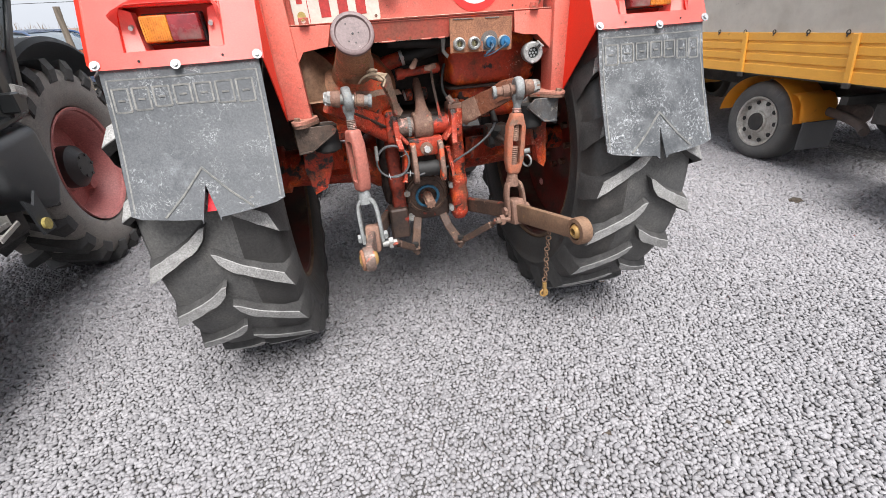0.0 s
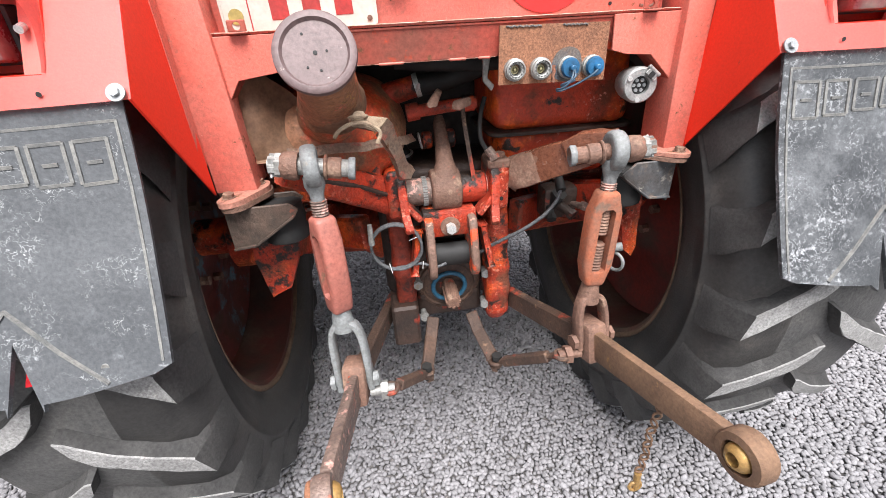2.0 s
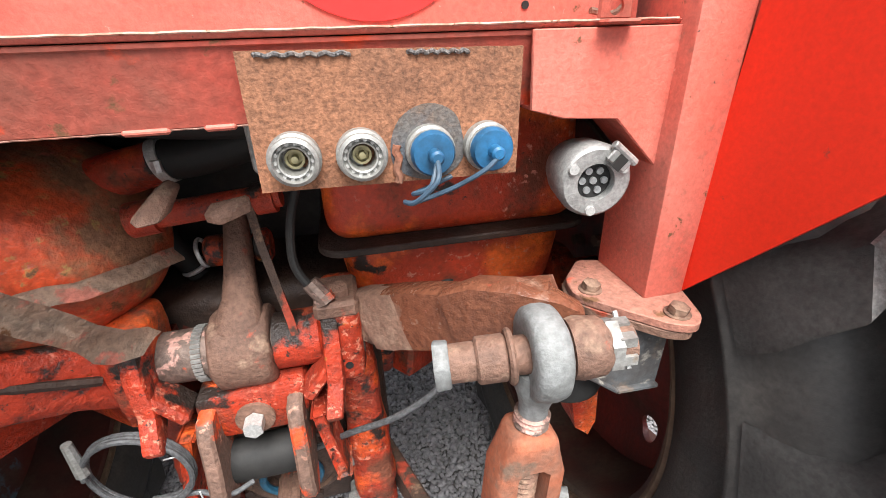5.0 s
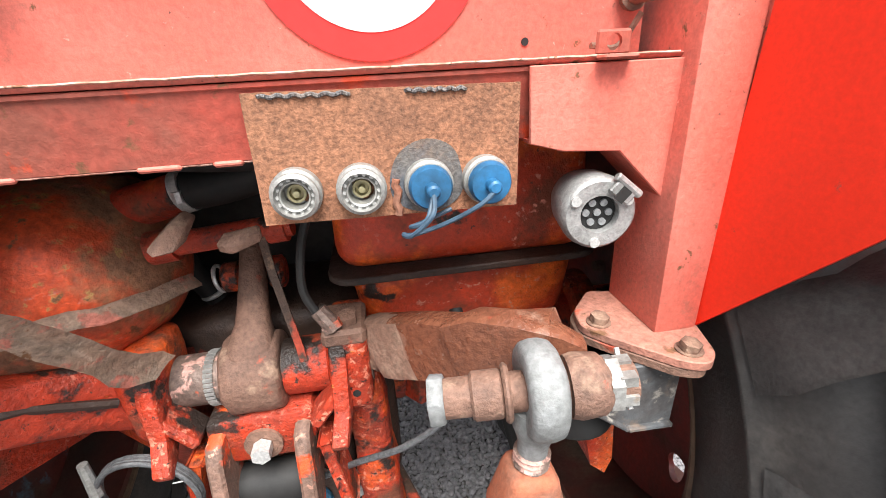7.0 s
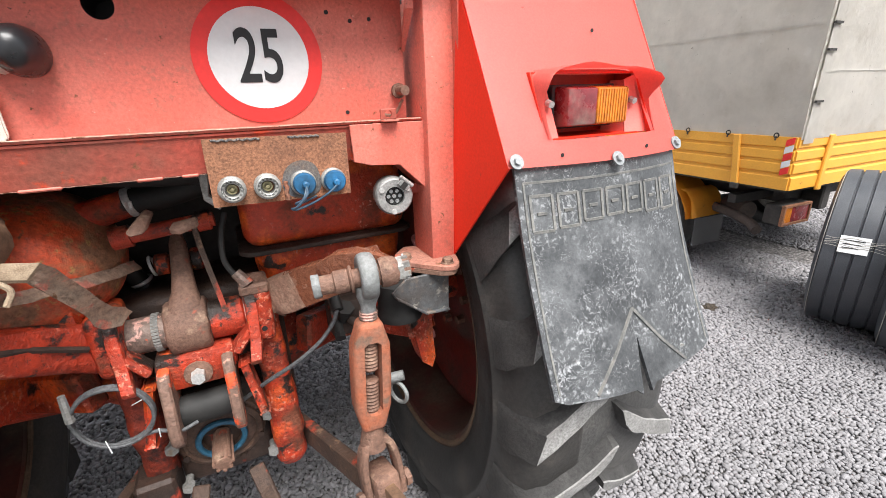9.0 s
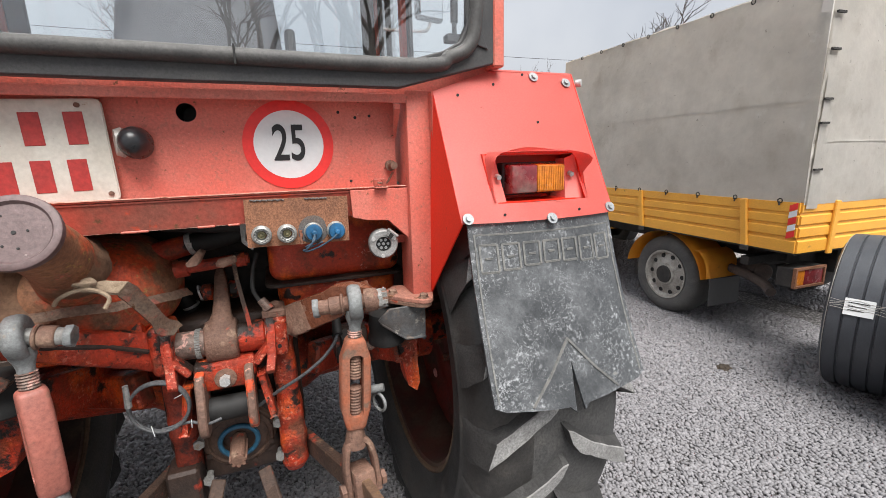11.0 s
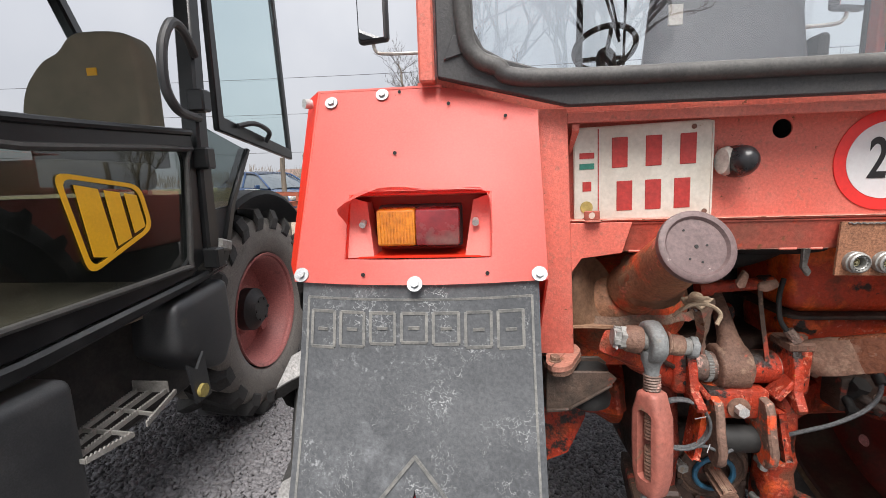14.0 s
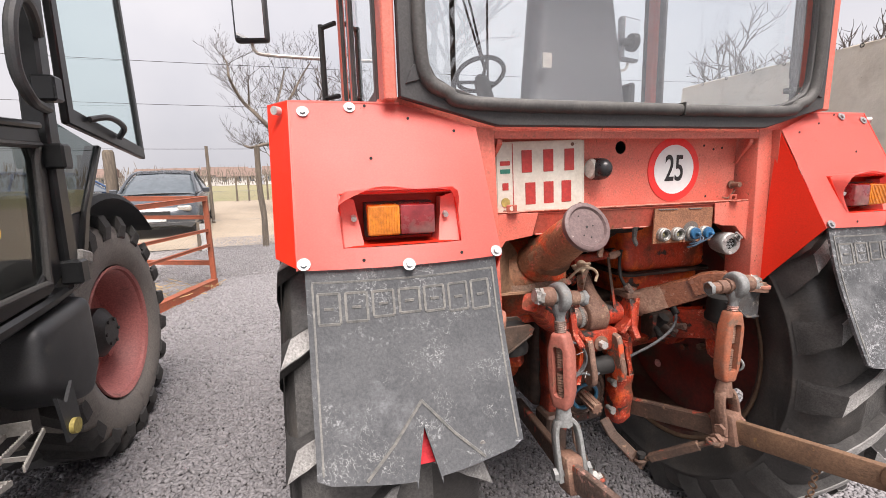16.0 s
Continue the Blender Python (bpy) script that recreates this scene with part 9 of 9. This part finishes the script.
for k in range(n):
    x = L0 - H + k * 0.06
    for sgn in (1, -1):
        x0, x1 = (x, x + H) if sgn > 0 else (x + H, x)
        a, c = V(x0, FY - 0.07, FZ + 0.03), V(x1, FY - 0.07, FZ + 0.03 + H)
        w = V(0.0014, 0, 0)
        if min(x0, x1) < L0 or max(x0, x1) > L1:
            continue
        bm.faces.new([bm.verts.new(p) for p in (a - w, a + w, c + w, c - w)])
for z in (0.03, 0.57, 1.11):
    tube(bm, [(L0, FY - 0.07, FZ + z), (L1, FY - 0.07, FZ + z)], 0.0022, 5)
single("chain_link_fence", bm, "wire", "galvanised chain-link fence wire", "fence", kind="stuff", smooth=0)
for x, y, h2 in ((-3.1, 9.70, 0.55), (-3.72, 13.9, 2.1), (-4.6, 23.2, 1.2), (-4.1, 23.4, 1.2), (-3.7, 23.6, 1.2), (-3.3, 23.9, 1.2), (-2.6, 24.2, 1.2), (-6.8, 23.0, 1.2)):
    bm = B()
    z = gz(x, y)
    cyl(bm, (x, y, z - 0.1), (x + 0.02, y, z + h2), 0.045, 0.04, n=8)
    single("stake", bm, "timber", "thin grey timber stake", "post", "stakes behind the yard")
# a scrap of plastic sheet tied to the fence
bm = B()
rows = [[(-3.06 + 0.03 * i + 0.03 * noise.noise(V(i * 0.7, j * 0.6, 2)), 9.66 + 0.05 * noise.noise(V(i * 0.9, j * 0.8, 5)), gz(0, 9.66) - 0.01 + 0.09 * j) for i in range(6)] for j in range(7)]
sheet(bm, rows, 0.002)
single("plastic_scrap", bm, "paper", "crumpled white plastic scrap on the fence", "scrap", smooth=50)
bm = B()
land(bm, [-40, -20, -8, -4, -2.8, -2.1, -1.9, -1.7, -1.5, -1.3, -1.15, 0, 8, 20, 40], [10.0, 11.5, 13, 16, 19, 24], 0.014)
single("sandy_yard", bm, "sand", "pale sandy ground behind the fence", "ground", kind="structure", smooth=60)
bm = B()
land(bm, [-90, -40, -20, -8, -4, -2.8, -2.1, -1.9, -1.7, -1.5, -1.3, -1.15, 0, 8, 20, 40, 90], [24, 32, 45, 70, 110], 0.016)
single("grass_strip", bm, "grass", "short spring grass beyond the yard", "grass", kind="structure", smooth=60)


def sedan(at, yaw, paint, label):
    """A saloon car: lofted body, dark glass, wheels, lamps."""
    z = gz(at[0], at[1])
    car = thing("car", (at[0], at[1], z), label, "car", "parked cars")
    m = Matrix.Translation((at[0], at[1], z)) @ Matrix.Rotation(yaw, 4, "Z") @ Matrix.Rotation(0.042, 4, "X")

    def cp2(name, bm, mats, parent, label="", **k):
        bmesh.ops.transform(bm, matrix=m, verts=bm.verts)
        return part(name, bm, mats, parent, label, **k)
    # nose at -y
    body = [(-2.30, 0.55, 0.30, 0.62), (-2.15, 0.80, 0.22, 0.74), (-1.6, 0.88, 0.20, 0.86), (-1.0, 0.90, 0.20, 0.93), (0.0, 0.905, 0.20, 0.95), (1.2, 0.90, 0.20, 0.97), (1.8, 0.87, 0.22, 0.98), (2.25, 0.78, 0.28, 0.93), (2.35, 0.6, 0.35, 0.85)]
    bm = B()
    secs = []
    for y, w, z0, z1 in body:
        secs.append([bm.verts.new((x, y, z)) for x, z in ((-w * 0.9, z0), (-w, z0 + 0.12), (-w, (z0 + z1) / 2), (-w * 0.93, z1 - 0.04), (-w * 0.75, z1), (w * 0.75, z1), (w * 0.93, z1 - 0.04), (w, (z0 + z1) / 2), (w, z0 + 0.12), (w * 0.9, z0))])
    for a, c in zip(secs, secs[1:]):
        for k in range(10):
            bm.faces.new((a[k], a[(k + 1) % 10], c[(k + 1) % 10], c[k]))
    bm.faces.new(secs[0])
    bm.faces.new(secs[-1][::-1])
    bmesh.ops.recalc_face_normals(bm, faces=bm.faces)
    bd = cp2("body", bm, paint, car, smooth=50)
    bm = B()
    cab = [(-1.15, 0.74, 0.93), (-0.75, 0.71, 1.14), (-0.30, 0.645, 1.35), (0.0, 0.61, 1.415), (0.5, 0.60, 1.44), (0.95, 0.60, 1.42), (1.35, 0.64, 1.29), (1.85, 0.72, 0.99)]
    rows = []
    for y, w, z2 in cab:
        w0 = 0.80
        rows.append([bm.verts.new(p) for p in ((-w0, y, 0.93), (-(w + w0) / 2 - 0.01, y, (z2 + 0.93) / 2), (-w, y, z2 - 0.03), (-w * 0.9, y, z2), (0, y, z2 + 0.025), (w * 0.9, y, z2), (w, y, z2 - 0.03), ((w + w0) / 2 + 0.01, y, (z2 + 0.93) / 2), (w0, y, 0.93))])
    for a, c in zip(rows, rows[1:]):
        for k in range(8):
            bm.faces.new((a[k], a[k + 1], c[k + 1], c[k]))
    bmesh.ops.recalc_face_normals(bm, faces=bm.faces)
    cp2("cabin_glass", bm, "car_glass", car, smooth=60)
    bm = B()
    sheet(bm, [[(w * u, y, z2 + 0.02 - 0.03 * abs(u) ** 3) for u in (-1, -0.8, -0.4, 0, 0.4, 0.8, 1)] for y, w, z2 in ((-0.22, 0.65, 1.385), (0.0, 0.63, 1.43), (0.5, 0.62, 1.455), (0.95, 0.62, 1.435), (1.10, 0.63, 1.40))], 0.02)
    cp2("roof", bm, paint, bd, smooth=60)
    for sx in (-1, 1):
        bm = B()
        tube(bm, curve_pts([(sx * 0.80, -1.14, 0.94), (sx * 0.735, -0.72, 1.16), (sx * 0.66, -0.28, 1.365), (sx * 0.635, 0.0, 1.41), (sx * 0.625, 0.5, 1.43), (sx * 0.625, 0.95, 1.41), (sx * 0.66, 1.35, 1.28), (sx * 0.75, 1.85, 0.98)], 3), 0.035, 8)
        cp2("roof_pillar", bm, paint, bd)
        bm = B()
        bar(bm, (sx * 0.81, 0.42, 0.93), (sx * 0.635, 0.46, 1.42), 0.07, 0.03)
        cp2("roof_pillar", bm, paint, bd)
        for wy in (-1.38, 1.38):
            bm = B()
            lathe(bm, [(0.20, -0.09), (0.30, -0.10), (0.325, -0.06), (0.325, 0.06), (0.30, 0.10), (0.20, 0.09)], (sx * 0.82, wy, 0.325), (sx, 0, 0), n=28, close=False)
            tw = cp2("tyre", bm, "hose", car, smooth=40)
            bm = B()
            lathe(bm, [(0.0, 0.06), (0.205, 0.085), (0.21, 0.095), (0.19, 0.10)], (sx * 0.82, wy, 0.325), (sx, 0, 0), n=28, close=False)
            cp2("alloy_wheel", bm, "alloy", tw)
        bm = B()
        box(bm, (sx * 0.62 - 0.14, -2.26, 0.60), (sx * 0.62 + 0.14, -2.12, 0.72))
        cp2("headlamp", bm, "lamp_glass", car, bev=0.03)
        bm = B()
        box(bm, (sx * 0.98 - 0.08, -0.78, 0.93), (sx * 0.98 + 0.08, -0.68, 1.05))
        cp2("door_mirror", bm, paint, car, bev=0.02)
    bm = B()
    box(bm, (-0.35, -2.315, 0.50), (0.35, -2.26, 0.62))
    cp2("grille", bm, "hose", car)
    bm = B()
    box(bm, (-0.26, -2.33, 0.40), (0.26, -2.305, 0.49))
    cp2("number_plate", bm, "paper", car)
    return car


sedan((-4.72, 13.75), radians(8), "car_paint", "slate grey saloon car parked behind the fence")
sedan((-8.1, 15.6), radians(60), "car_blue", "blue car parked behind the fence")


def bare_tree(at, h, seed, lean=(0.0, 0.0), spread=1.0, depth=5, r0=0.16, label="bare leafless tree with grey bark"):
    rng = random.Random(seed)
    t = thing("tree", at, label, "tree", "bare trees")
    limb, fine = B(), B()

    def grow(p, d, length, r, lev):
        pts, q, dd = [p], p.copy(), d.copy()
        k = 4
        for i in range(k):
            dd = (dd + V(rng.uniform(-1, 1), rng.uniform(-1, 1), rng.uniform(-0.5, 0.9)) * 0.20).normalized()
            q = q + dd * length / k
            pts.append(q.copy())
        tube(limb if lev < 2 else fine, pts, r, 7 if lev < 2 else 4, r2=r * 0.55)
        if lev >= depth:
            return
        for i in range(rng.randint(3, 4)):
            f = rng.uniform(0.35, 1.0) if i else 1.0
            j = min(k, max(1, round(f * k)))
            base = pts[j]
            nd = (dd + V(rng.uniform(-1, 1), rng.uniform(-1, 1), rng.uniform(-0.35, 0.8)) * (0.85 * spread)).normalized()
            grow(base, nd, length * rng.uniform(0.55, 0.78), r * 0.58, lev + 1)
    grow(Vector(at), V(lean[0], lean[1], 1).normalized(), h * 0.36, r0, 0)
    part("trunk", limb, "bark", t, smooth=60)
    tagged(part("twig_crown", fine, "twig", t, "thin bare twigs", smooth=0), kind="stuff")


def limbed_tree(at, limbs, seed, label):
    """A bare tree from a few main limbs, (x, height) from the foot with their end radii, and random twigs along them."""
    rng = random.Random(seed)
    t = thing("tree", at, label, "tree", "bare trees")
    big, fine = B(), B()

    def twig(p, d, length, r, lev):
        pts, q, dd = [p], p.copy(), d.copy()
        for k in range(4):
            dd = (dd + V(rng.uniform(-1, 1), rng.uniform(-1, 1), rng.uniform(-0.4, 0.9)) * 0.24).normalized()
            q = q + dd * length / 4
            pts.append(q.copy())
        tube(fine, pts, r, 4, r2=r * 0.5)
        if lev:
            for k in range(3):
                nd = (dd + V(rng.uniform(-1, 1), rng.uniform(-1, 1), rng.uniform(-0.3, 0.8)) * 0.8).normalized()
                twig(pts[rng.randint(2, 4)], nd, length * rng.uniform(0.5, 0.75), r * 0.62, lev - 1)
    for pts, r0, r1 in limbs:
        line = curve_pts([Vector(at) + V(x, 0.25 * math.sin(i * 1.7 + r0 * 30), z) for i, (x, z) in enumerate(pts)], 4)
        tube(big, line, r0, 8, r2=r1)
        for i in range(3, len(line)):
            d = (line[i] - line[i - 1]).normalized()
            for k in range(1):
                if i < len(line) - 5 and r0 > 0.1:
                    continue
                nd = (d * 0.5 + V(rng.uniform(-1, 1), rng.uniform(-1, 1), rng.uniform(-0.2, 1.0))).normalized()
                twig(line[i], nd, rng.uniform(0.35, 0.75), 0.010, 3)
    part("trunk", big, "bark", t, smooth=60)
    tagged(part("twig_crown", fine, "twig", t, "thin bare twigs", smooth=0), kind="stuff")


limbed_tree((-2.16, 16.2, gz(0, 16.2) - 0.05), [([(0.016, 0), (-0.04, 0.42), (-0.048, 1.06), (0.048, 1.7), (0.072, 2.26), (0.016, 2.74)], 0.136, 0.096),
                                   ([(0.016, 2.7), (-0.24, 2.98), (-0.52, 3.3), (-0.824, 3.62), (-1.02, 3.98), (-1.12, 4.34), (-1.17, 4.74), (-1.3, 5.06)], 0.08, 0.0176),
                                   ([(0.04, 2.66), (0.12, 3.14), (0.224, 3.58), (0.352, 4.1), (0.496, 4.66)], 0.064, 0.0176),
                                   ([(0.08, 2.74), (0.36, 3.3), (0.72, 3.86), (1.04, 4.5), (1.34, 4.94)], 0.06, 0.016),
                                   ([(-0.68, 3.46), (-0.64, 3.86), (-0.576, 4.26)], 0.036, 0.016),
                                   ([(0.072, 2.3), (-0.256, 2.28), (-0.528, 2.2), (-0.76, 2.2), (-0.936, 2.26)], 0.06, 0.032)], 4, "gnarled bare tree with dark grey bark")
for x, y, h2, seed, lean, spread, depth, r0 in ((-0.4, 20.0, 7.0, 11, 0.05, 1.0, 4, 0.10), (-3.2, 34.0, 6.0, 21, 0.0, 1.0, 4, 0.10), (-1.6, 30.0, 7.0, 71, 0.0, 1.0, 4, 0.10),
                                                (2.4, 26.0, 8.5, 31, -0.1, 1.1, 5, 0.14), (20.5, 16.0, 9.5, 37, 0.1, 1.2, 5, 0.2), (25.0, 22.0, 11.0, 38, -0.3, 1.2, 5, 0.2), (15.5, 23.0, 6.0, 43, 0.0, 1.0, 5, 0.10), (17.5, 25.0, 6.0, 44, 0.0, 1.0, 5, 0.10)):
    bare_tree((x, y, gz(x, y) - 0.05), h2, seed, (lean, 0), spread, depth, r0)
for x, y, seed in ((2.6, -11.5, 51), (3.9, -13.0, 57), (0.9, -16.0, 63)):
    bare_tree((x, y, 0), 14.0, seed, (0, 0), 0.95, 5, 0.22)

# distant hedge, houses, overhead wires
bm = B()
lathe(bm, [(0.0, -0.1), (0.16, -0.1), (0.145, 0.5), (0.135, 1.3), (0.13, 1.95), (0.10, 2.02), (0.0, 2.03)], (-6.13, 14.2, gz(0, 14.2)), (0.02, 0, 1), n=14)
weather(bm, 0.012, 5)
single("gate_post", bm, "timber", "thick weathered timber post beside the parked car", "post", smooth=50)
bm = B()
rng = np.random.default_rng(9)
for k in range(5200):
    x = rng.uniform(-140, 90)
    y = 112 + rng.uniform(-8, 8)
    hh = 3.4 + 4.2 * noise.noise(V(x * 0.09, 0, 3)) + rng.uniform(0, 1.8)
    a = V(x, y, gz(x, y) + rng.uniform(0, 0.8) * hh)
    d = V(rng.uniform(-0.35, 0.35), 0.1, 1).normalized() * rng.uniform(0.8, 1.8)
    s2 = V(rng.uniform(0.03, 0.11), 0, 0)
    bm.faces.new([bm.verts.new(q) for q in (a - s2, a + s2, a + d + s2 * 0.3, a + d - s2 * 0.3)])
single("far_hedge", bm, "bark", "grey leafless hedge far behind the yard", "hedge", kind="stuff", smooth=0)
for x, y, w, h2, rz in ((-19.5, 119, 9, 2.2, 0.1), (-23, 122, 10, 2.6, 0.1), (-37, 126, 14, 2.6, -0.1), (-52, 120, 12, 2.6, 0.0), (-10, 128, 9, 2.8, 0.05), (30, 124, 12, 2.8, 0.1)):
    hz = gz(x, y)
    hs = thing("house", (x, y, hz), "low pale house with red tiled roof, far off", "house", "far houses")
    m = Matrix.Translation((x, y, hz)) @ Matrix.Rotation(rz, 4, "Z")
    bm = B()
    box(bm, (-w / 2, -3, -0.3), (w / 2, 3, h2), m)
    wl2 = part("wall", bm, "plaster", hs)
    bm = B()
    prism(bm, [m @ V(-w / 2 - 0.4, -3.5, h2 - 0.1), m @ V(-w / 2 - 0.4, 3.5, h2 - 0.1), m @ V(-w / 2 - 0.4, 0, h2 + 2.0)], m.to_3x3() @ V(w + 0.8, 0, 0))
    part("roof", bm, "roof_tile", hs)
    for k in range(3):
        bm = B()
        xx = -w / 2 + w * (k + 0.5) / 3
        box(bm, (xx - 0.5, -3.05, 0.9), (xx + 0.5, -2.98, 2.1), m)
        part("window", bm, "car_glass", hs)
for z0, z1, y in ((7.9, 7.75, 25.2), (6.1, 5.6, 25.4), (3.9, 3.7, 26.0)):
    bm = B()
    tube(bm, [(-40 + 8 * k, y, z0 + (z1 - z0) * k / 10 - 0.5 * math.sin(math.pi * k / 10)) for k in range(11)], 0.012, 5)
    single("overhead_wire", bm, "hose", "thin black overhead wire across the sky", "wire", "overhead wires")

# ---- loose gravel: real stones where the camera passes near ----
def gravel(name, area, size, seed, label, fine=True):
    """Rounded crushed stones strewn over parts of the ground: (x0, x1, y0, y1, stones per square metre)."""
    rng = np.random.default_rng(seed)
    if fine:
        g = (1 + math.sqrt(5)) / 2
        base = np.array([(-1, g, 0), (1, g, 0), (-1, -g, 0), (1, -g, 0), (0, -1, g), (0, 1, g), (0, -1, -g), (0, 1, -g), (g, 0, -1), (g, 0, 1), (-g, 0, -1), (-g, 0, 1)]) / math.hypot(1, g)
        faces = np.array([(0, 11, 5), (0, 5, 1), (0, 1, 7), (0, 7, 10), (0, 10, 11), (1, 5, 9), (5, 11, 4), (11, 10, 2), (10, 7, 6), (7, 1, 8),
                          (3, 9, 4), (3, 4, 2), (3, 2, 6), (3, 6, 8), (3, 8, 9), (4, 9, 5), (2, 4, 11), (6, 2, 10), (8, 6, 7), (9, 8, 1)])
    else:
        faces = np.array([[0, 2, 3], [0, 3, 1], [4, 5, 7], [4, 7, 6], [0, 1, 5], [0, 5, 4], [2, 6, 7], [2, 7, 3], [0, 4, 6], [0, 6, 2], [1, 3, 7], [1, 7, 5]])
        base = np.array([[sx, sy, sz] for sz in (-1, 1) for sy in (-1, 1) for sx in (-1, 1)], float) * 0.70
    nv = len(base)
    pts = []
    for x0, x1, y0, y1, dens in area:
        step = 1 / math.sqrt(dens)
        gx, gy = np.meshgrid(np.arange(x0, x1, step), np.arange(y0, y1, step))
        gx[1::2] += step / 2
        g = np.column_stack([gx.ravel(), gy.ravel()])
        pts.append(g + rng.uniform(-0.30, 0.30, g.shape) * step)
    xy = np.vstack(pts)
    edge = np.minimum.reduce([xy[:, 0] + 3.4, 6.4 - xy[:, 0], xy[:, 1] - 0.3 + (0.35 if fine else 0.0)])
    xy = xy[rng.uniform(0, 0.7, len(xy)) < edge + 0.25]
    n = len(xy)
    s = size * rng.lognormal(0, 0.16, n)
    shape = base[None] + rng.normal(0, 0.13, (n, nv, 3))
    shape *= np.stack([rng.uniform(1.0, 1.4, n), rng.uniform(0.72, 0.95, n), rng.uniform(0.62, 0.85, n)], 1)[:, None, :]
    # flat side down for most, turned any way round the upright
    q = np.column_stack([np.zeros(n), rng.normal(0, 0.16, (n, 2)), np.zeros(n)])
    yaw = rng.uniform(0, math.pi, n)
    q[:, 0], q[:, 3] = np.cos(yaw), np.sin(yaw)
    q /= np.linalg.norm(q, axis=1, keepdims=True)
    w, x, y, z = q.T
    R = np.stack([np.stack([1 - 2 * (y * y + z * z), 2 * (x * y - w * z), 2 * (x * z + w * y)], 1), np.stack([2 * (x * y + w * z), 1 - 2 * (x * x + z * z), 2 * (y * z - w * x)], 1),
                  np.stack([2 * (x * z - w * y), 2 * (y * z + w * x), 1 - 2 * (x * x + y * y)], 1)], 1)
    co = np.einsum("nij,nkj->nki", R, shape) * s[:, None, None]
    lift = rng.uniform(0.55, 0.95, n) * s
    lift += np.array([gz(a, c) for a, c in xy])
    co += np.column_stack([xy, lift])[:, None, :]
    co = co.reshape(-1, 3)
    idx = (faces[None] + nv * np.arange(n)[:, None, None]).reshape(-1)
    me = bpy.data.meshes.new(name)
    me.vertices.add(len(co))
    me.vertices.foreach_set("co", co.ravel())
    me.loops.add(len(idx))
    me.loops.foreach_set("vertex_index", idx)
    me.polygons.add(len(idx) // 3)
    me.polygons.foreach_set("loop_start", np.arange(0, len(idx), 3))
    me.polygons.foreach_set("loop_total", np.full(len(idx) // 3, 3))
    me.polygons.foreach_set("use_smooth", np.ones(len(idx) // 3, dtype=bool))
    me.update()
    me.validate()
    me.materials.append(M["stone"])
    tagged(new(name, me), label, "gravel", kind="stuff")


for k, (x, y, w) in enumerate(((0.43, 1.14, 0.020), (0.86, 1.06, 0.018), (2.85, 2.57, 0.060))):
    bm = B()
    bmesh.ops.create_icosphere(bm, subdivisions=3, radius=1.0)
    for v in bm.verts:
        q = v.co * (1 + 0.55 * noise.noise(v.co * 1.6 + V(k * 3.1, 0, 0)) + 0.35 * noise.noise(v.co * 4.5 + V(0, k * 2.3, 0)))
        v.co = V(x + q.x * w * 0.9, y + q.y * w * 0.7, gz(x, y) + 0.010 + q.z * w * 0.30)
    single("dirt_clod", bm, "clod", "small dark brown dirt clod on the gravel", "dirt", "dirt clods", smooth=0)
gravel("gravel", [(-2.2, 3.0, 0.95, 2.6, 4300), (-0.9, 2.2, 0.62, 0.95, 4300), (-1.0, 1.0, 2.6, 3.2, 4300)], 0.0101, 3, "loose grey rounded stones covering the yard")
gravel("gravel", [(2.2, 4.6, 0.3, 0.95, 2600), (3.0, 4.6, 0.95, 2.6, 3000), (-1.0, 1.0, 3.2, 4.4, 3400), (-3.2, -1.0, 2.6, 5.0, 3400), (1.0, 4.2, 2.6, 4.4, 3400), (4.6, 6.4, 1.2, 4.4, 1800), (1.0, 5.6, 4.4, 6.2, 2000),
                  (-3.4, -2.2, 0.35, 2.6, 2000), (-3.4, -1.0, 5.0, 7.4, 2400), (-3.4, -1.0, 7.4, 11.2, 900)],
       0.0122, 4, "loose grey stones further across the yard", False)
